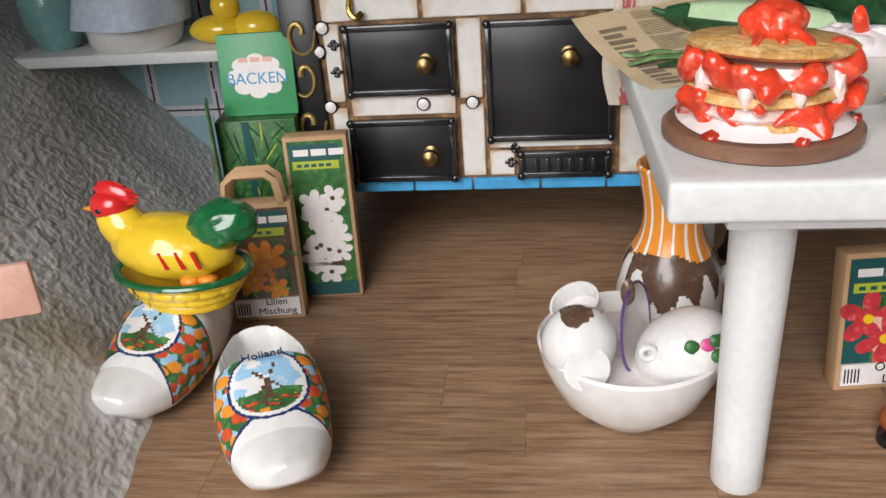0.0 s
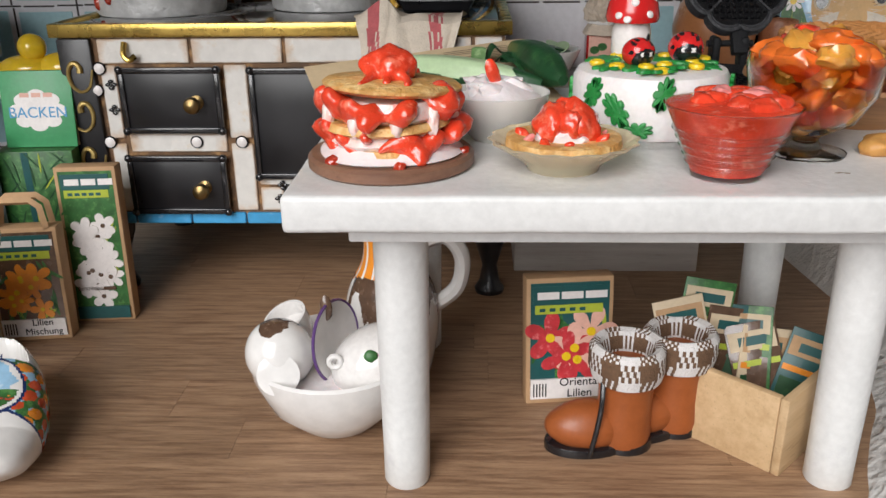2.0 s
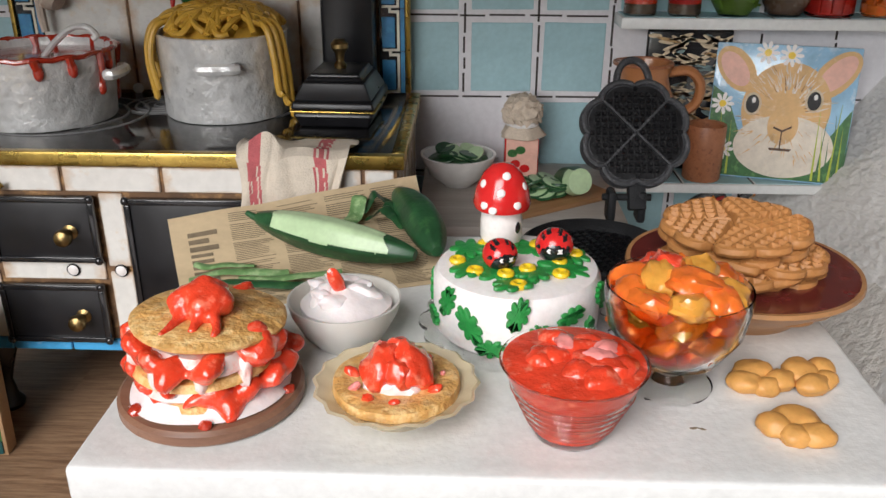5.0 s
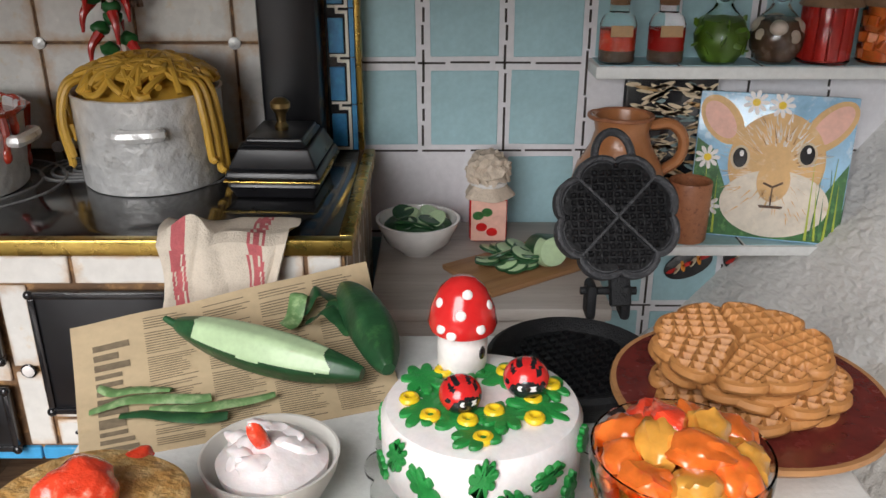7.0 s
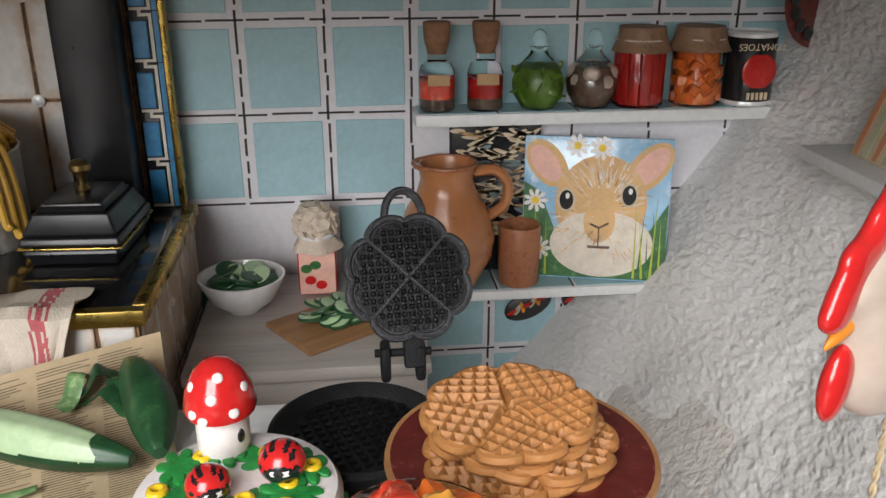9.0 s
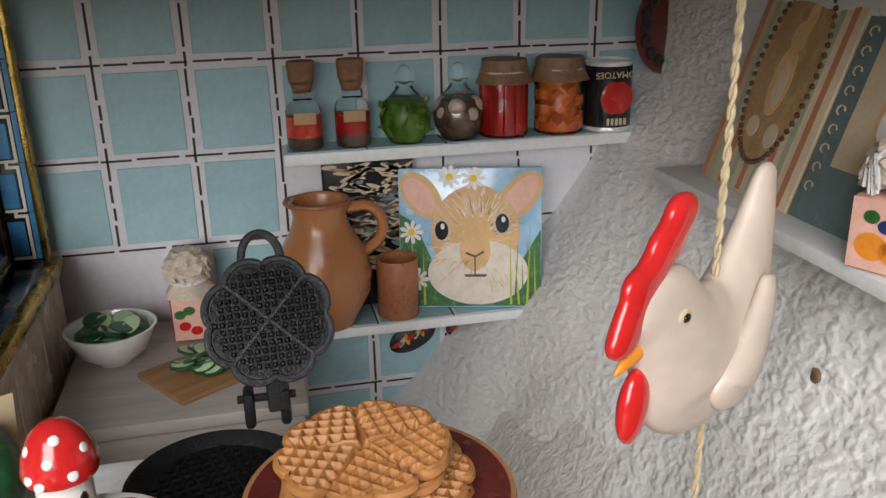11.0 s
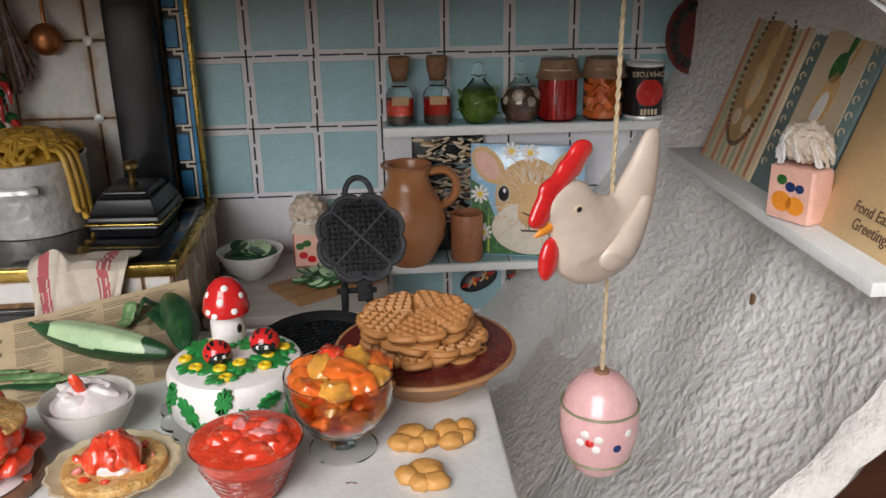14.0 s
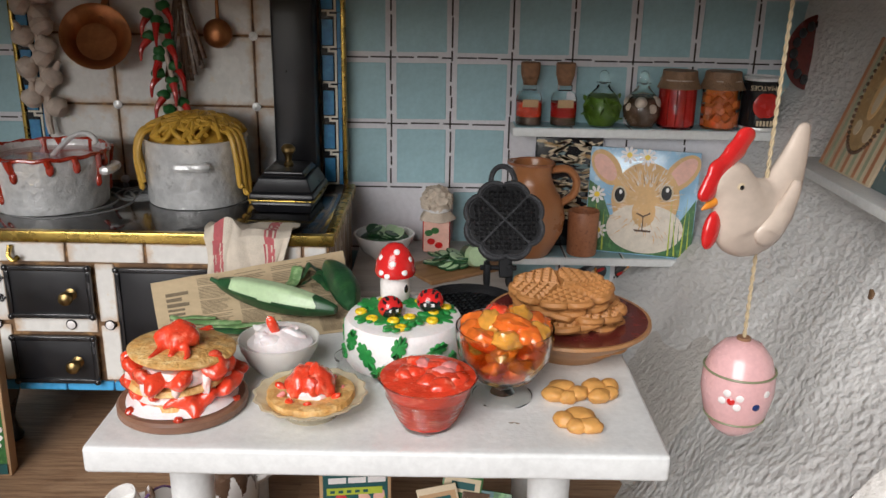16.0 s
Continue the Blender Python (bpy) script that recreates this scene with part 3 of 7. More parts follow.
def build_stove():
    st = tagged(new("kitchen_stove"), "old white tiled kitchen stove with black doors and brass rail", "stove")
    y = 22.35
    part("body", box(-13.75, -1.6, y + .05, 29.2, 1.97, 7.4), STOVE_JOINT, st, smooth=False)
    part("top_plate", box(-13.7, -1.75, y + .1, 29.2, 7.4, 7.62, 0.03), STOVE_TOP, st, "shiny black hob plate")
    for b in ((-13.95, -1.4, y - .15, y + .16), (-1.72, -1.4, y + .17, 29.3), (-13.95, -13.65, y + .17, 29.3)):
        part("brass_rail", box(*b, 7.33, 7.7, 0.04), BRASS, st, "brass edge rail")
    for cx, cy, r in ((-6.7, 27.2, 1.6), (-11.6, 26.2, 2.3), (-9.2, 27.6, 1.1)):
        bm = bmesh.new()
        for k in (1.0, 0.75, 0.5, 0.25):
            tube([(cx + r * k * math.cos(a * math.pi / 20), cy + r * k * math.sin(a * math.pi / 20), 7.622) for a in range(40)], 0.035, 5, bm=bm, closed=True)
        part("hob_ring", bm, RING_GREY, st)
    # front tiles
    xs = [-12.75, -10.15, -7.58, -5.0, -2.45, -1.62]
    for a, b in zip(xs, xs[1:]):
        part("tile", box(a + .05, b - .05, y - .03, y + .06, 6.62, 7.28, 0.03, 1), STOVE_TILE, st)
    cells = [(-12.75, -12.25, 4.5, 6.6), (-12.75, -12.25, 1.97 + .35, 4.4), (-9.32, -8.62, 4.5, 6.6), (-9.32, -8.62, 2.35, 4.4), (-12.2, -9.35, 4.1, 4.68),
             (-8.6, -5.3, 3.12, 3.34), (-8.6, -7.85, 2.35, 3.1), (-5.2, -3.4, 2.35, 4.4), (-3.35, -1.62, 2.35, 4.4), (-5.2, -3.4, 4.5, 6.55), (-3.35, -1.62, 4.5, 6.55)]
    for a, b, c, d in cells:
        part("tile", box(a + .04, b - .04, y - .03, y + .06, c + .03, d - .03, 0.03, 1), STOVE_TILE, st)
    door_panel(st, -12.1, -9.42, 4.78, 6.48, (-10.06, 5.58))
    door_panel(st, -12.2, -9.5, 2.4, 4.0, (-10.1, 3.14))
    door_panel(st, -8.5, -5.4, 3.45, 6.45, (-6.47, 5.64))
    gr = door_panel(st, -7.73, -5.45, 2.42, 3.02, None)
    bm = bmesh.new()
    for i in range(6):
        box(-7.4 + i * .3, -7.25 + i * .3, y - .3, y - .2, 2.55, 2.9, 0.02, bm=bm)
    part("grille", bm, BLACK_PAINT, gr)
    for bx, bz in ((-10.24, 4.43), (-12.72, 4.43), (-12.85, 5.9), (-8.95, 4.43), (-12.7, 6.5)):
        b = part("boss", lathe([(0, 0), (.15, 0), (.16, .05), (.1, .09), (0, .1)], 18, m=T(bx, y - .03, bz, 90)), WHITE_PAINT, st, "white enamel rivet")
        part("boss_ring", tube([(bx + .15 * math.cos(a * math.pi / 10), y - .06, bz + .15 * math.sin(a * math.pi / 10)) for a in range(20)], .035, 6, closed=True), BLACK_PAINT, b)
    # small iron ornaments between the doors
    for ox, oz in ((-12.45, 6.05), (-12.45, 5.35), (-8.0, 2.75), (-7.9, 3.15)):
        bm = bmesh.new()
        for a in range(4):
            blob(.09, .05, .06, sub=1, bm=bm, m=T(ox + .09 * math.cos(a * 1.57), y - .06, oz + .09 * math.sin(a * 1.57)))
        part("ornament", bm, BLACK_PAINT, st)
    part("hook", tube(smooth_line([(-11.9, y - .1, 7.2), (-11.9, y - .25, 6.9), (-11.75, y - .3, 6.75), (-11.6, y - .2, 6.85)], 5), .08, 8), BRASS, st)
    # scroll post
    post = part("scroll_post", box(-13.78, -12.85, y - .12, y + .1, 2.3, 7.3, 0.05), BLACK_METAL, st, "black post with gold scrolls")
    for cz, sgn in ((6.4, 1), (5.3, -1), (4.0, 1), (3.0, -1)):
        pts = [(-13.3 + sgn * (.08 + .05 * a) * math.cos(a * .8) * .9, y - .15, cz + (.08 + .055 * a) * math.sin(a * .8) * 1.3) for a in range(9)]
        part("scroll", tube(smooth_line(pts, 4), .09, 7, r_end=.03), GOLD_PAINT, post, "gold scroll")
    # blue tiled base strip and feet
    x = -13.75
    while x < -1.65:
        b = min(x + rnd.uniform(1.3, 1.9), -1.62)
        part("base_tile", box(x + .02, b - .02, y - .06, y + .08, 1.98, 2.31, 0.03, 1), BRIGHT_BLUE, st)
        x = b
    for fx, fy in ((-13.2, 22.9), (-1.95, 22.6), (-13.2, 28.6), (-2.2, 28.6)):
        part("foot", lathe([(0, FLOOR), (.42, FLOOR), (.45, FLOOR + .12), (.3, .1), (.22, .6), (.36, 1.1), (.5, 1.5), (.55, 1.97), (0, 1.97)], 20, m=T(fx, fy, 0)), BLACK_METAL, st)
    # side tiles
    for j in range(5):
        for i in range(2):
            part("side_tile", box(-1.66, -1.56, 22.6 + j * 1.33, 23.85 + j * 1.33, 2.1 + i * 2.6, 4.6 + i * 2.6, 0.03, 1), STOVE_TILE, st)
    # back panel with large tiles, blue border and flue
    bp = part("back_panel", box(-14.3, -1.75, 29.35, 29.6, 7.5, 18.5), STOVE_JOINT, st, smooth=False)
    bx = [-13.55, -10.6, -7.9, -5.2, -2.75]
    bz = [7.65, 10.72, 13.4, 16.1, 18.4]
    for a, b in zip(bx, bx[1:]):
        for c, d in zip(bz, bz[1:]):
            part("tile", box(a + .04, b - .04, 29.28, 29.36, c + .04, d - .04, 0.03, 1), STOVE_TILE, bp)
    for a in (-10.6, -5.2):
        for c in (7.75, 10.72, 13.4):
            part("rivet", lathe([(0, 0), (.17, 0), (.17, .06), (.08, .1), (0, .1)], 16, m=T(a, 29.28, c, 90)), ALU, bp)
    for x0 in (-2.68, -14.2):
        bd = part("border", box(x0, x0 + .82, 29.25, 29.36, 7.6, 18.4), BLACK_PAINT, bp, "dark border with blue meander", smooth=False)
        for k in range(8):
            z = 7.8 + k * 1.33
            part("border_tile", box(x0 + .08, x0 + .5, 29.2, 29.26, z, z + .95, .02, 1), BLUE_PAINT, bd)
            bm = bmesh.new()
            for a in ((.56, .64, z - .1, z + 1.15), (.3, .56, z + 1.07, z + 1.15), (.3, .38, z + 1.15, z + 1.23), (.1, .56, z - .1, z - .03)):
                box(x0 + a[0], x0 + a[1], 29.19, 29.25, a[2], a[3], bm=bm)
            part("meander", bm, CREAM_PAINT, bd, smooth=False)
            part("border_edge", box(x0 + .67, x0 + .8, 29.2, 29.26, z - .1, z + 1.2), BLUE_PAINT, bd, smooth=False)
    part("gold_frame", box(-1.86, -1.7, 29.15, 29.6, 7.7, 18.5, .03), BRASS, bp)
    part("gold_frame", box(-14.35, -14.2, 29.15, 29.6, 7.7, 18.5, .03), BRASS, bp)
    part("flue", box(-4.35, -2.75, 28.2, 29.25, 7.62, 18.6, .15), BLACK_METAL, st, "matt black flue pipe")
    return st


def build_table():
    tb = tagged(new("kitchen_table"), "white painted wooden kitchen table with thick round legs", "table")
    bm = box(-5.45, 6.95, 11.76, 20.7, 5.63, 6.25, 0.09, 3)
    bmesh.ops.subdivide_edges(bm, edges=[e for e in bm.edges if e.calc_length() > 3], cuts=40, use_grid_fill=True)
    for v in bm.verts:
        if v.co.z < 5.75 and v.co.y < 12:
            v.co += Vector((0, -1, .6)) * 0.05 * max(0, noise.noise(v.co * 2.3)) * (1.5 if v.co.x > 2 else .5)
        v.co += Vector((0, 0, 1)) * 0.012 * noise.noise(v.co * 1.2)
    part("tabletop", bm, WHITE_WOOD, tb)
    for b in ((-4.5, 6.0, 12.45, 12.75), (-4.5, 6.0, 19.7, 20.0)):
        part("apron", box(b[0], b[1], b[2], b[3], 5.22, 5.64, 0.05), WHITE_WOOD, tb)
    for b in ((-4.5, -4.2), (5.7, 6.0)):
        part("apron", box(b[0], b[1], 12.76, 19.69, 5.22, 5.64, 0.05), WHITE_WOOD, tb)
    for lx, ly in ((-3.72, 13.45), (4.68, 13.6), (-3.72, 19.2), (4.85, 19.2)):
        part("leg", lathe([(0, FLOOR), (.42, FLOOR), (.46, FLOOR + .06), (.46, .5), (.48, 2.5), (.5, 4.6), (.5, 5.62), (0, 5.62)], 28, wob=.035, seed=lx, m=T(lx, ly, 0)), WHITE_WOOD, tb)
    sp = bmesh.new()
    for k in range(5):
        blob(.05, .02, .008, .5, 3, k, 1, bm=sp, m=T(3.74 + rnd.uniform(-.1, .1), 13.06 + rnd.uniform(-.05, .05), 6.255))
    part("paint_chip", sp, INK, tb)


def shelf(name, x0, x1, y0, z0, z1, label, tiles=True):
    sh = tagged(new(name), label, "shelf")
    part("board", box(x0, x1, y0, WALL_Y, z0, z1, .04), WHITE_WOOD, sh)
    if tiles:
        x = x0 + .05
        while x < x1 - .1:
            b = min(x + 2.2, x1 - .05)
            part("shelf_tile", box(x + .06, b, y0 + .12, WALL_Y - .02, z1, z1 + .02), TILE_BLUE, sh, smooth=False)
            part("joint_line", box(b + .02, b + .07, y0 + .12, WALL_Y - .02, z1, z1 + .012), DARK_LINE, sh, smooth=False)
            x = b + .08
    return sh


build_stove()
build_table()
shelf("wall_shelf", 4.75, 15.4, 28.6, 9.86, 10.2, "white painted upper wall shelf with pale blue tiled top")
shelf("wall_shelf", 4.75, 11.7, 28.1, 4.8, 5.1, "white painted lower wall shelf with pale blue tiled top")
shelf("wall_shelf", -25.2, -14.6, 25.6, 5.0, 5.35, "long white painted wall shelf beside the stove", False)
wall_tiles()

# ---- food on the table; the table top is at 6.25 ----
TOP = 6.25


def drips(bm, r, z, n, seed, size=.2, low=.25):
    g = random.Random(seed)
    for k in range(n):
        a = 2 * math.pi * k / n + g.uniform(-.2, .2)
        s = size * g.uniform(.7, 1.3)
        blob(s, s * .8, s * .7, .35, 1.6, k + seed, 2, bm=bm, m=T(r * math.cos(a), r * math.sin(a), z - low * g.random(), g.uniform(-40, 40), g.uniform(-40, 40), g.uniform(0, 180)))
    return bm


def berry_ring(th, name, mat, r, z, n, seed, size, low):
    g = random.Random(seed)
    for k in range(n):
        a = 2 * math.pi * k / n + g.uniform(-.25, .25)
        s = size * g.uniform(.65, 1.35)
        part(name, blob(s * 1.15, s * .75, s * .6, .24, 1.8, k + seed, 3, m=T(r * g.uniform(.9, 1.06) * math.cos(a), r * g.uniform(.9, 1.06) * math.sin(a), z - low * g.random(), g.uniform(-50, 50), g.uniform(-50, 50), g.uniform(0, 180))), mat if k % 5 else BERRY_PALE, th)


def compote(n, seed, r0, r1, z0, z1, size, voxel=.05):
    """Crushed fruit pressed out between two layers, as one glossy mass."""
    g = random.Random(seed)
    lumps = []
    for k in range(n):
        a, r = 2 * math.pi * k / n + g.uniform(-.3, .3), g.uniform(r0, r1)
        q = size * g.uniform(.5, 1.25)
        lumps.append(blob(q * 1.25, q * .8, q * .62, .35, 2.2, k + seed, 2, m=T(r * math.cos(a), r * math.sin(a), g.uniform(z0, z1), g.uniform(-40, 40), g.uniform(-50, 50), g.uniform(0, 180))))
    return fused(lumps, voxel)


def pancake_stack():
    th = thing("pancake_stack", -3.85, 13.72, TOP + .27, 0, "stack of three pancakes with cream and glazed strawberries", "food")
    part("cream", lathe([(0, -.01), (1.24, -.01), (1.3, .03), (1.16, .12), (1.08, .2), (0, .2)], 60, wob=.1, seed=3), CREAM, th)
    part("pancake", lathe([(0, .06), (1.02, .06), (1.12, .12), (1.06, .2), (0, .24)], 60, wob=.07, seed=1), PANCAKE, th)
    part("cream", lathe([(0, .2), (1.06, .2), (1.15, .28), (1.04, .46), (0, .48)], 60, wob=.12, seed=13), CREAM_PINK, th)
    part("strawberry_compote", compote(36, 2, .88, 1.2, .16, .46, .26), BERRY, th)
    part("pancake", lathe([(0, .47), (1.08, .47), (1.17, .53), (1.1, .64), (0, .66)], 60, wob=.07, seed=5, m=T(0, 0, 0, 2, -2, 0)), PANCAKE, th)
    part("cream", lathe([(0, .64), (.98, .63), (1.1, .72), (1.0, .98), (0, 1.0)], 60, wob=.14, seed=6), CREAM_PINK, th)
    part("strawberry_compote", compote(34, 8, .84, 1.14, .7, 1.0, .26), BERRY, th)
    for k, a in enumerate((3.6, 4.25, 4.9, 5.5, 6.1)):
        part("cream_drip", blob(.11, .1, .26, .25, 2, k, 3, m=T(1.1 * math.cos(a), 1.1 * math.sin(a), .72 - .04 * (k % 2), 12 * math.sin(a), 0, 0)), CREAM_PINK, th)
    part("pancake", lathe([(0, 1.04), (1.1, 1.03), (1.19, 1.09), (1.2, 1.14), (1.12, 1.2), (.4, 1.25), (0, 1.25)], 72, wob=.06, seed=9, m=T(0, 0, 0, -3, 3, 0)), PANCAKE, th)
    clump = [blob(q, q * .9, q * .75, .3, 2, k + 4, 3, m=T(x, y, z, k * 30, k * 20, k * 50)) for k, (x, y, z, q) in enumerate(((0, .05, 1.5, .38), (-.26, -.08, 1.42, .28), (.26, -.05, 1.44, .3), (.05, -.28, 1.4, .26), (.1, .28, 1.4, .26)))]
    clump += [tube(smooth_line([(x, -.3, 1.34), (x * 1.5, -.62, 1.28), (x * 1.7 - .05, -.62 - L, 1.24)], 5), .1, 8, r_end=.07) for x, L in ((-.22, .25), (.02, .12), (.25, .2))]
    part("strawberry_clump", fused(clump, .045), BERRY, th)
    bd = thing("round_board", -3.85, 13.72, TOP, 0, "small round brown wooden board under the pancakes", "board")
    part("board", lathe([(0, 0), (1.4, 0), (1.46, .05), (1.46, .2), (1.4, .26), (0, .27)], 56), WOOD_BOARD, bd)
    part("juice_stain", drips(bmesh.new(), 1.28, .27, 5, 31, .16, .0), SAUCE, bd)


def tart():
    pl = thing("glass_plate", -.87, 13.42, TOP, 0, "pale amber frosted glass plate under the tart", "plate")
    bm = bmesh.new()
    n = 64
    prof = [(.0, 0), (.62, 0), (.66, .1), (.8, .22), (1.2, .48), (1.27, .52), (1.22, .54), (.8, .3), (.6, .16), (0, .16)]
    rings = [[bm.verts.new((r * (1 + (.03 * math.cos(16 * 2 * math.pi * i / n) if r > 1 else 0)) * math.cos(2 * math.pi * i / n), r * (1 + (.03 * math.cos(16 * 2 * math.pi * i / n) if r > 1 else 0)) * math.sin(2 * math.pi * i / n), z)) for i in range(n)] for r, z in [(max(r, .001), z) for r, z in prof]]
    for a, b in zip(rings, rings[1:]):
        for i in range(n):
            bm.faces.new((a[i], a[(i + 1) % n], b[(i + 1) % n], b[i]))
    part("dish", bm, GLASS_AMBER, pl)
    th = thing("strawberry_tart", -.87, 13.42, TOP + .31, 0, "round golden tart with cream and glazed strawberries", "food")
    part("pastry", lathe([(0, 0), (.85, 0), (1.0, .1), (.98, .24), (.85, .28), (.6, .22), (0, .24)], 48, wob=.06, seed=12), PANCAKE, th)
    part("cream", blob(.5, .46, .22, .2, 2, 5, 3, m=T(0, -.02, .28)), CREAM, th)
    for k, (x, y, s) in enumerate(((-.2, -.08, .4), (.25, -.08, .4), (.02, .2, .36), (.08, -.28, .28))):
        part("strawberry", blob(s * .75, s * .8, s * 1.0, .35, 1.8, k + 21, 3, m=T(x, y, .5, 20 * (k - 2), -25 * x * 4, 0)), BERRY, th)
    berry_ring(th, "jam_spot", BERRY, .72, .27, 9, 15, .09, .0)


def bowl_of(name, x, y, prof, inner, mat, label, seg=48, bands=0):
    th = thing(name, x, y, TOP, 0, label, "bowl")
    full = prof + [(r, z) for r, z in reversed(inner)]
    part("bowl", lathe(full, seg), mat, th)
    for k in range(bands):
        r = prof[2][0] + (prof[-1][0] - prof[2][0]) * (k + 1) / (bands + 3)
        z = prof[2][1] + (prof[-1][1] - prof[2][1]) * (k + 1) / (bands + 3)
        part("glass_rib", tube([(r * math.cos(a * math.pi / 24), r * math.sin(a * math.pi / 24), z) for a in range(48)], .03, 6, closed=True), mat, th)
    return th


def red_jelly():
    bowl_of("glass_bowl", 1.79, 13.0, [(0, 0), (.57, 0), (.59, .1), (.7, .4), (1.05, 1.12), (1.1, 1.2)], [(0, .07), (.54, .08), (.66, .42), (1.01, 1.12), (1.08, 1.21)], GLASS, "small ribbed glass bowl on the table", bands=5)
    th = thing("red_jelly", 1.79, 13.0, TOP + .22, 0, "red berry jelly filling a glass bowl", "food")
    part("jelly", lathe([(0, -.14), (.565, -.13), (.68, .2), (1.03, .9), (1.05, .97), (.65, 1.04), (0, 1.06)], 48), BERRY, th)
    g = random.Random(4)
    for k in range(13):
        a, r = g.uniform(0, 6.28), .75 * math.sqrt(g.random())
        part("berry_piece", blob(.3, .22, .15, .22, 1.8, k, 3, m=T(r * math.cos(a), r * math.sin(a), 1.02, g.uniform(-30, 30), 0, g.uniform(0, 180))), BERRY, th)
    for k, (x, y) in enumerate(((.35, -.15), (.5, .1), (-.1, .3))):
        part("strawberry_slice", blob(.26, .17, .12, .3, 2, k, 3, m=T(x, y, 1.1, 20, 10, 40 * k)), BERRY_PALE, th)


def cream_bowl():
    bowl_of("glass_bowl", -1.95, 15.48, [(0, 0), (.47, 0), (.52, .06), (.74, .3), (.95, .7), (1.0, .92)], [(0, .1), (.47, .12), (.69, .34), (.89, .7), (.96, .92)], GLASS_FROST, "small pale glass bowl of cream")
    th = thing("whipped_cream", -1.95, 15.48, TOP + .14, 0, "whipped cream with one strawberry slice in a bowl", "food")
    bm = lathe([(0, 0), (.42, 0), (.6, .2), (.8, .55), (.82, .68), (.55, .82), (.25, .98), (0, 1.05)], 40, wob=.14, seed=2)
    g = random.Random(9)
    for k in range(9):
        a = g.uniform(0, 6.28)
        part("cream_swirl", blob(.32, .17, .14, .3, 2, k, 3, m=T(.38 * math.cos(a), .38 * math.sin(a), .86, g.uniform(-30, 30), g.uniform(-30, 30), g.uniform(0, 180))), CREAM, th)
    part("cream", bm, CREAM, th)
    part("strawberry_slice", blob(.13, .1, .3, .15, 1.5, 3, 2, m=T(-.1, -.15, 1.15, 10, -18, 0)), BERRY, th)


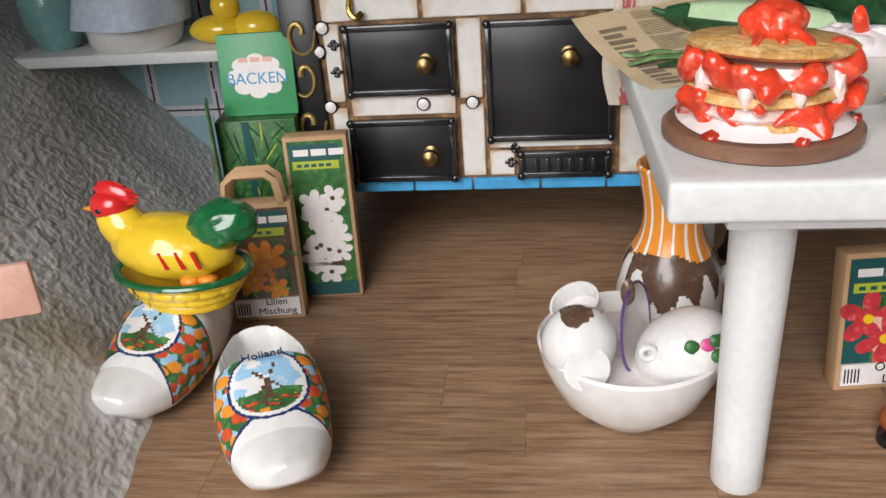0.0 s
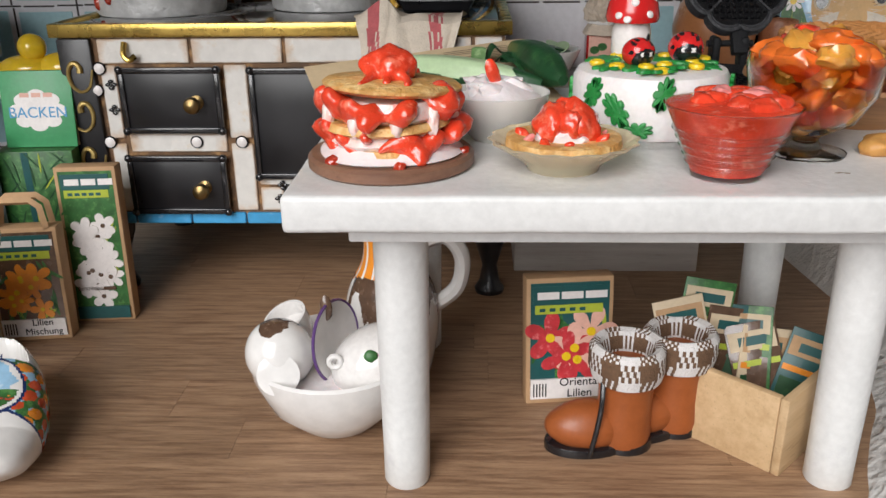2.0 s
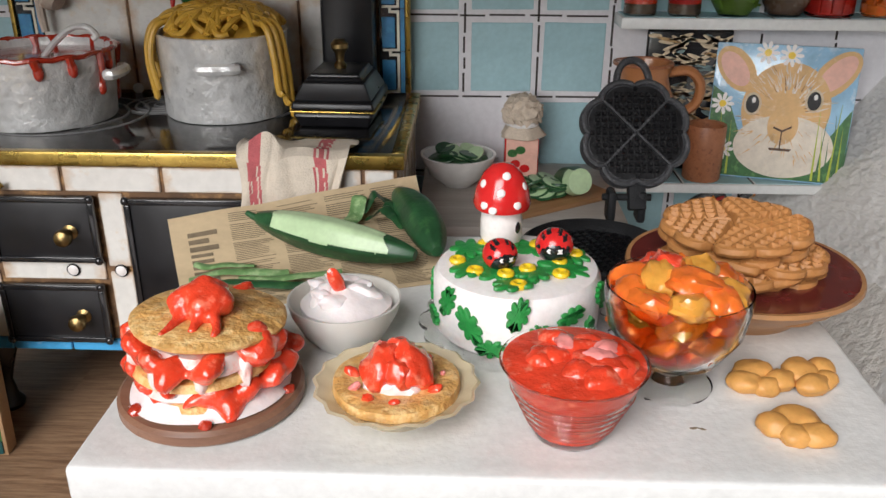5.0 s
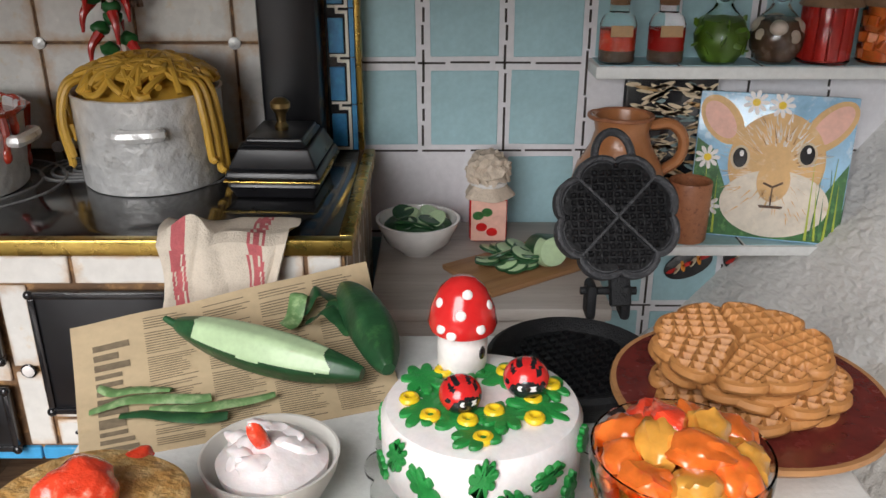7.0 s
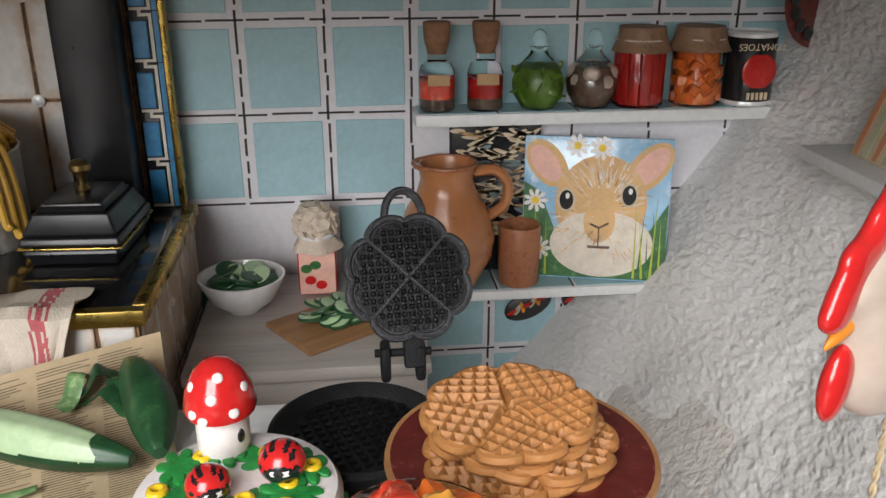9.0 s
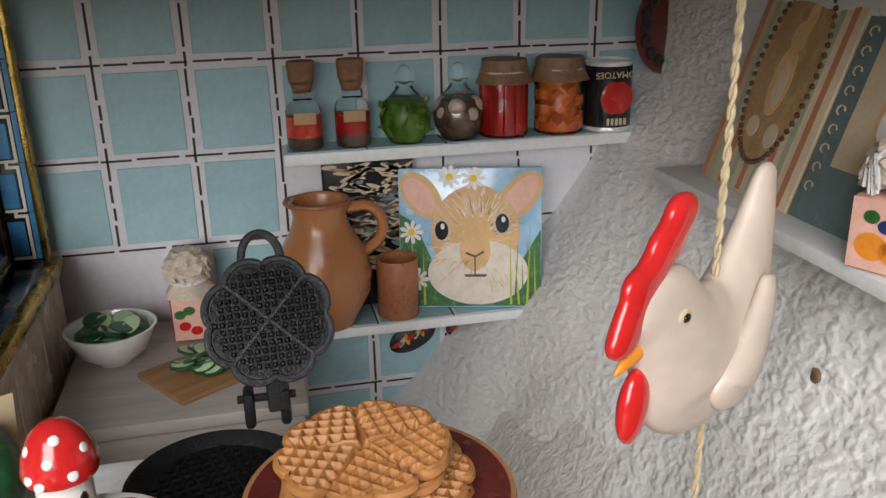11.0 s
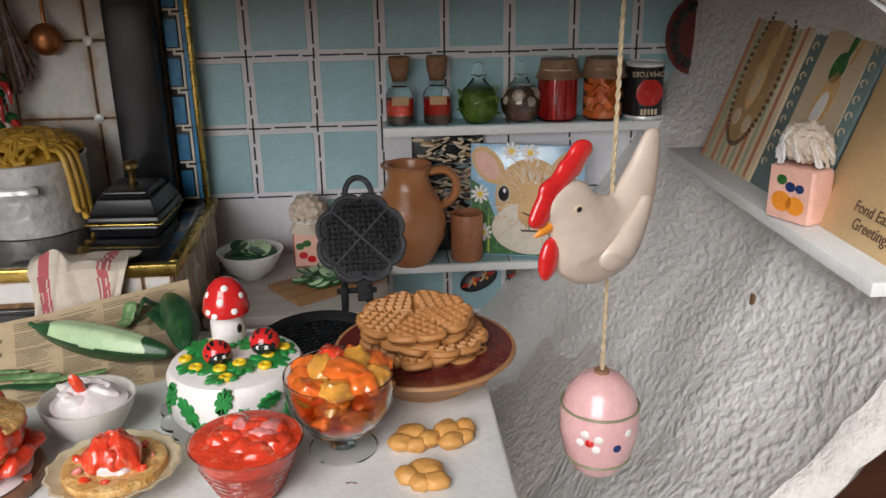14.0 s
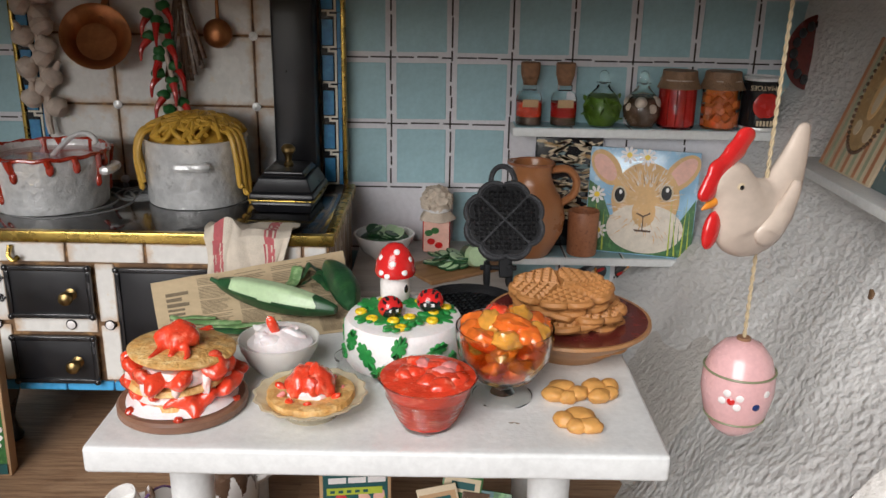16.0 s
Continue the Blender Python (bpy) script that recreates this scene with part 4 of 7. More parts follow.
def cake():
    cx, cy = 1.12, 16.35
    pl = thing("cake_plate", cx, cy, TOP, 0, "flat clear glass cake plate with wavy edge", "plate")
    part("plate", prism(petals(1.68, 1.82, 14, 84), 0, .07, .02), GLASS, pl)
    th = thing("iced_cake", cx, cy, TOP + .07, 0, "round white iced cake with green leaves and yellow dots", "cake")
    part("icing", lathe([(0, 0), (1.48, 0), (1.53, .08), (1.53, 1.0), (1.45, 1.14), (1.26, 1.19), (0, 1.2)], 64, wob=.015), ICING, th)
    g = random.Random(3)
    spots = [(a, 1.0 * r, None) for a, r in ((200, .8), (235, .55), (265, .85), (300, .5), (20, .9), (60, .6), (110, .8), (150, .9), (340, .75), (175, .45))]
    for a, r, _ in spots:
        bm = prism([(x * .9, y * .62) for x, y in petals(.32, .56, 7, 42, turn=.3)], 0, .07, .03)
        part("icing_leaf", bm, LEAF_GREEN, th, at=cpose(r * 1.15 * math.cos(radians(a)), r * 1.15 * math.sin(radians(a)), 1.19, g.uniform(-8, 8), g.uniform(-8, 8), g.uniform(0, 180)))
    for k, a in enumerate((195, 216, 236, 252, 268, 287, 304, 322, 340, 5, 170, 60)):
        c, sn = math.cos(k * 1.1), math.sin(k * 1.1)
        bm = prism([(x * c - .55 * y * sn, x * sn + .55 * y * c) for x, y in petals(.19 + .03 * (k % 3), .31 + .04 * (k % 3), 9, 54)], 0, .08, .03)
        part("icing_leaf", bm, LEAF_GREEN, th, at=cpose(1.52 * math.cos(radians(a)), 1.52 * math.sin(radians(a)), (.3, .82, .55, .2, .9, .4, .75, .25, .85, .5, .6, .4)[k], 90, 0, a + 90))
    for a, r in ((215, .95), (250, .7), (268, 1.1), (290, .45), (320, .95), (352, .75), (15, 1.1), (60, .8), (130, .9), (185, 1.1)):
        x, y = r * math.cos(radians(a)), r * math.sin(radians(a))
        part("yellow_dot", tube([(x + .1 * math.cos(t * math.pi / 8), y + .1 * math.sin(t * math.pi / 8), 1.26) for t in range(16)], .06, 7, closed=True), YELLOW_BEAD, th)
    # toadstool
    ms = thing("toadstool_ornament", cx - .28, cy + .95, TOP + 1.26, 0, "red toadstool with white dots standing on the cake", "ornament")
    part("stalk", lathe([(0, 0), (.36, 0), (.4, .15), (.4, .5), (.34, .85), (0, .85)], 32), WHITE_PAINT, ms)
    part("cap", lathe([(0, .72), (.3, .7), (.52, .74), (.55, .84), (.5, 1.1), (.36, 1.4), (.2, 1.55), (0, 1.6)], 36), RED_PAINT, ms, "glossy red cap")
    for a, zz, r in ((230, .9, .53), (265, 1.15, .47), (300, .92, .53), (335, 1.2, .44), (210, 1.25, .42), (280, 1.43, .33), (250, .83, .545), (20, 1.0, .5), (150, 1.1, .48)):
        part("dot", blob(.085, .03, .085, sub=2, m=T(r * math.cos(radians(a)), r * math.sin(radians(a)), zz, -25, 0, a + 90)), WHITE_PAINT, ms)
    part("window_dot", blob(.07, .03, .12, sub=2, m=T(.3, -.26, .4, 0, 0, 45)), BLACK_PAINT, ms)
    for k, (bx, by, rz, rz2) in enumerate(((-.34, -.3, 15, 0), (.66, .1, -10, 0))):
        s = .32 + .03 * k
        bm = blob(s * 1.0, s * 1.0, s * .9, sub=4)

        def zone(c, s=s):
            if c.dot(Vector((.1, -.8, -.5))) > .58 * s:
                eye = min((c - Vector((.1 * s + sx * .3 * s, -.95 * s, .0))).length for sx in (-1, 1))
                return 2 if eye < .13 * s else 1
            for px, pz in ((.55, .6), (-.55, .6), (.75, .1), (-.75, .1), (.3, .85), (-.3, .85)):
                if (Vector((c.x, c.z)) - Vector((px * s, pz * s))).length < .12 * s and c.y < .8 * s:
                    return 1
            return 0
        part("ladybird_ornament", bm, [RED_PAINT, BLACK_PAINT, WHITE_PAINT], None, "red ladybird bead with black dots on the cake", zones=zone, category="ornament", group="ladybirds on the cake", at=cpose(cx + bx, cy + by, TOP + 1.26 + .9 * s, 0, 0, rz))


def fruit_bowl():
    x, y = 3.55, 14.36
    th = bowl_of("footed_glass_bowl", x, y, [(0, 0), (.7, 0), (.72, .06), (.3, .14), (.22, .3), (.3, .42), (.78, .72), (1.08, 1.3), (1.16, 1.85), (1.15, 2.1)], [(0, .46), (.3, .5), (.74, .8), (1.03, 1.33), (1.11, 1.85), (1.12, 2.1)], GLASS, "footed glass bowl filled with fruit salad")
    th.matrix_world = cpose(x, y, TOP) @ Matrix.Diagonal((1, 1, .86, 1))
    sal = thing("fruit_salad", x, y, TOP + .47, 0, "orange and yellow fruit pieces in syrup", "food")
    sal.matrix_world = cpose(x, y, TOP + .47) @ Matrix.Diagonal((1, 1, .86, 1))
    g = random.Random(11)
    pieces = []
    for lay, (z, R, n) in enumerate(((.16, .3, 3), (.45, .52, 6), (.8, .7, 8), (1.15, .76, 8), (1.48, .78, 9), (1.72, .36, 4))):
        for k in range(n):
            a = 2 * math.pi * k / n + lay
            pieces.append((R * math.cos(a), R * math.sin(a), z + g.uniform(-.04, .08), g.random()))
    for k, (px, py, pz, u) in enumerate(pieces):
        mt = FRUIT_ORANGE if u < .42 else FRUIT_YELLOW if u < .72 else BERRY if u < .84 else BERRY_PALE if u < .92 else FRUIT_GREEN
        s = g.uniform(.26, .37) if u < .9 else .2
        sh = (1, 1, 1) if u > .84 or u < .12 else (1.2, .95, .75)
        part("fruit_piece", blob(s * sh[0], s * sh[1], s * sh[2], .38, 1.9, k, 3, m=T(px, py, pz, g.uniform(-50, 50), g.uniform(-50, 50), g.uniform(0, 180))), mt, sal)
    part("syrup", lathe([(0, -.04), (.3, -.03), (.72, .26), (1.01, .8), (1.08, 1.3), (1.06, 1.45), (0, 1.5)], 40), glass("syrup", (0.95, 0.42, 0.12), .05, 1.25), sal)


def waffle_mesh(thick=.2):
    """Five hearts in a ring, pressed with a diagonal lattice, as one skin."""
    n, rings = 260, 60

    def rad(a):
        return 1.27 * (1 + .09 * abs(math.sin(5 * a)) ** .6 - .1 * max(0, math.cos(5 * a)) ** 12)

    def top(x, y, f):
        a = math.atan2(y, x)
        off = abs(((a / (2 * math.pi / 5) + .5) % 1) - .5) * (2 * math.pi / 5) * math.hypot(x, y)
        mid = (round(a / (2 * math.pi / 5) - .5) + .5) * 2 * math.pi / 5
        c, sn = math.cos(mid + math.pi / 4), math.sin(mid + math.pi / 4)
        u, v = (x * c + y * sn) / .22, (y * c - x * sn) / .22
        ridge = max(abs(math.sin(math.pi * u)), abs(math.sin(math.pi * v))) ** 3.5
        groove = min(1, off / .07)
        return thick - .09 + (.125 * ridge if f < .94 else .1) * groove - .35 * max(0, f - .93)
    bm = bmesh.new()
    tops, lows = [], []
    for k in range(rings + 1):
        f = .02 + .98 * k / rings
        line = [(rad(2 * math.pi * i / n) * f * math.cos(2 * math.pi * i / n), rad(2 * math.pi * i / n) * f * math.sin(2 * math.pi * i / n)) for i in range(n)]
        tops.append([bm.verts.new((x, y, top(x, y, f))) for x, y in line])
    for f, z in ((1.02, thick * .5), (1.0, .04), (.95, 0), (.1, 0)):
        lows.append([bm.verts.new((v.co.x * f, v.co.y * f, z)) for v in tops[-1]])
    whole = tops + lows
    for a, b in zip(whole, whole[1:]):
        for i in range(n):
            bm.faces.new((a[i], a[(i + 1) % n], b[(i + 1) % n], b[i]))
    bm.faces.new(whole[0])
    bm.faces.new(whole[-1])
    return bm


def waffles():
    cx, cy = 5.47, 17.2
    pl = thing("wooden_plate", cx, cy, TOP, 0, "turned wooden plate with dark red glazed inside", "plate")
    part("plate", lathe([(0, 0), (1.15, 0), (1.2, .06), (1.3, .2), (2.0, .68), (2.2, .86), (2.18, .94), (2.08, .93)], 64), PLATE_WOOD, pl)
    part("glaze", lathe([(2.1, .935), (1.9, .76), (1.35, .42), (1.2, .32), (0, .3)], 64), PLATE_RED, pl, "dark red glaze")
    one = None
    g = random.Random(5)
    for k, (x, y, z, t) in enumerate(((.22, -.3, .36, 3), (-.3, .15, .55, -5), (.2, .15, .77, 5), (-.22, -.2, .98, -4), (.12, -.06, 1.19, 4), (-.2, .1, 1.38, -3), (-.22, .0, 1.58, -2))):
        m = cpose(cx + x, cy + y, TOP + z + .02, g.uniform(-4, 4), t, g.uniform(0, 72))
        if one is None:
            one = part("waffle", waffle_mesh(), WAFFLE, None, "golden brown heart waffle stacked on a plate", category="waffle", group="stack of waffles", at=m)
        else:
            copy_thing(one, m)


def waffle_iron():
    bx, by = 3.02, 19.3
    wi = thing("waffle_iron", bx, by, TOP, 0, "open black cast iron heart waffle iron", "waffle iron")
    base = lathe([(0, 0), (1.1, 0), (1.3, .1), (1.55, .5), (1.56, .62), (1.46, .68), (1.3, .6), (1.2, .5), (0, .48)], 56)
    part("base", base, IRON, wi, at=cpose(-.15, -.6, 0))
    bm = bmesh.new()
    for i in range(-5, 6):
        for j in range(-5, 6):
            if math.hypot(i, j) < 5.4:
                box(i * .2 - .055, i * .2 + .055, j * .2 - .055, j * .2 + .055, .47, .56, bm=bm, m=T(0, 0, 0, 0, 0, 20))
    part("base_grid", bm, IRON_DARK, wi, kind="stuff", at=cpose(-.15, -.6, 0))
    # lid, leaning back on its hinge; local z is the face that looks at the front
    lid_m = T(.95, 1.75, 2.42) @ pose(0, 0, 0, 62, 0, 4)
    petal8 = [((1.14 + .16 * abs(math.sin(4 * a)) ** .7) * math.cos(a), (1.14 + .16 * abs(math.sin(4 * a)) ** .7) * math.sin(a)) for a in [2 * math.pi * i / 96 for i in range(96)]]
    lid = part("lid", prism(petal8, -.18, .06, .05, m=lid_m), IRON_FRAME, wi, "scalloped cast iron lid")
    part("lid_plate", prism([(x * .86, y * .86) for x, y in petal8], .05, .075, m=lid_m), IRON_DARK, lid, "black studded waffle plate")
    for d in (45, -45):
        part("lid_cross_bar", box(-1.05, 1.05, -.024, .024, .07, .15, m=lid_m @ T(0, 0, 0, 0, 0, d)), IRON_FRAME, lid)
    part("lid_edge", tube([lid_m @ Vector((x * .94, y * .94, .06)) for x, y in petal8], .075, 8, closed=True), IRON_FRAME, lid)
    bm = bmesh.new()
    for i in range(-7, 8):
        for j in range(-7, 8):
            x, y = i * .145, j * .145
            if math.hypot(x, y) < 1.02 and abs(x - y) > .08 and abs(x + y) > .08:
                prism([(x - .045, y - .045), (x + .045, y - .045), (x + .045, y + .045), (x - .045, y + .045)], .07, .15, .02, bm=bm, m=lid_m, seg=1)
    part("lid_studs", bm, IRON_DARK, lid, kind="stuff")
    ring = [(.38 * math.cos(a), 1.2 + .62 * max(0, math.sin(a)) ** .8 - .1, -.05) for a in [math.pi * i / 24 for i in range(25)]]
    part("handle", tube([lid_m @ Vector(p) for p in ring], .085, 8), IRON_FRAME, lid)
    hb = box(-.2, .2, -1.75, -1.0, -.2, .05, .05, m=lid_m)
    part("hinge_arm", hb, IRON, lid)
    for s in (-.34, .34):
        part("hinge_lug", box(.78 + s - .1, .78 + s + .1, 1.0, 1.5, .5, 1.25, .08), IRON, wi)
    part("hinge_pin", lathe([(0, -.55), (.08, -.55), (.08, .55), (0, .55)], 14, m=T(.78, 1.2, 1.08, 0, 90, 0)), IRON, wi)


def cookies():
    g = random.Random(2)
    for k, (x, y, rz) in enumerate(((5.05, 14.3, 10), (5.95, 14.45, 60), (5.15, 12.95, -20))):
        bm = bmesh.new()
        for (a, b, s, zz) in ((0, .22, .36, .16), (-.3, -.05, .3, .14), (.28, -.08, .3, .14), (0, -.2, .24, .12)):
            blob(s, s * .8, .17, .2, 1.6, k * 5 + int(a * 10), 3, bm=bm, m=T(a, b, zz, 0, 0, a * 90))
        part("cookie", bm, COOKIE, None, "pale golden pretzel shaped cookie on the table", category="cookie", group="cookies", at=cpose(x, y, TOP, 0, 0, rz))


def newspaper():
    th = thing("newspaper", 0, 0, 0, 0, "yellowed newspaper sheet with faded print", "newspaper")
    A, B, C, D = Vector((-5.15, 16.35, 6.29)), Vector((-.1, 18.1, 6.29)), Vector((-1.1, 22.1, 7.22)), Vector((-6.5, 19.6, 6.93))
    n = 26
    bm = bmesh.new()
    grid = []
    for i in range(n + 1):
        row = []
        for j in range(n + 1):
            u, v = i / n, j / n
            p = A * (1 - u) * (1 - v) + B * u * (1 - v) + C * u * v + D * (1 - u) * v
            p = Vector((p.x, p.y, 6.265 + (p.z - 6.29) * v ** 1.3 + .05 * (1 + noise.noise(Vector((u * 4, v * 4, 0)))) * (.25 + v)))
            row.append(bm.verts.new(p))
        grid.append(row)
    for i in range(n):
        for j in range(n):
            bm.faces.new((grid[i][j], grid[i + 1][j], grid[i + 1][j + 1], grid[i][j + 1]))
    place = {(i, j): grid[i][j].co.copy() for i in range(n + 1) for j in range(n + 1)}

    def at(u, v):
        i, j = min(n - 1, int(u * n)), min(n - 1, int(v * n))
        f, g2 = u * n - i, v * n - j
        return (place[i, j] * (1 - f) + place[i + 1, j] * f) * (1 - g2) + (place[i, j + 1] * (1 - f) + place[i + 1, j + 1] * f) * g2
    ex = bmesh.ops.extrude_face_region(bm, geom=bm.faces[:])
    for v in ex["geom"]:
        if isinstance(v, bmesh.types.BMVert):
            v.co.z -= .012
    part("sheet", bm, PAPER, th)
    bm = bmesh.new()
    g = random.Random(8)

    def bar(u0, u1, v0, v1, k=3):
        for s in range(k):
            a, b = u0 + (u1 - u0) * s / k, u0 + (u1 - u0) * (s + 1) / k
            vs = [bm.verts.new(at(*q) + Vector((0, 0, .012))) for q in ((a, v0), (b, v0), (b, v1), (a, v1))]
            bm.faces.new(vs)
    # masthead of plain bars along the left edge, then columns of fine lines
    v = .05
    while v < .8:
        h = g.uniform(.03, .07)
        bar(.06, .14 + g.uniform(-.01, .03), v, v + h, 1)
        v += h + .025
    for c in range(4):
        u0 = .22 + c * .19
        v = .04
        while v < .96:
            if g.random() < .88:
                L = g.uniform(.1, .165)
                bar(u0, u0 + L, v, v + .006, 3)
            v += .0165
    part("print", bm, INK, th, smooth=False, kind="stuff")


def cucumber_mesh(a, b, r, bend, sub=30, peel=False):
    a, b = Vector(a), Vector(b)
    d = b - a
    L = d.length
    bm = bmesh.new()
    rings = []
    side = d.normalized().cross(Vector((0, 0, 1))).normalized()
    up = side.cross(d.normalized())
    for i in range(sub + 1):
        t = i / sub
        rr = r * (max(0.0, math.sin(math.pi * min(1, max(0, .04 + t * .93)))) ** .55)
        c = a + d * t + side * bend * math.sin(math.pi * t)
        rings.append([bm.verts.new(c + rr * (1 + .035 * math.cos(6 * k * 2 * math.pi / 60)) * (math.cos(2 * math.pi * k / 60) * side + math.sin(2 * math.pi * k / 60) * up)) for k in range(60)])
    for p, q in zip(rings, rings[1:]):
        for k in range(60):
            bm.faces.new((p[k], p[(k + 1) % 60], q[(k + 1) % 60], q[k]))
    bm.faces.new(rings[0])
    bm.faces.new(rings[-1])
    return bm


CUKE_PALE = stuff("pale_peel", (0.14, 0.27, 0.1), 0.4, var=0.35, scale=2.5, second=(0.34, 0.46, 0.24), amount=0.5)


def cucumbers():
    a, b = Vector((-4.5, 19.75, 6.98)), Vector((-.88, 18.3, 6.76))
    d = (b - a).normalized()

    def zone(c):
        t = (c - a).dot(d) / (b - a).length
        low = 6.9 - .2 * (t - .5) + .07 * noise.noise(c * 1.6) + .02 * noise.noise(c * 9)
        return 1 if .13 + .05 * noise.noise(c * 3) < t < .84 + .08 * noise.noise(c * 2.5) and c.z > low else 0
    bm = cucumber_mesh(a, b, .42, .1, 150)
    tube([a - d * .3 + Vector((0, 0, .06)), a - d * .1, a + d * .15], .06, 10, bm=bm, r_end=.1)
    part("cucumber", bm, [CUKE, CUKE_FLESH], None, "half peeled green cucumber lying on the newspaper", zones=zone, category="cucumber")
    part("cucumber", cucumber_mesh((-1.45, 20.95, 7.2), (-.42, 18.3, 6.85), .44, -.1, 60), CUKE, None, "whole dark green cucumber lying on the newspaper", category="cucumber")
    g = random.Random(6)
    strips = ((-4.5, 17.9, 18, 2.0, 6.4), (-4.0, 17.5, 6, 1.8, 6.38), (-3.4, 17.8, 14, 2.1, 6.42), (-4.9, 18.2, -8, 1.3, 6.44), (-2.3, 20.5, 65, 1.3, 6.85), (-1.85, 20.5, 20, .9, 6.95), (-1.6, 19.9, -25, 1.0, 6.85), (-1.35, 20.4, 55, .9, 6.95))
    for k, (x, y, rz, L, z) in enumerate(strips):
        bm, n, rows = bmesh.new(), 24, []
        w, lift, twist = (.13 if k < 4 else .2), (.06 if k < 4 else .28), g.uniform(-.8, .8)
        for i in range(n + 1):
            t = i / n
            half = w * (.35 + .65 * math.sin(math.pi * min(1, .12 + t * .8)) ** .6)
            mid = Vector((L * (t - .5), .12 * math.sin(t * 5 + k), lift * math.sin(math.pi * t) ** 2 * (1 + .4 * math.sin(t * 9 + k)) + .03))
            for q, h in ((-1, 0), (-.5, .035), (.5, .035), (1, 0), (.5, -.02), (-.5, -.02)):
                v = Vector((0, q * half, h))
                v.rotate(Euler((twist * (t - .3), 0, 0)))
                rows.append(bm.verts.new(mid + v))
        for i in range(n):
            for q in range(6):
                o, p = i * 6, i * 6 + 6
                bm.faces.new((rows[o + q], rows[o + (q + 1) % 6], rows[p + (q + 1) % 6], rows[p + q]))
        bm.faces.new(rows[:6])
        bm.faces.new(rows[-6:])
        part("cucumber_peel", bm, CUKE_PALE if k in (0, 2, 3, 4) else CUKE, None, "curled strip of green cucumber peel", category="peel", group="cucumber peel", at=cpose(x, y, z, 4, 0, rz))


pancake_stack()
tart()
red_jelly()
cream_bowl()
cake()
fruit_bowl()
waffles()
waffle_iron()
cookies()
newspaper()
cucumbers()

# ---- on the stove ----
GARLIC = stuff("garlic_skin", (0.6, 0.5, 0.42), 0.6, var=0.2, scale=3, bump=0.5)
COPPER = stuff("old_copper", (0.42, 0.17, 0.07), 0.35, metal=0.9, var=0.3, scale=2, bump=0.3)
CHILI = stuff("red_chili", (0.5, 0.02, 0.015), 0.25, var=0.2, coat=0.3)
CHILI_GREEN = stuff("green_chili_stem", (0.02, 0.13, 0.03), 0.5, var=0.3)
WOOD_PALE = wood("pale_box_wood", (0.66, 0.47, 0.27), (0.5, 0.33, 0.17), along=0, rough=0.6)
WOOD_CUT = wood("cutting_board_wood", (0.4, 0.22, 0.1), (0.26, 0.13, 0.055), along=0, rough=0.5)
COUNTER = wood("whitewashed_wood", (0.6, 0.56, 0.52), (0.46, 0.41, 0.37), along=0, rough=0.6)
BOOT_ORANGE = stuff("orange_leather", (0.33, 0.09, 0.024), 0.4, var=0.15, scale=2, fine=10, bump=0.25)
WOOL_BROWN = stuff("brown_wool", (0.16, 0.09, 0.05), 0.95, var=0.3, scale=6, fine=20, bump=1.0, depth=0.05)
WOOL_WHITE = stuff("white_wool", (0.75, 0.73, 0.72), 0.95, var=0.1, scale=6, fine=20, bump=1.0, depth=0.05)
CAP_PAPER = stuff("waxed_brown_paper", (0.26, 0.15, 0.085), 0.5, var=0.35, scale=3, fine=7, bump=0.8, depth=0.06)
KRAFT = stuff("kraft_paper", (0.48, 0.3, 0.16), 0.8, var=0.1, scale=2, fine=10, bump=0.2)
SOIL_RED = stuff("red_print", (0.55, 0.04, 0.05), 0.4, var=0.4, scale=3, second=(0.8, 0.25, 0.25), amount=0.55)
GREEN_PRINT = stuff("green_print", (0.035, 0.14, 0.035), 0.4, var=0.5, scale=3, second=(0.12, 0.3, 0.08), amount=0.52)
LIME = stuff("lime_print", (0.42, 0.5, 0.05), 0.4, var=0.1)
TEAL_DARK = stuff("dark_teal_print", (0.015, 0.09, 0.09), 0.4, var=0.2)
PINK_WOOD = stuff("pink_lacquer", (0.72, 0.42, 0.42), 0.25, var=0.06, scale=1, coat=0.5)
BONE = stuff("cream_lacquer", (0.58, 0.48, 0.4), 0.35, var=0.08, scale=1, fine=4, bump=0.1)
ORANGE_PAINT = stuff("orange_paint", (0.8, 0.28, 0.03), 0.3, var=0.1)
CORD = stuff("golden_cord", (0.5, 0.4, 0.25), 0.6, var=0.25, scale=8, fine=20, bump=0.8)
OLIVE = stuff("olive_line", (0.22, 0.24, 0.13), 0.4)
YELLOW_GLAZE = stuff("yellow_glaze", (0.82, 0.55, 0.03), 0.16, var=0.1, scale=1.5, fine=5, bump=0.3, depth=0.03, coat=0.6)
GREEN_GLAZE = stuff("green_glaze", (0.01, 0.13, 0.04), 0.16, var=0.35, scale=2, coat=0.6)
SKY_PAINT = stuff("sky_print", (0.32, 0.55, 0.75), 0.2, var=0.25, scale=1.2, second=(0.75, 0.8, 0.85), amount=0.55, coat=0.5)
NAVY = stuff("navy_line", (0.02, 0.04, 0.14), 0.2, coat=0.5)
BROWN_PRINT = stuff("brown_print", (0.12, 0.07, 0.045), 0.25, var=0.4, scale=4, coat=0.4)
TAN = stuff("tan_paint", (0.68, 0.42, 0.18), 0.5, var=0.2, scale=1.2, fine=12, bump=0.2, second=(0.78, 0.6, 0.4), amount=0.55)
FUR_PALE = stuff("pale_fur_paint", (0.74, 0.66, 0.55), 0.5, var=0.2, scale=2, second=(0.66, 0.46, 0.24), amount=0.6)
BROWN_FUR = stuff("brown_fur_paint", (0.36, 0.18, 0.06), 0.5, var=0.3, scale=2)
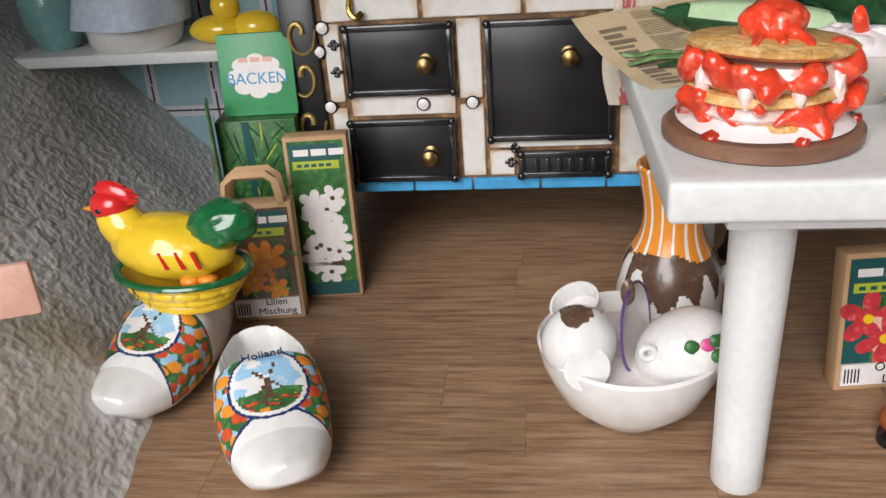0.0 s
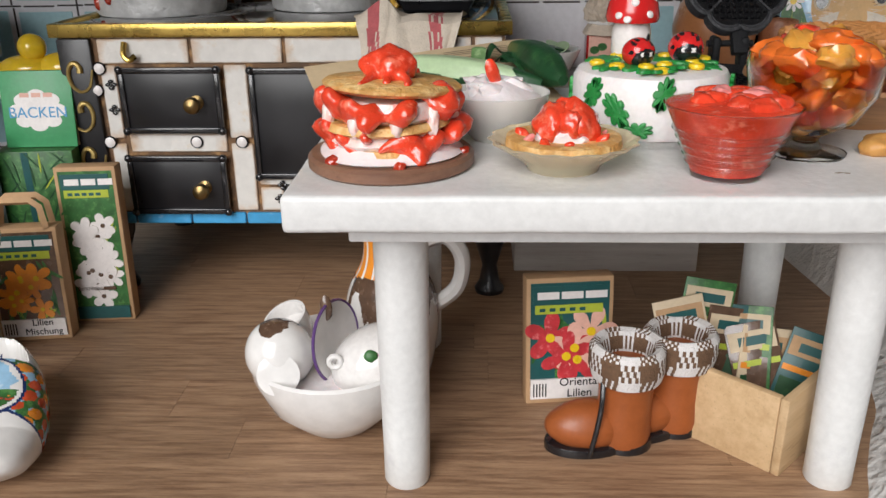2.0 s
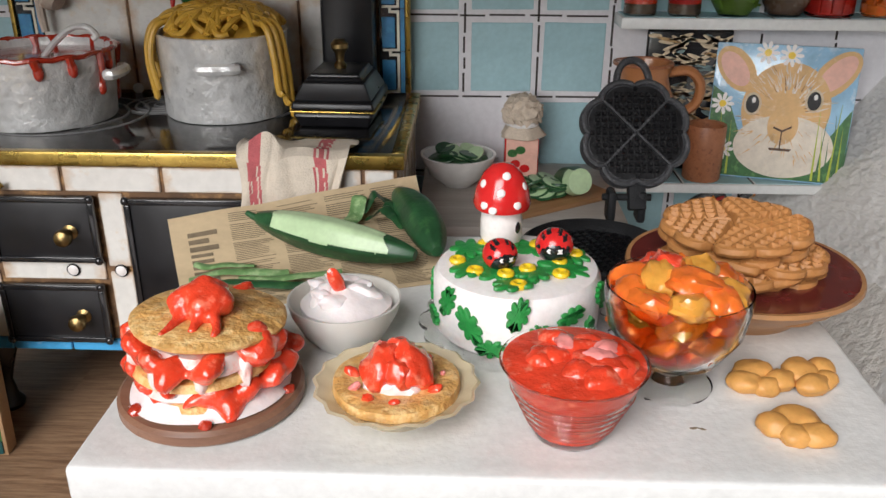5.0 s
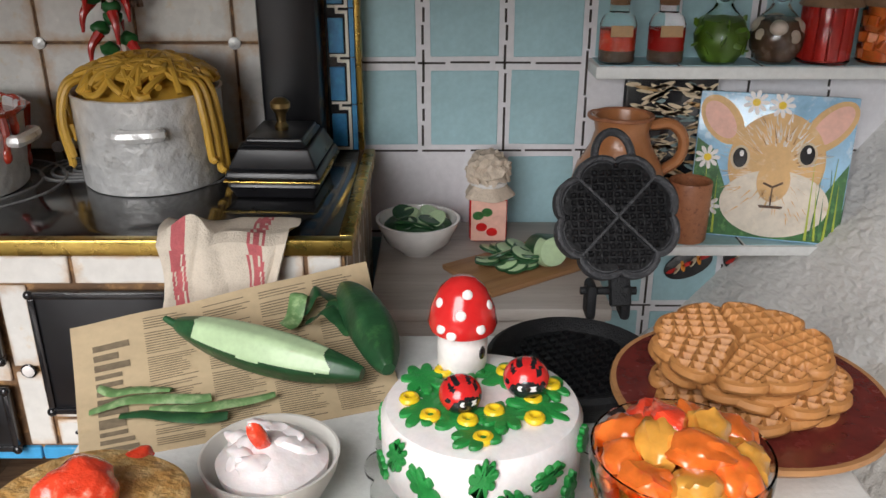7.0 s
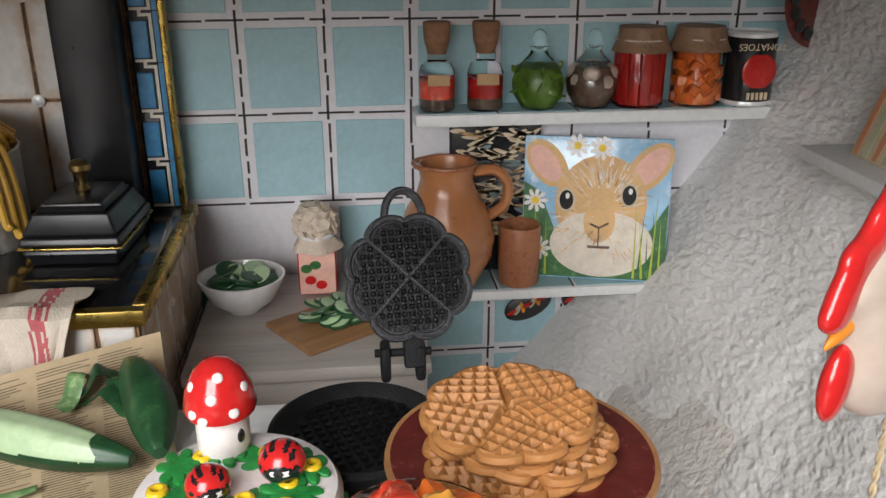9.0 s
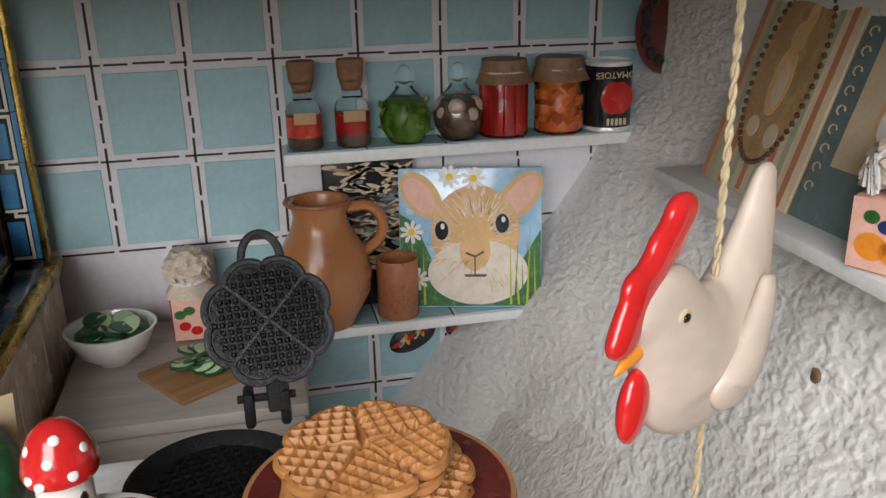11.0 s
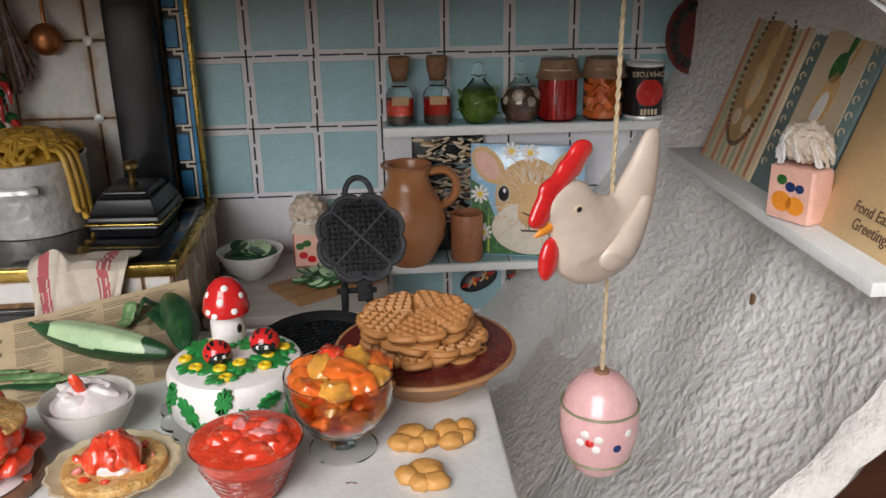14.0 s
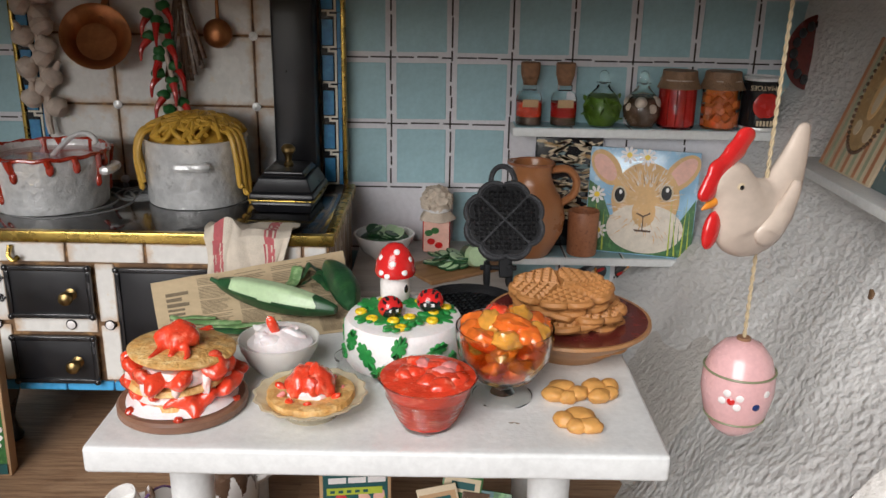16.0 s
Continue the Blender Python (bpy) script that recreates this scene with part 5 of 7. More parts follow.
PALE_PINK = stuff("pale_pink_paint", (0.78, 0.45, 0.36), 0.5, var=0.15, scale=2)
CREAM_CARD = stuff("cream_card", (0.62, 0.5, 0.34), 0.6, var=0.1, scale=1)
TEAL_CARD = stuff("grey_teal_card", (0.16, 0.23, 0.23), 0.6, var=0.2, scale=2, second=(0.3, 0.36, 0.34), amount=0.6)
ORANGE_STRIPE = stuff("orange_stripe_card", (0.5, 0.22, 0.11), 0.6, var=0.15, scale=2)
GREEN_STRIPE = stuff("sage_stripe_card", (0.4, 0.42, 0.28), 0.6, var=0.15, scale=2)
PICTURE_BROWN = stuff("ochre_picture", (0.42, 0.26, 0.11), 0.6, var=0.3, scale=1.5, second=(0.55, 0.38, 0.2), amount=0.5)
RED_JAR = stuff("red_preserve", (0.5, 0.02, 0.015), 0.25, var=0.3, scale=2)
GREEN_JAR = stuff("green_preserve", (0.1, 0.2, 0.02), 0.3, var=0.5, scale=2.5)
LACE = stuff("rough_lace", (0.62, 0.52, 0.42), 0.95, var=0.15, scale=5, fine=16, bump=0.9, depth=0.05)
TEAL_VASE = stuff("teal_glaze", (0.2, 0.42, 0.4), 0.25, var=0.15, coat=0.3)
PALE_BLUE = stuff("pale_blue_cloth", (0.55, 0.64, 0.75), 0.9, var=0.2, scale=4, fine=16, bump=0.8)


def pot(x, y, r0, r1, h, label, sauce):
    p = thing("cooking_pot", x, y, 7.64, 0, label, "pot")
    prof = [(0, 0), (r0, 0), (r0 + .05, .06), (r1, h - .05), (r1 + .04, h), (r1 - .02, h + .02), (r1 - .08, h - .05), (r0 - .06, .15), (0, .12)]
    part("body", lathe(prof, 56, wob=.015, seed=x), ALU, p)
    for s, a0 in ((1, 20), (-1, 10)) if not sauce else ((1, 90),):
        ang = radians(-80 if s > 0 else 100) if not sauce else radians(0)
        c, sn = math.cos(ang), math.sin(ang)
        w = .45
        pts = [(r1 * c - w * sn, r1 * sn + w * c, h * .68), ((r1 + .22) * c - w * sn * .95, (r1 + .22) * sn + w * c * .95, h * .68), ((r1 + .22) * c + w * sn * .95, (r1 + .22) * sn - w * c * .95, h * .68), (r1 * c + w * sn, r1 * sn - w * c, h * .68)]
        bm = tube(smooth_line(pts, 4), .16, 8)
        part("handle", bm, ALU, p)
    return p


def stove_things():
    p = pot(-12.04, 25.95, 1.88, 2.06, 1.95, "wide dented aluminium pot with red sauce drips", True)
    part("sauce", lathe([(0, 1.6), (1.95, 1.6), (2.0, 1.72), (1.4, 1.76), (0, 1.72)], 40, wob=.02), SAUCE, p, "red tomato sauce")
    g = random.Random(1)
    for k in range(15):
        a = 2 * math.pi * k / 15 + g.uniform(-.15, .15)
        L = g.choice((.35, .6, 1.0, 1.4, 1.6))
        pts = [((2.1 - .23 * t / 1.95) * math.cos(a + .04 * math.sin(t * 3 + a)), (2.1 - .23 * t / 1.95) * math.sin(a + .04 * math.sin(t * 3 + a)), 1.98 - t) for t in [L * i / 7 for i in range(8)]]
        bm = tube(pts, g.uniform(.1, .22), 8, r_end=.1)
        blob(.15, .12, .24, .1, 1, k, 2, bm=bm, m=T(*pts[-1]))
        part("sauce_drip", bm, SAUCE, p)
    part("sauce_rim", tube([(2.09 * math.cos(t * math.pi / 30), 2.09 * math.sin(t * math.pi / 30), 1.95 + .03 * math.sin(t * 1.7)) for t in range(60)], .07, 7, closed=True), SAUCE, p)
    ld = thing("ladle", -11.3, 26.05, 9.45, 0, "bent metal ladle standing in the sauce", "ladle")
    part("handle", tube(smooth_line([(-.6, 0, -.1), (-.1, -.2, .35), (.5, -.4, .75), (1.0, -.55, .8), (1.25, -.6, .6), (1.15, -.58, .5)], 6), .09, 8), ALU, ld)
    p = pot(-7.0, 26.95, 1.76, 1.84, 2.35, "dented aluminium pot overflowing with pasta", False)
    pa = thing("pasta", -7.0, 26.95, 7.64, 0, "heap of thick yellow spaghetti hanging over the pot", "pasta")
    pa.matrix_world = cpose(-7.0, 26.95, 7.5) @ Matrix.Diagonal((1.06, 1.06, .96, 1))
    part("pasta_mound", blob(1.55, 1.55, .75, .2, 2, 3, 3, m=T(0, 0, 2.45)), PASTA, pa)
    g = random.Random(21)
    for k in range(64):
        a, r = g.uniform(0, 6.28), 1.35 * math.sqrt(g.random())
        d = g.uniform(0, 3.14)
        L = g.uniform(.7, 1.3)
        pts = []
        for i in range(5):
            t = (i / 4 - .5) * 2 * L
            x, y = r * math.cos(a) + t * math.cos(d) + .25 * math.sin(i + k), r * math.sin(a) + t * math.sin(d) + .25 * math.cos(i * 1.3 + k)
            rr = math.hypot(x, y)
            if rr > 1.7:
                x, y, rr = x * 1.7 / rr, y * 1.7 / rr, 1.7
            pts.append((x, y, 2.5 + .85 * math.sqrt(max(0, 1 - (rr / 1.75) ** 2)) + .12 * g.random()))
        part("noodle", tube(smooth_line(pts, 4), .085, 7), PASTA, pa)
    for a, L in ((195, 1.3), (205, 1.9), (188, 1.0), (215, 1.6), (-28, 2.0), (-20, 2.4), (-35, 1.7), (178, 1.5)):
        c, s = math.cos(radians(a)), math.sin(radians(a))
        pts = [(1.1 * c, 1.1 * s, 3.0), (1.75 * c, 1.75 * s, 2.85), (2.0 * c, 2.0 * s, 2.5 - .3 * L), (1.98 * c + .1, 2.0 * s, 2.7 - L), (2.05 * c + .15, 2.0 * s, 2.75 - L * 1.02)]
        part("noodle", tube(smooth_line(pts, 6), .09, 8), PASTA, pa)
    # butter dish
    bd = thing("butter_dish", -3.5, 26.3, 7.64, -3, "black enamel butter dish with gold rim and brass knob", "dish")
    bd.matrix_world = cpose(-3.5, 26.3, 7.64, 0, 0, -3) @ Matrix.Diagonal((.92, .88, 1.08, 1))
    tray = box(-1.22, 1.22, -1.55, 1.55, 0, .42, .12, 3)
    for v in tray.verts:
        if v.co.z < .2:
            v.co.x *= .9
            v.co.y *= .92
    part("tray", tray, BLACK_METAL, bd)
    part("rim", box(-1.29, 1.29, -1.61, 1.61, .41, .45, .015), BRASS, bd, "thin gold rim")
    for w, l, z0, z1, top in ((1.26, 1.58, .46, .66, .98), (1.16, 1.46, .66, 1.12, .84), (.86, 1.14, 1.12, 1.32, .9)):
        bm = box(-w, w, -l, l, z0, z1, .07, 3)
        for v in bm.verts:
            if v.co.z > (z0 + z1) / 2:
                v.co.x *= top
                v.co.y *= top
        part("lid", bm, BLACK_METAL, bd)
    part("knob", lathe([(0, 1.32), (.18, 1.32), (.2, 1.4), (.12, 1.5), (.15, 1.7), (.27, 1.84), (.27, 1.95), (.16, 2.05), (0, 2.07)], 24), AGED_BRASS, bd, "brass knob")
    # tea towel hung over the rail
    tw = thing("tea_towel", 0, 0, 0, 0, "beige linen towel with red stripes over the rail", "towel")
    bm = bmesh.new()
    nx, nz = 60, 42
    rows = []
    for i in range(nx + 1):
        u = i / nx
        row = []
        for j in range(nz + 1):
            v = j / nz
            s = v * 4.6 - 1.25
            fold = .2 * math.sin(u * 11) + .1 * math.sin(u * 23 + 1)
            if s < 0:
                y, z = 22.3 - s * .9, 7.8 + .4 * max(0, math.sin(u * 6.5)) * (1 + s)
            else:
                y, z = 22.08 - .1 * min(1, s), 7.72 - s
            x = -5.55 + 2.75 * (u + .05 * math.sin(s * 2 + u * 9)) * (1 - .03 * s)
            row.append(bm.verts.new((x, y - .16 * abs(fold) * 3 * min(1, max(0.15, s + .4)) - .06, z + (.22 * math.sin(u * 7.5) ** 2 * max(0, .5 - abs(s)) if s > -.6 else 0))))
        rows.append(row)
    for a, b in zip(rows, rows[1:]):
        for j in range(nz):
            bm.faces.new((a[j], a[j + 1], b[j + 1], b[j]))
    ex = bmesh.ops.extrude_face_region(bm, geom=bm.faces[:])
    for v in ex["geom"]:
        if isinstance(v, bmesh.types.BMVert):
            v.co += Vector((0, .05, -.02))
    stripe = lambda c: 1 if any(abs((c.x + 5.55) / 2.75 - q) < w for q, w in ((.13, .012), (.17, .022), (.215, .012), (.72, .012), (.77, .025), (.82, .012))) or abs(c.z - 5.45) < .03 and c.y < 22.4 or abs(c.z - 5.6) < .025 and c.y < 22.4 else 0
    part("cloth", bm, [LINEN, LINEN_RED], tw, zones=stripe)
    # things hung on the back panel
    gb = thing("garlic_braid", -13.2, 28.9, 0, 0, "hanging braid of pale garlic bulbs", "garlic")
    g = random.Random(3)
    for k in range(13):
        z = 15.2 - k * .38
        bm = lathe([(0, -.36), (.25, -.32), (.42, -.05), (.36, .2), (.14, .36), (.07, .7), (0, .72)], 18, wob=.12, seed=k, m=T(.45 * math.sin(k * 2.2), -.15 + .12 * math.cos(k * 2), z, g.uniform(-40, 40), g.uniform(-60, 60), 0))
        part("garlic_bulb", bm, GARLIC, gb)
    part("braid_end", tube(smooth_line([(0, 0, 15.6), (.1, -.1, 12), (.05, -.1, 10.2), (.1, -.1, 9.6)], 5), .2, 8, r_end=.12), GARLIC, gb)
    cp = thing("copper_pan", -10.9, 28.6, 13.1, 0, "hanging old copper pan", "pan")
    part("bowl", lathe([(0, 0), (.7, .02), (1.1, .25), (1.2, .75), (1.24, .8), (1.12, .76), (.7, .15), (0, .1)], 40, m=T(0, 0, 0, 68, 0, 20)), COPPER, cp)
    part("handle", tube([(.2, .1, .9), (.5, .3, 2.0), (.7, .4, 3.0)], .12, 8), COPPER, cp)
    ch = thing("chili_bunch", -8.6, 28.5, 0, 0, "hanging bunch of red chilies with green stems", "chilies")
    for k in range(16):
        z = 14.4 - k * .27
        a = k * 2.4
        x = .25 * k * .16 + .4 * math.cos(a)
        pts = [(x, -.2 + .2 * math.sin(a), z), (x + .25 * math.cos(a), -.35 + .2 * math.sin(a), z - .35), (x + .3 * math.cos(a), -.4 + .2 * math.sin(a), z - .8)]
        part("chili", tube(smooth_line(pts, 4), .15, 8, r_end=.04), CHILI, ch)
        part("stem", blob(.26, .22, .2, .3, 2, k, 2, m=T(x * .9, -.2, z + .1)), CHILI_GREEN, ch)
    part("tie", tube([(0, 0, 15.8), (.3, -.2, 13), (.75, -.25, 10.6)], .09, 7), GARLIC, ch)
    hb = thing("dried_herbs", -7.7, 28.7, 0, 0, "hanging bunch of dark dried herbs", "herbs")
    for k in range(18):
        a = rnd.uniform(-.5, .5)
        part("twig", tube([(0, 0, 15.8), (a * .6, -.1, 14.3), (a * 1.6, -.15 + .2 * rnd.random(), 12.7 - rnd.random())], .05, 5, r_end=.09), BROWN_PRINT, hb)
    lb = thing("brass_ladle", -6.45, 28.9, 13.5, 0, "small hanging brass ladle", "ladle")
    part("cup", blob(.55, .4, .55, sub=3), COPPER, lb)
    part("handle", tube([(0, .1, .5), (0, .2, 2.6)], .07, 7), COPPER, lb)


# ---- counter corner ----
def counter_things():
    ct = tagged(new("counter_cabinet"), "low whitewashed wooden counter beside the stove", "counter")
    part("worktop", box(-1.25, 4.7, 23.9, 29.9, 4.85, 5.2, .06), COUNTER, ct)
    part("front", box(-1.15, 4.6, 24.1, 29.85, FLOOR, 4.85, .03), COUNTER, ct)
    bw = thing("salad_bowl", -.13, 27.5, 5.2, 0, "white porcelain bowl of sliced cucumber salad", "bowl")
    bw.matrix_world = cpose(-.13, 27.5, 5.21) @ Matrix.Diagonal((1.02, 1.02, .72, 1))
    part("bowl", lathe([(0, 0), (.45, 0), (.5, .1), (.9, .55), (1.13, 1.3), (1.15, 1.4), (1.07, 1.4), (.85, .65), (.4, .2), (0, .18)], 48), PORCELAIN, bw)
    sl = thing("cucumber_salad", -.13, 27.5, 5.83, 0, "dark green cucumber salad filling the bowl", "food")
    part("salad", blob(.93, .93, .3, .25, 2.5, 2, 3, m=T(0, 0, .1)), CUKE, sl)
    g = random.Random(13)
    for k in range(14):
        part("slice", lathe([(0, 0), (.3, 0), (.32, .03), (.3, .06), (0, .06)], 18, m=T(g.uniform(-.55, .55), g.uniform(-.55, .55), .32 + .1 * g.random(), g.uniform(-25, 25), g.uniform(-25, 25), 0)), CUKE if k % 2 else CUKE_FLESH, sl)
    jar = thing("lace_topped_jar", 1.88, 28.6, 5.2, 0, "small square jar with fruit print and lace top", "jar")
    part("jar_body", box(-.55, .55, -.45, .45, 0, 1.4, .15, 3), RED_PAINT, jar)
    part("label_print", box(-.5, .5, -.47, -.45, .08, 1.3, .0), PALE_PINK, jar, "pale label with berries", smooth=False)
    for k, (x, z, m_) in enumerate(((-.2, .5, RED_PAINT), (.1, .35, RED_PAINT), (.25, .7, PALE_PINK), (-.05, .95, GREEN_PRINT), (-.3, .85, GREEN_PRINT))):
        part("berry_print", prism(oval(.16, .13, 16, x, z), .47, .485, m=UP), m_, jar)
    part("lace_cap", blob(.62, .6, .55, .25, 4, 2, 4, m=T(0, 0, 2.1)), LACE, jar, "crocheted lace cap")
    part("lace_skirt", lathe([(.4, 1.75), (.55, 1.6), (.72, 1.35), (.68, 1.33), (.4, 1.7)], 36, wob=.3, seed=4), LACE, jar)
    part("ribbon", tube([(.46 * math.cos(a * .2), .46 * math.sin(a * .2), 1.72) for a in range(32)], .08, 7), WOOL_WHITE, jar)
    for k in range(26):
        a = g.uniform(0, 6.28)
        part("lace_thread", tube([(.3 * math.cos(a), .3 * math.sin(a), 2.5 - .3 * g.random()), (.62 * math.cos(a), .6 * math.sin(a), 2.15), (.6 * math.cos(a + .4), .6 * math.sin(a + .4), 1.8)], .05, 5), LACE, jar)
    cb = thing("cutting_board", 2.6, 26.35, 5.2, 34, "small brown wooden cutting board", "board")
    part("board", box(-1.75, 1.75, -1.1, 1.1, 0, .16, .05), WOOD_CUT, cb)
    for k in range(20):
        m = cpose(2.35 + g.uniform(-.65, .65), 26.3 + g.uniform(-.5, .5), 5.4 + .02 * k, g.uniform(-22, 22), g.uniform(-22, 22), 0)
        if k == 0:
            s0 = part("cucumber_slice", lathe([(0, 0), (.3, 0), (.34, .02), (.34, .07), (.3, .09), (0, .09)], 20), [CUKE_FLESH, CUKE], None, "pale green cucumber slice with dark rim", zones=lambda c: 1 if math.hypot(c.x, c.y) > .31 else 0, category="cucumber slice", group="cucumber slices", at=m)
        else:
            copy_thing(s0, m)
    part("cucumber_end", lathe([(0, -.5), (.4, -.48), (.44, .2), (.38, .5), (0, .52)], 24, wob=.04, m=T(0, 0, 0, 75, 0, 20)), [CUKE, CUKE_FLESH], None, "cut end of a cucumber on the board", zones=lambda c: 1 if c.y < -.3 else 0, category="cucumber", at=cpose(3.3, 26.2, 5.8))


def jar_glass(x, y, z, prof, label, fill, fill_mat, name="preserve_jar"):
    j = thing(name, x, y, z, 0, label, "jar", "jars on the shelf")
    part("glass_body", lathe(prof, 32), GLASS, j)
    part("contents", lathe(fill, 28, wob=.06, seed=x), fill_mat, j)
    return j


def shelf_things():
    z = 10.225
    y = 29.25
    bottle = [(0, 0), (.45, 0), (.5, .06), (.5, 1.05), (.42, 1.25), (.27, 1.35), (.27, 1.75), (.33, 1.8), (.33, 1.9), (0, 1.9)]
    for x, m_, lab in ((5.4, BERRY, "small corked bottle of red tomatoes"), (6.75, RED_JAR, "small corked bottle of pickled peppers")):
        j = jar_glass(x, y, z, bottle, lab, [(0, .05), (.44, .06), (.45, .9), (0, .95)], m_, "corked_bottle")
        part("cork", lathe([(0, 1.55), (.24, 1.55), (.36, 1.95), (.38, 2.35), (.36, 2.4), (0, 2.4)], 22), CORK, j)
        part("paper_label", box(-.3, .3, -.53, -.5, .75, 1.05), KRAFT, j, smooth=False)
        part("dark_brine", lathe([(0, .04), (.46, .05), (.46, .35), (0, .36)], 24), BROWN_PRINT, j)
    for x, m_, lab in ((8.25, GREEN_JAR, "round glass flask of green herbs"), (9.8, PORCELAIN, "round glass flask of white onions")):
        j = jar_glass(x, y, z, [(0, 0), (.45, 0), (.7, .4), (.74, .75), (.6, 1.15), (.3, 1.45), (.22, 1.6), (.28, 1.7), (0, 1.72)], lab, [(0, .05), (.42, .06), (.64, .42), (.67, .75), (.5, 1.12), (0, 1.25)], m_ if m_ is GREEN_JAR else BROWN_PRINT, "glass_flask")
        part("stopper", blob(.2, .2, .26, sub=3, m=T(0, 0, 1.9)), GLASS, j)
        if m_ is PORCELAIN:
            for k in range(8):
                part("onion", blob(.24, .24, .24, .08, 1, k, 3, m=T(.46 * math.cos(k * .8 + 3.6), .46 * math.sin(k * .8 + 3.6), .74 + .22 * (k % 2))), GARLIC, j)
        else:
            for k in range(22):
                a = k * 1.9
                part("leaf", blob(.2, .1, .05, .2, 2, k, 1, m=T(.66 * math.cos(a), .66 * math.sin(a), .3 + .04 * k, a * 40, k * 33, 0)), GREEN_JAR, j)
    wide = [(0, 0), (.66, 0), (.72, .06), (.72, 1.6), (.62, 1.75), (.6, 1.95), (0, 1.95)]
    for x, m_, lab in ((11.15, RED_JAR, "tall jar of red peppers with paper cap"), (12.85, FRUIT_ORANGE, "jar of diced carrots with paper cap")):
        j = jar_glass(x, y, z, wide, lab, [(0, .05), (.5, .06), (.52, 1.5), (0, 1.55)], m_)
        for k in range(12 if m_ is RED_JAR else 26):
            a = k * 2 * math.pi / (12 if m_ is RED_JAR else 9)
            if m_ is RED_JAR:
                part("pepper_strip", box(-.15, .15, -.06, .06, .1, 1.6, .05, 2, m=T(.57 * math.cos(a), .57 * math.sin(a), 0, 0, 0, math.degrees(a) + 90)), CHILI, j)
            else:
                part("carrot_dice", box(-.15, .15, -.15, .15, -.15, .15, .03, 1, m=T(.48 * math.cos(a), .48 * math.sin(a), .25 + .22 * (k // 5), 30 * k, 20 * k, 0)), FRUIT_ORANGE, j)
        part("paper_cap", lathe([(.86, 1.55), (.74, 1.8), (.68, 2.0), (.66, 2.2), (0, 2.25), (0, 2.2), (.6, 2.15), (.62, 1.95), (.8, 1.55)], 40, wob=.12, seed=x), CAP_PAPER, j, "crumpled brown paper cap")
        part("string", tube([(.7 * math.cos(a * math.pi / 16), .7 * math.sin(a * math.pi / 16), 1.86) for a in range(32)], .035, 6, closed=True), GARLIC, j)
    can = thing("tomato_can", 14.35, 29.2, z, 0, "upside down tomato can with dark label", "can", "jars on the shelf")
    part("tin", lathe([(0, 0), (.66, 0), (.7, .05), (.68, .1), (.68, 1.95), (.7, 2.0), (.64, 2.05), (.6, 1.98), (0, 1.98)], 40), ALU, can)
    part("label", lathe([(.69, .14), (.705, .15), (.705, 1.88), (.69, 1.9)], 40), BLACK_PAINT, can, "black label")
    part("red_print", blob(.5, .06, .5, sub=3, m=T(0, -.68, 1.0)), RED_JAR, can)
    writing("label_word", "TOMATOES", .26, CREAM_CARD, can, T(0, -.725, 1.68, 90, 180, 0))
    for k in range(5):
        part("label_bar", box(-.3 + k * .13, -.22 + k * .13, -.735, -.7, .22, .42), CREAM_CARD, can, smooth=False)
    # lower shelf
    z = 5.13
    jg = thing("clay_jug", 5.6, 28.62, z, 0, "brown glazed clay jug with handle", "jug")
    part("body", lathe([(0, 0), (.75, 0), (.85, .1), (1.3, 1.0), (1.38, 1.6), (1.2, 2.3), (.85, 2.9), (.74, 3.3), (.82, 3.65), (.86, 3.75), (.74, 3.72), (.66, 3.3), (0, 3.2)], 48), TERRA, jg)
    part("rim_glaze", tube([(.82 * math.cos(a * math.pi / 20) - (.12 if 8 < a < 32 and abs(a - 20) < 5 else 0), .82 * math.sin(a * math.pi / 20), 3.72) for a in range(40)], .06, 7, closed=True), TERRA_DARK, jg)
    part("handle", tube(smooth_line([(.78, 0, 3.45), (1.35, -.1, 3.5), (1.72, -.12, 3.1), (1.65, -.1, 2.5), (1.2, 0, 2.1)], 6), .16, 9), TERRA, jg)
    cu = thing("clay_cup", 7.75, 28.72, z, 0, "speckled brown clay cup", "cup")
    part("body", lathe([(0, 0), (.56, 0), (.6, .06), (.62, 1.75), (.6, 1.8), (.52, 1.75), (.5, .3), (0, .25)], 36), TERRA_DARK, cu)
    # painted tile with a soft furred face reduced to plain shapes
    pt = thing("painted_tile", 9.7, 28.05, z, -16, "square painted tile with daisies leaning on the wall", "picture", rx=-7)
    pt.matrix_world = cpose(9.95, 28.6, z) @ pose(0, 0, 0, -6, 0, -15)
    W, H = 2.12, 4.25
    part("tile_body", box(-W, W, 0, .18, 0, H, .03), SKY_PAINT, pt)

    def flat(name, outline, mat, lift):
        part(name, prism(outline, 0, .012 + .006 * lift, m=UP), mat, pt, smooth=False)
    flat("painted_grass", [(-W + .03, .05), (W - .03, .05), (W - .03, 2.4), (W - .5, 1.6), (W - 1.0, .9), (-W + 1.2, .9), (-W + .5, 2.6), (-W + .03, 2.9)], GREEN_PRINT, 1)
    flat("painted_ear", oval(.5, .8, 26, -1.45, 3.45, 38), TAN, 2)
    flat("painted_ear", oval(.34, .62, 26, -1.5, 3.45, 38), PALE_PINK, 3)
    flat("painted_ear", oval(.5, .9, 26, 1.45, 3.4, -40), TAN, 2)
    flat("painted_ear", oval(.34, .7, 26, 1.5, 3.45, -40), PALE_PINK, 3)
    flat("painted_head", oval(1.32, 1.45, 40, .15, 2.3, -4), TAN, 4)
    flat("painted_cheek", oval(1.5, 1.0, 40, .22, 1.1, 0), FUR_PALE, 5)
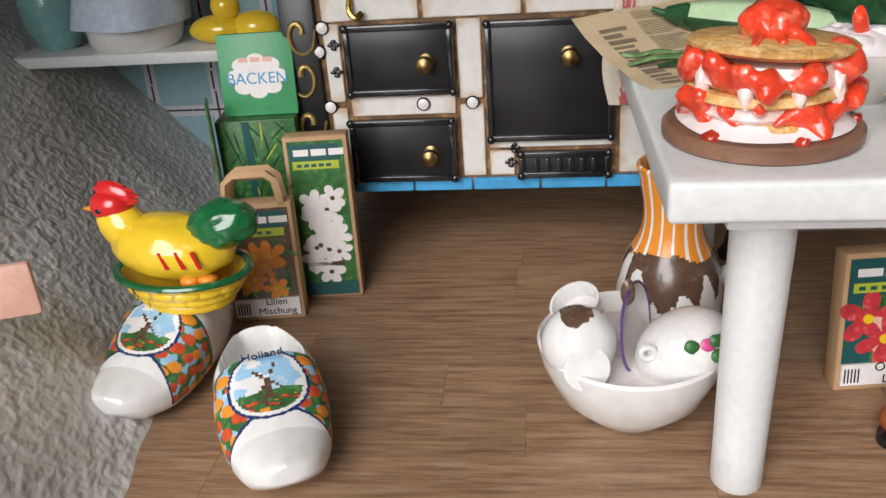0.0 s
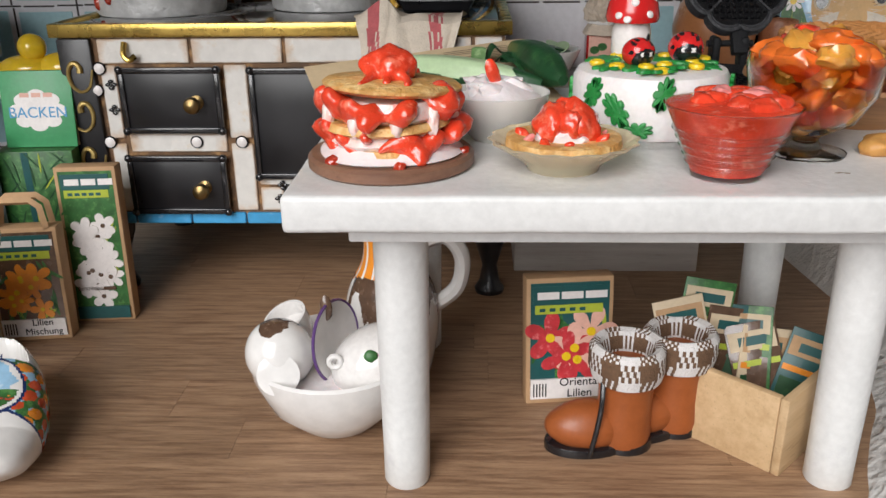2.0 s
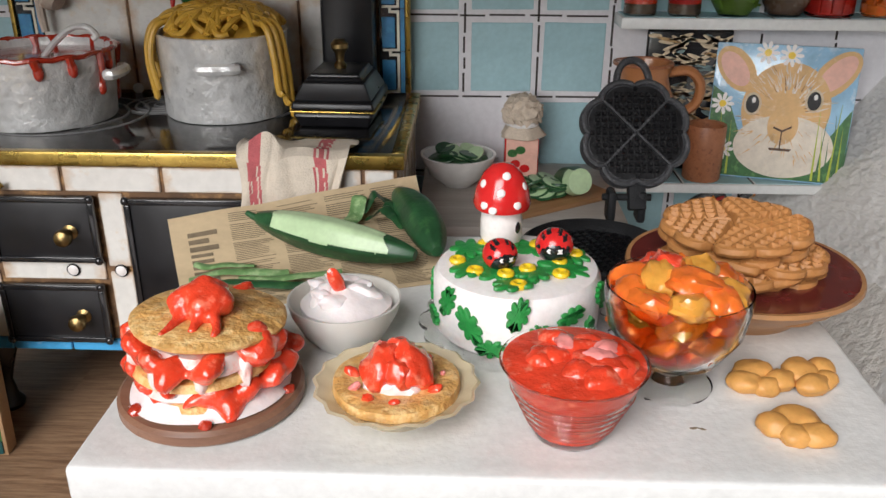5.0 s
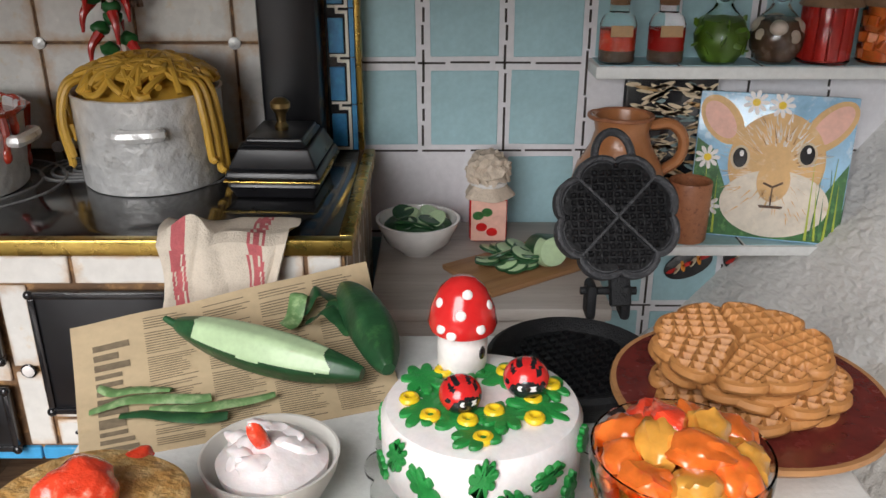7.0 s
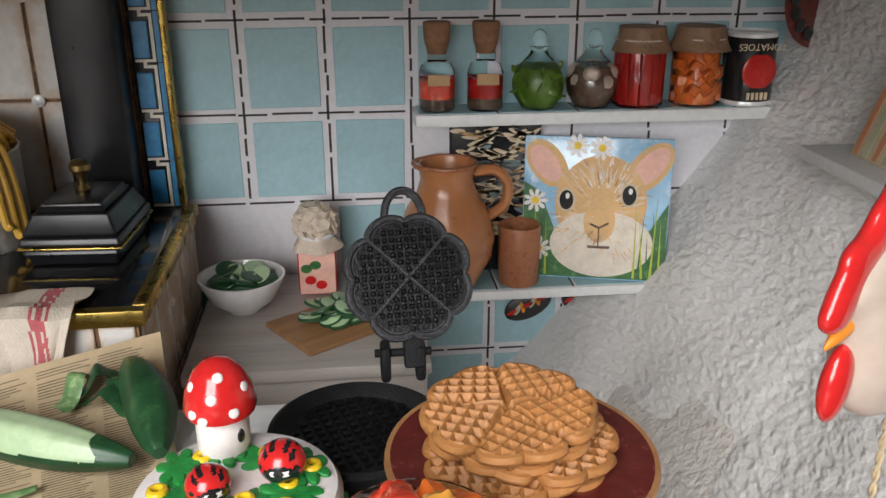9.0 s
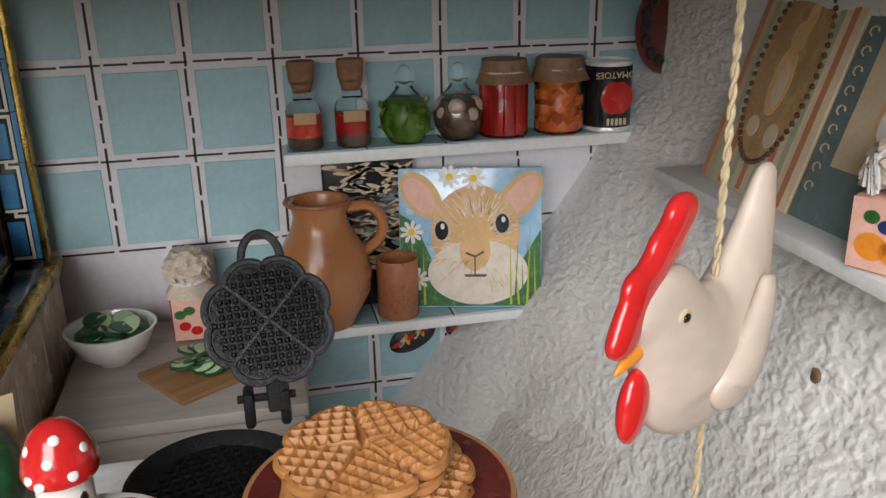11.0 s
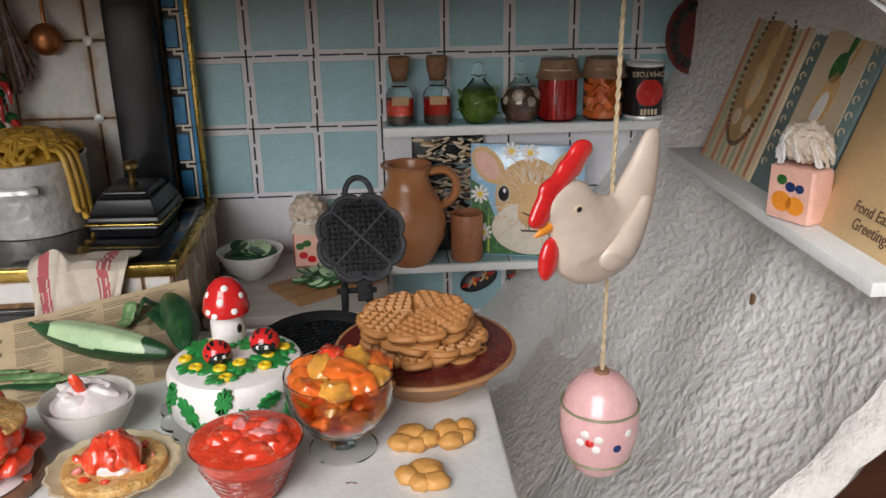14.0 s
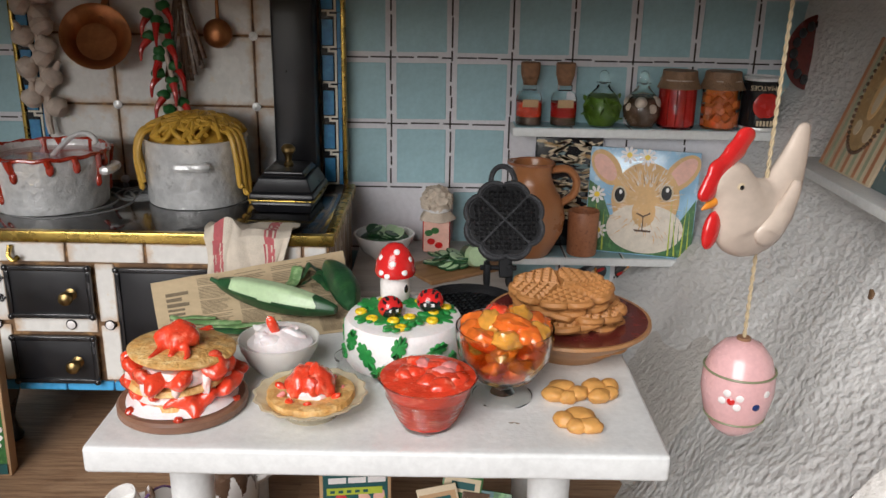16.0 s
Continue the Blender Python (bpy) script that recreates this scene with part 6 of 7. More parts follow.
    flat("painted_cheek", oval(.46, .62, 30, .14, 1.78, 0), TAN, 6)
    for x in (-.85, .95):
        flat("painted_patch", oval(.27, .36, 24, x, 2.4 + (.2 if x > 0 else 0), 0), CREAM_CARD, 6)
        flat("painted_dot", oval(.2, .29, 24, x, 2.4 + (.2 if x > 0 else 0), 0), BLACK_PAINT, 7)
        flat("painted_glint", oval(.06, .09, 12, x + .03, 2.52 + (.2 if x > 0 else 0), 0), WHITE_PAINT, 8)
    flat("painted_spot", [(-.14, 1.68), (.14, 1.56), (.42, 1.72), (.4, 1.78), (.14, 1.63), (-.12, 1.74)], BROWN_PRINT, 7)
    flat("painted_line", [(-.15, .97), (.45, .97), (.5, 1.05), (-.2, 1.05)], BROWN_PRINT, 8)
    flat("painted_line", [(.115, 1.02), (.155, 1.02), (.155, 1.6), (.115, 1.6)], BROWN_PRINT, 8)
    for fx, fz in ((-1.75, 2.35), (-.6, 4.0), (.1, 3.95), (-1.6, .9)):
        flat("painted_daisy", petals(.12, .36, 9, 54, fx, fz), WHITE_PAINT, 7)
        flat("painted_daisy", oval(.11, .11, 14, fx, fz), YELLOW_BEAD, 8)
    for k in range(14):
        x = (W - .1 - .12 * k) if k < 8 else (-W + .1 + .12 * (k - 8))
        flat("painted_blade", [(x, .1), (x + .07, .1), (x - .12 * (k % 3 - 1), 1.5 + .35 * (k % 4))], LIME if k % 2 else GREEN_PRINT, 6 + k % 2)
    g = random.Random(17)
    for k in range(190):
        a = g.uniform(0, 6.28)
        r = g.uniform(.45, 1.12)
        x, zz = .12 + 1.15 * r * math.cos(a), 2.1 + 1.4 * r * math.sin(a)
        d = a + g.uniform(-.2, .2)
        L = g.uniform(.2, .4)
        flat("painted_hair", [(x, zz), (x + .05, zz - .02), (x + L * math.cos(d), zz + L * math.sin(d))], FUR_PALE if k % 3 else TAN if zz < 1.7 else BROWN_FUR if k % 2 else WHITE_PAINT, 6)
    # dark patterned picture behind the jug
    dp = thing("patterned_tray", 7.2, 29.6, z, 0, "dark tray with yellow brushed pattern behind the jug", "tray")
    part("tray_body", box(-1.4, 1.3, 0, .2, 0, 4.6, .1, 3), BLACK_PAINT, dp)
    for k in range(120):
        x, zz = g.uniform(-1.2, 1.1), g.uniform(1.2, 4.4)
        part("brush_mark", prism(oval(g.uniform(.15, .42), g.uniform(.04, .08), 12, x, zz, g.uniform(-35, 35)), 0, .02, m=UP), CREAM_CARD if k % 3 else TEAL_CARD if k % 2 else PICTURE_BROWN, dp)
    for x, zz in ((8.35, 3.75), (10.2, 4.1)):
        ov = thing("wall_plaque", x, WALL_Y - .06, zz, 0, "small dark oval wall plaque with red pattern", "plaque")
        part("plaque", prism(oval(.8, .45, 30, 0, 0, 25), -.02, .06, .02, m=UP), BLACK_PAINT, ov)
        for k in range(7):
            part("pattern", prism(oval(.2, .07, 12, -.5 + .16 * k, -.22 + .08 * k, 25 + 40 * (k % 3)), .06, .075, m=UP), (RED_JAR, CREAM_CARD, ORANGE_PAINT)[k % 3], ov)
    pq = thing("wall_fan", 16.0, 28.9, 13.2, 0, "dark red patterned round wall plate", "plate")
    part("plate", lathe([(0, 0), (1.3, 0), (1.4, .1), (0, .15)], 44, m=T(0, 0, 0, 90, 0, 20)), PLATE_RED, pq)
    for k in range(16):
        a = k * .393
        part("pattern", blob(.2, .06, .2, sub=2, m=pose(0, 0, 0, 0, 0, 20) @ T(1.05 * math.cos(a), -.16, 1.05 * math.sin(a))), BLACK_PAINT, pq)


stove_things()
counter_things()
shelf_things()

# ---- on the floor ----
def pieces(*items):
    """One mesh from several shapes, each with its own material slot: (bmesh, slot)."""
    out = bmesh.new()
    for own, k in items:
        for f in own.faces:
            f.material_index = k
        merge(out, own)
    return out


TULIP_RED = stuff("tulip_red", (0.62, 0.09, 0.03), 0.2, var=0.4, scale=5, coat=0.4)


def clog(x, y, rz, label):
    n, m = 190, 150
    bm = bmesh.new()
    rows = []
    for i in range(n + 1):
        s = 1 - (1 - i / n) ** 1.7
        yy = 1.85 - 3.7 * s
        end = math.sin(math.pi * min(1, max(0, .03 + s * .968))) ** .32
        w = (.72 + .3 * math.sin(min(1, s / .8) * 1.9) * .9) * end
        h = lerp_table([(0, 1.55), (.1, 1.75), (.38, 1.85), (.5, 1.72), (.65, 1.35), (.8, 1.05), (.92, 1.0), (1, .95)], s)
        base = lerp_table([(0, .0), (.75, 0), (.9, .12), (1, .42)], s)
        row = []
        for k in range(m):
            a = 2 * math.pi * k / m
            c, sn = math.cos(a), math.sin(a)
            px = w * math.copysign(abs(c) ** .75, c)
            pz = (base + h) / 2 + (h - base) / 2 * end ** .5 * math.copysign(abs(sn) ** .8, sn)
            if s > .55 and sn > 0:
                pz += .08 * (1 - abs(px) / max(w, .1)) * min(1, (s - .55) * 6)
            if .07 < s < .45 and sn > .25 and abs(px) < w - .2:
                d = min(1, (s - .07) / .07) * min(1, (.45 - s) / .12) * min(1, (w - .2 - abs(px)) / .12)
                pz -= d * 1.1
            row.append(bm.verts.new((px, yy, pz)))
        rows.append(row)
    for a, b in zip(rows, rows[1:]):
        for k in range(m):
            bm.faces.new((a[k], a[(k + 1) % m], b[(k + 1) % m], b[k]))
    bm.faces.new(rows[0])
    bm.faces.new(rows[-1])
    for v in bm.verts:
        v.co *= 1.14

    def zone(c):
        c = c / 1.14
        s = (1.85 - c.y) / 3.7
        if s < .42 or c.z < .32:
            return 0
        e = math.hypot(c.x / .66, (s - .59) / .15)
        front = .715 + .09 * (abs(c.x) / .9) ** 2
        if e < .87:
            u, d = c.x + .02, s - .625
            if -.055 < d < .035 and abs(u - .02) < .075 + .6 * d:
                return 4
            ru, rd = (u - .02) * .8 + (d + .05) * 2.2, (d + .05) * 3.7 * .8 - (u - .02) * .6
            if min(abs(ru), abs(rd)) < .022 and math.hypot(u - .02, (d + .05) * 3.7) < .3:
                return 4
            edge = .012 + .02 * noise.noise(Vector((c.x * 6, 0, x)))
            if d < edge - .016:
                return 7 if noise.noise(Vector((c.x * 2.4, s * 22, 5))) > .12 else 1
            if d < edge + .016:
                return 3
            v = noise.noise(Vector((c.x * 4, s * 40, 2)))
            return 5 if v > .3 else 3 if v > -.1 else 4 if v > -.28 else 6
        if e < .97:
            return 0
        if e < 1.04:
            return 2
        if .445 < s < front:
            if s > front - .014 or s < .455:
                return 2
            q, w = s * 15, c.z * 3.6
            i, j = math.floor(q), math.floor(w)
            h = random.Random(i * 31 + j * 7 + (3 if c.x > 0 else 0))
            r = math.hypot((q - i - .5 - h.uniform(-.12, .12)) * .8, w - j - .5 - h.uniform(-.12, .12))
            if r < .36 and abs(c.x) > .45:
                return 6 if h.random() < .6 else 5
            return 3 if noise.noise(c * 5 + Vector((x, 0, 3))) > -.05 else 1
        return 0
    ob = part("clog_ornament", bm, [PORCELAIN, SKY_PAINT, NAVY, GREEN_PRINT, BROWN_PRINT, ORANGE_PAINT, TULIP_RED, PORCELAIN], None, label, zones=zone, category="clog", group="pair of clogs", at=cpose(x, y, FLOOR, 0, 0, rz))
    writing("clog_word", "Holland", .26, NAVY, ob, T(0, .1, 2.06, 12, 0, 0), .01)
    return ob


def hen_dish():
    bowl = lathe([(0, 0), (.6, 0), (.72, .08), (1.05, .55), (1.28, 1.05), (1.33, 1.15), (1.2, 1.16), (.95, .6), (.5, .25), (0, .22)], 48)
    for v in bowl.verts:
        v.co.y *= .78
    rim = tube([(1.3 * math.cos(a * math.pi / 24), 1.01 * math.sin(a * math.pi / 24), 1.14) for a in range(48)], .09, 8, closed=True)
    body = blob(1.22, .88, .86, .05, 3, 2, 4, m=T(-.1, 0, 1.78, 0, 8, 0))
    neck = blob(.5, .45, .85, 0, 1, 1, 3, m=T(-1.0, 0, 2.2, 0, -22, 0))
    head = blob(.42, .36, .45, .05, 2, 1, 3, m=T(-1.22, 0, 2.85))
    comb = blob(.46, .15, .3, .25, 3, 4, 3, m=T(-1.08, 0, 3.18, 0, 25, 0))
    wattle = blob(.16, .14, .45, 0, 1, 1, 2, m=T(-1.32, 0, 2.25))
    beak = lathe([(0, 0), (.13, 0), (.02, .28), (0, .3)], 12, m=T(-1.58, 0, 2.75, 0, -95, 0))
    tail = blob(.75, .5, .6, .12, 3, 5, 4, m=T(1.0, 0, 2.45, 0, -35, 0))
    eye = blob(.07, .03, .07, sub=2, m=T(-1.3, -.34, 2.85))
    bars = [(tube([(.2 + .3 * k, -.86 + .05 * k, 1.62), (.05 + .3 * k, -.8 + .05 * k, 2.05)], .04, 6), 2) for k in range(3)]
    eggs = [(blob(.2, .2, .16, sub=2, m=T(.4 + .3 * k, -.5 + .1 * k, 1.1)), 4) for k in range(2)]
    weave = []
    for r in range(3):
        for k in range(16):
            a = (k + .5 * (r % 2)) * 2 * math.pi / 16
            R = .9 + .14 * r
            weave.append((blob(.22, .035, .13, sub=2, m=T(R * 1.0 * math.cos(a), R * .785 * math.sin(a), .3 + .27 * r, 0, 0, math.degrees(a) + 90)), 0))
    part("hen_dish", pieces((bowl, 0), (rim, 1), (body, 0), (neck, 0), (head, 2), (comb, 2), (wattle, 2), (beak, 4), (tail, 1), (eye, 3), *bars, *eggs, *weave),
         [YELLOW_GLAZE, GREEN_GLAZE, RED_PAINT, BLACK_PAINT, ORANGE_PAINT], None, "glazed yellow hen figure on a basket dish", category="figurine", at=cpose(-15.15, 17.0, 1.72 + FLOOR, 0, 0, -8) @ Matrix.Diagonal((1.18, 1.05, .84, 1)))


def packet(x, y, rz, w, h, d, label, body, picture, petal, words, lean=0, bag=False, word_size=.3):
    th = thing("seed_packet", x, y, FLOOR, rz, label, "seed packet", rx=lean)
    part("packet_body", box(-w / 2, w / 2, 0, d, 0, h, .04), body, th)
    x0, x1 = -w / 2 + .1, w / 2 - .1

    def flat(name, a, b, c, e, mat, lift=1, lab=""):
        part(name, box(a, b, -.008 * lift, 0, c, e), mat, th, lab, smooth=False)
    flat("picture", x0, x1, .12, h - .12, picture, 1, "printed flower picture")
    flat("header", x0 + .05, x1 - .1, h - .62, h - .2, TEAL_DARK, 3)
    for k in range(3):
        flat("header_bar", x0 + .15 + k * .48 * w / 1.75, x0 + .52 * w / 1.75 + .05 + k * .48 * w / 1.75, h - .5, h - .33, WHITE_PAINT, 4)
    flat("lime_strip", x0 + .1, x1 - .15, h - .85, h - .64, LIME, 3)
    for k in range(5):
        flat("strip_bar", x0 + .2 + k * .2 * w / 1.75, x0 + .33 + k * .2 * w / 1.75, h - .79, h - .71, TEAL_DARK, 4)
    g = random.Random(int(x * 10))
    for k in range(17 if petal is WHITE_PAINT else 9 if petal is not SOIL_RED else 5):
        fx, fz = g.uniform(x0 + .36, x1 - .36), g.uniform(.75, h - 1.25)
        R = g.uniform(.33, .42) if petal is WHITE_PAINT else g.uniform(.32, .46) if petal is not SOIL_RED else .62
        part("flower", prism(petals(R * (.42 if petal is WHITE_PAINT else .25), R, 5 if k % 2 else 6, 48, fx, fz, g.uniform(0, 2)), 0, .016 + .003 * k, m=UP), petal if k % 3 or petal is not SOIL_RED else PALE_PINK, th, smooth=False)
        part("flower_heart", prism(oval(R * .17, R * .17, 12, fx, fz), 0, .05, m=UP), BROWN_PRINT if petal is WHITE_PAINT else YELLOW_BEAD, th, smooth=False)
    for k in range(16):
        fx, fz = g.uniform(x0 + .1, x1 - .1), g.uniform(.6, h - 1.0)
        part("leaf_print", prism(oval(.05, .3, 12, fx, fz, g.uniform(-60, 60)), 0, .012, m=UP), LIME if k % 4 == 0 else GREEN_PRINT, th, smooth=False)
    if words:
        flat("name_strip", x0, x1, .14, .62, WHITE_PAINT, 8)
        for k in range(5):
            flat("code_bar", x0 + .06 + k * .07, x0 + .09 + k * .07, .2, .52, BLACK_PAINT, 9)
        writing("packet_word", words, word_size, BLACK_PAINT, th, T(.24, -.08, .4, 90, 0, 0))
    else:
        flat("foot_strip", x0, x1, .1, .45, TEAL_DARK, 8)
        flat("name_bar", x0 + .1, x1 - .3, .95, 1.05, BROWN_PRINT, 8)
    if bag:
        for yy in (.03, d - .03):
            hd = [(-w / 2 + .25, yy, h - .02), (-w / 2 + .33, yy, h + .55), (-w / 2 + .55, yy, h + .72), (w / 2 - .55, yy, h + .72), (w / 2 - .33, yy, h + .55), (w / 2 - .25, yy, h - .02)]
            part("bag_handle", tube(hd, .11, 4), KRAFT, th)
    return th


def cookbooks():
    th = thing("cookbook", -14.5, 21.9, 4.65 + FLOOR, 4, "green baking book with white cloud title", "book", rx=-8)
    part("cover", box(-.98, .98, 0, .1, 0, 2.1, .02), stuff("mint_cover", (0.06, 0.32, 0.13), .4, var=.12, scale=2), th)
    part("pages", box(-.92, .96, .11, .34, .03, 2.05), CREAM_CARD, th, smooth=False)
    part("back_cover", box(-.98, .98, .35, .42, 0, 2.1, .02), GREEN_PRINT, th)
    part("cloud", prism([(px * 1.15, py * .85) for px, py in petals(.55, .68, 8, 64, 0, 1.2)], 0, .012, m=UP), WHITE_PAINT, th, smooth=False)
    writing("title", "BACKEN", .42, BRIGHT_BLUE, th, T(0, -.02, .95, 90, 0, 0))
    for k in range(3):
        part("title_bar", box(-.45 + k * .32, -.2 + k * .32, -.02, 0, 1.38, 1.5), PALE_PINK, th, smooth=False)
    bx = thing("herb_box", -14.6, 21.5, FLOOR, 6, "standing green box printed with fir twigs", "box")
    part("box_body", box(-1.05, 1.05, 0, 1.2, 0, 4.63, .03), GREEN_PRINT, bx)
    part("fold", box(-.35, -.15, -.012, 0, .1, 4.6), TEAL_DARK, bx, smooth=False)
    for k in range(60):
        px, pz = rnd.uniform(-.95, .95), rnd.uniform(.3, 4.5)
        part("needle_print", prism(oval(.025, .3, 8, px, pz, rnd.uniform(-50, 50)), 0, .014, m=UP), LIME if k % 5 == 0 else CUKE, bx, smooth=False)
    side = thing("recipe_leaflet", -15.75, 21.3, FLOOR, -70, "narrow upright leaflet with red and green print", "leaflet")
    part("leaflet", box(-.5, .5, 0, .06, 0, 5.2, .01), GREEN_PRINT, side)
    part("red_print", box(-.4, .4, -.012, 0, 3.6, 4.8), RED_JAR, side, smooth=False)


def boots():
    for k, (x, y, rz) in enumerate(((.55, 14.75, 8), (1.75, 15.35, 14))):
        bt = thing("boot", x, y, FLOOR, rz, "orange leather boot with brown checked wool cuff", "boot", "pair of boots")
        bt.matrix_world = bt.matrix_world @ Matrix.Scale(.95, 4)
        foot = blob(.98, .58, .55, .05, 1, k, 4, m=T(-.55, 0, .55))
        for v in foot.verts:
            v.co.z = max(v.co.z, .16)
        shaft = lathe([(0, .15), (.58, .15), (.64, .4), (.6, .9), (.6, 1.4), (.66, 2.0), (.6, 2.05), (0, 2.0)], 32, wob=.04, seed=k, m=T(.25, 0, 0))
        part("boot_upper", merge(foot, shaft), BOOT_ORANGE, bt)
        sole = prism(oval(.98, .58, 32, -.55, 0), 0, .2, .04)
        prism(oval(.62, .58, 28, .3, 0), 0, .22, .04, bm=sole)
        part("sole", sole, BLACK_PAINT, bt)
        cuff = lathe([(.64, 1.72), (.78, 1.75), (.84, 2.0), (.82, 2.4), (.72, 2.55), (.6, 2.5), (.52, 2.2), (.5, 1.9)], 72, wob=.05, seed=k + 3, m=T(.25, 0, 0))
        bmesh.ops.subdivide_edges(cuff, edges=cuff.edges[:], cuts=2, use_grid_fill=True)

        def plaid(c):
            a = math.atan2(c.y, c.x - .25)
            u, v = (a * 6 / math.pi) % 2, (c.z * 3.4) % 2
            if u < 1 and v < 1:
                return 1
            if u >= 1 and v >= 1:
                return 0
            return 0 if ((a * 36 / math.pi + c.z * 20) % 2) < 1.1 else 1
        part("cuff", cuff, [WOOL_BROWN, WOOL_WHITE], bt, "brown and white checked wool cuff", zones=plaid)
        if k == 0:
            part("strap", tube(smooth_line([(-.35, -.25, 2.1), (-.42, -.5, 1.4), (-.5, -.58, .9), (-.62, -.62, .3), (-.66, -.6, .1)], 6), .06, 8), BLACK_PAINT, bt)


def seed_box():
    bx = thing("wooden_box", 3.72, 13.6, FLOOR, 46, "open box of pale bare wood", "box")
    L, W, H, t = 3.0, 2.55, 1.75, .18
    # local: corner at the origin, long side to +y, short side to +x
    for b in ((0, W, 0, t), (0, W, L - t, L), (0, t, t + .01, L - t - .01), (W - t, W, t + .01, L - t - .01)):
        part("side_board", box(b[0], b[1], b[2], b[3], 0, H, .03), WOOD_PALE, bx)
    part("bottom", box(t + .01, W - t - .01, t + .01, L - t - .01, 0, .15), WOOD_PALE, bx, smooth=False)
    g = random.Random(5)
    inv = pose(3.72, 13.6, 0, 0, 0, 46)
    for k in range(8):
        p = inv @ Vector((.6 + .13 * k, 2.5 - .27 * k, 0))
        s = thing("seed_sachet", p.x, p.y, .18 + FLOOR, g.uniform(-25, 10), "small printed seed sachet standing in the box", "seed packet", "sachets in the box", rx=g.uniform(-22, -8), ry=g.uniform(-14, 14))
        h = 2.85 - .12 * k + g.uniform(-.2, .2)
        part("sachet", box(-.55, .55, 0, .05, 0, h, .01), (GREEN_PRINT, CREAM_CARD, BROWN_PRINT, TEAL_DARK)[k % 4], s)
        part("band", box(-.5, .5, -.014, 0, h - .6, h - .18), (CREAM_CARD, KRAFT)[k % 2], s, smooth=False)
        part("name_bar", box(-.3, .35, -.022, -.014, h - .5, h - .3), TEAL_DARK, s, smooth=False)
        part("stripe", box(-.5, .5, -.014, 0, h - .95, h - .82), (LIME, ORANGE_PAINT)[k % 2], s, smooth=False)
        part("seed_print", box(-.48, .48, -.012, 0, .2, h - 1.1), (BROWN_PRINT, CUKE)[k % 2], s, smooth=False)


def crockery():
    ORANGE_STAIN = stuff("stained_porcelain", (0.78, 0.76, 0.74), 0.14, var=0.05, scale=.8, second=(0.6, 0.2, 0.05), amount=0.66, coat=.5)
    cx, cy = -5.45, 15.6
    bw = thing("washing_bowl", cx, cy, FLOOR, 0, "white porcelain bowl full of dirty crockery", "bowl")
    part("bowl", lathe([(0, 0), (.85, 0), (.95, .08), (1.5, .65), (1.8, 1.35), (1.86, 1.72), (1.8, 1.78), (1.7, 1.68), (1.4, .8), (.8, .3), (0, .28)], 56), PORCELAIN, bw)
    wt = thing("dish_water", cx, cy, 1.2 + FLOOR, 0, "cloudy white dish water in the bowl", "water")
    part("water", lathe([(0, 0), (1.52, 0), (1.62, .18), (1.5, .22), (0, .22)], 44, wob=.02), CREAM, wt)
    e = thing("round_cup", cx - 1.05, cy - .65, 1.35 + FLOOR, 0, "upturned white cup with brown stain", "cup", "dirty crockery")
    part("cup", blob(.72, .7, .78, .03, 1, 1, 6, m=T(0, 0, .65, 20, -10, 0)), [PORCELAIN, BROWN_PRINT], e, zones=lambda c: 1 if c.z > 1.27 + .3 * noise.noise(c * 2.2) + .06 * noise.noise(c * 9) and c.y < .2 else 0)
    part("cup_foot", lathe([(.3, 0), (.42, 0), (.44, .12), (.34, .14)], 28, m=T(.1, -.62, .5, 75, 0, 10)), PORCELAIN, e)
    c2 = thing("small_cup", cx - .85, cy + .45, 1.55 + FLOOR, 0, "small stained white cup in the bowl", "cup", "dirty crockery")
    part("cup", lathe([(0, 0), (.3, 0), (.4, .1), (.5, .5), (.52, .75), (.47, .75), (.42, .4), (0, .2)], 32, m=T(0, 0, .2, 18, -22, 0)), ORANGE_STAIN, c2)
    part("cup_handle", tube(smooth_line([(.1, -.55, .75), (.25, -.85, .7), (.25, -.85, .4), (.12, -.5, .3)], 5), .07, 7), PORCELAIN, c2)
    pl = thing("small_plate", cx - .1, cy - .05, 1.35 + FLOOR, 0, "white plate with violet rim standing in the bowl", "plate", "dirty crockery")
    part("plate", lathe([(0, 0), (.5, .02), (.85, .14), (.9, .2), (.84, .2), (.45, .08), (0, .07)], 40, m=T(0, 0, .65, 82, 0, 68)), PORCELAIN, pl)
    part("plate_rim", tube([T(0, 0, .65, 82, 0, 68) @ Vector((.89 * math.cos(a * math.pi / 18), .89 * math.sin(a * math.pi / 18), .19)) for a in range(36)], .035, 6, closed=True), stuff("violet_rim", (0.12, 0.06, 0.2), .2), pl)
    part("food_stain", blob(.14, .1, .3, .2, 2, 2, 2, m=T(0, -.08, 1.45)), BROWN_PRINT, pl)
    tp = thing("teapot", cx + .95, cy - .55, 1.3 + FLOOR, 0, "tipped white teapot painted with pink roses", "teapot", "dirty crockery")
    part("body", blob(.98, .8, .75, .03, 1, 3, 4, m=T(0, 0, .5, 0, -28, 12)), [ORANGE_STAIN, ORANGE_STAIN], tp, zones=lambda c: 1 if noise.noise(c * 1.6 + Vector((4, 1, 0))) > .42 else 0)
    part("lug", tube([(-.75 + .13 * math.cos(a * .7), -.55, .75 + .13 * math.sin(a * .7)) for a in range(9)], .06, 7, closed=True), PORCELAIN, tp)
    rose = stuff("rose_print", (0.6, 0.08, 0.25), .2, var=.4, scale=4)
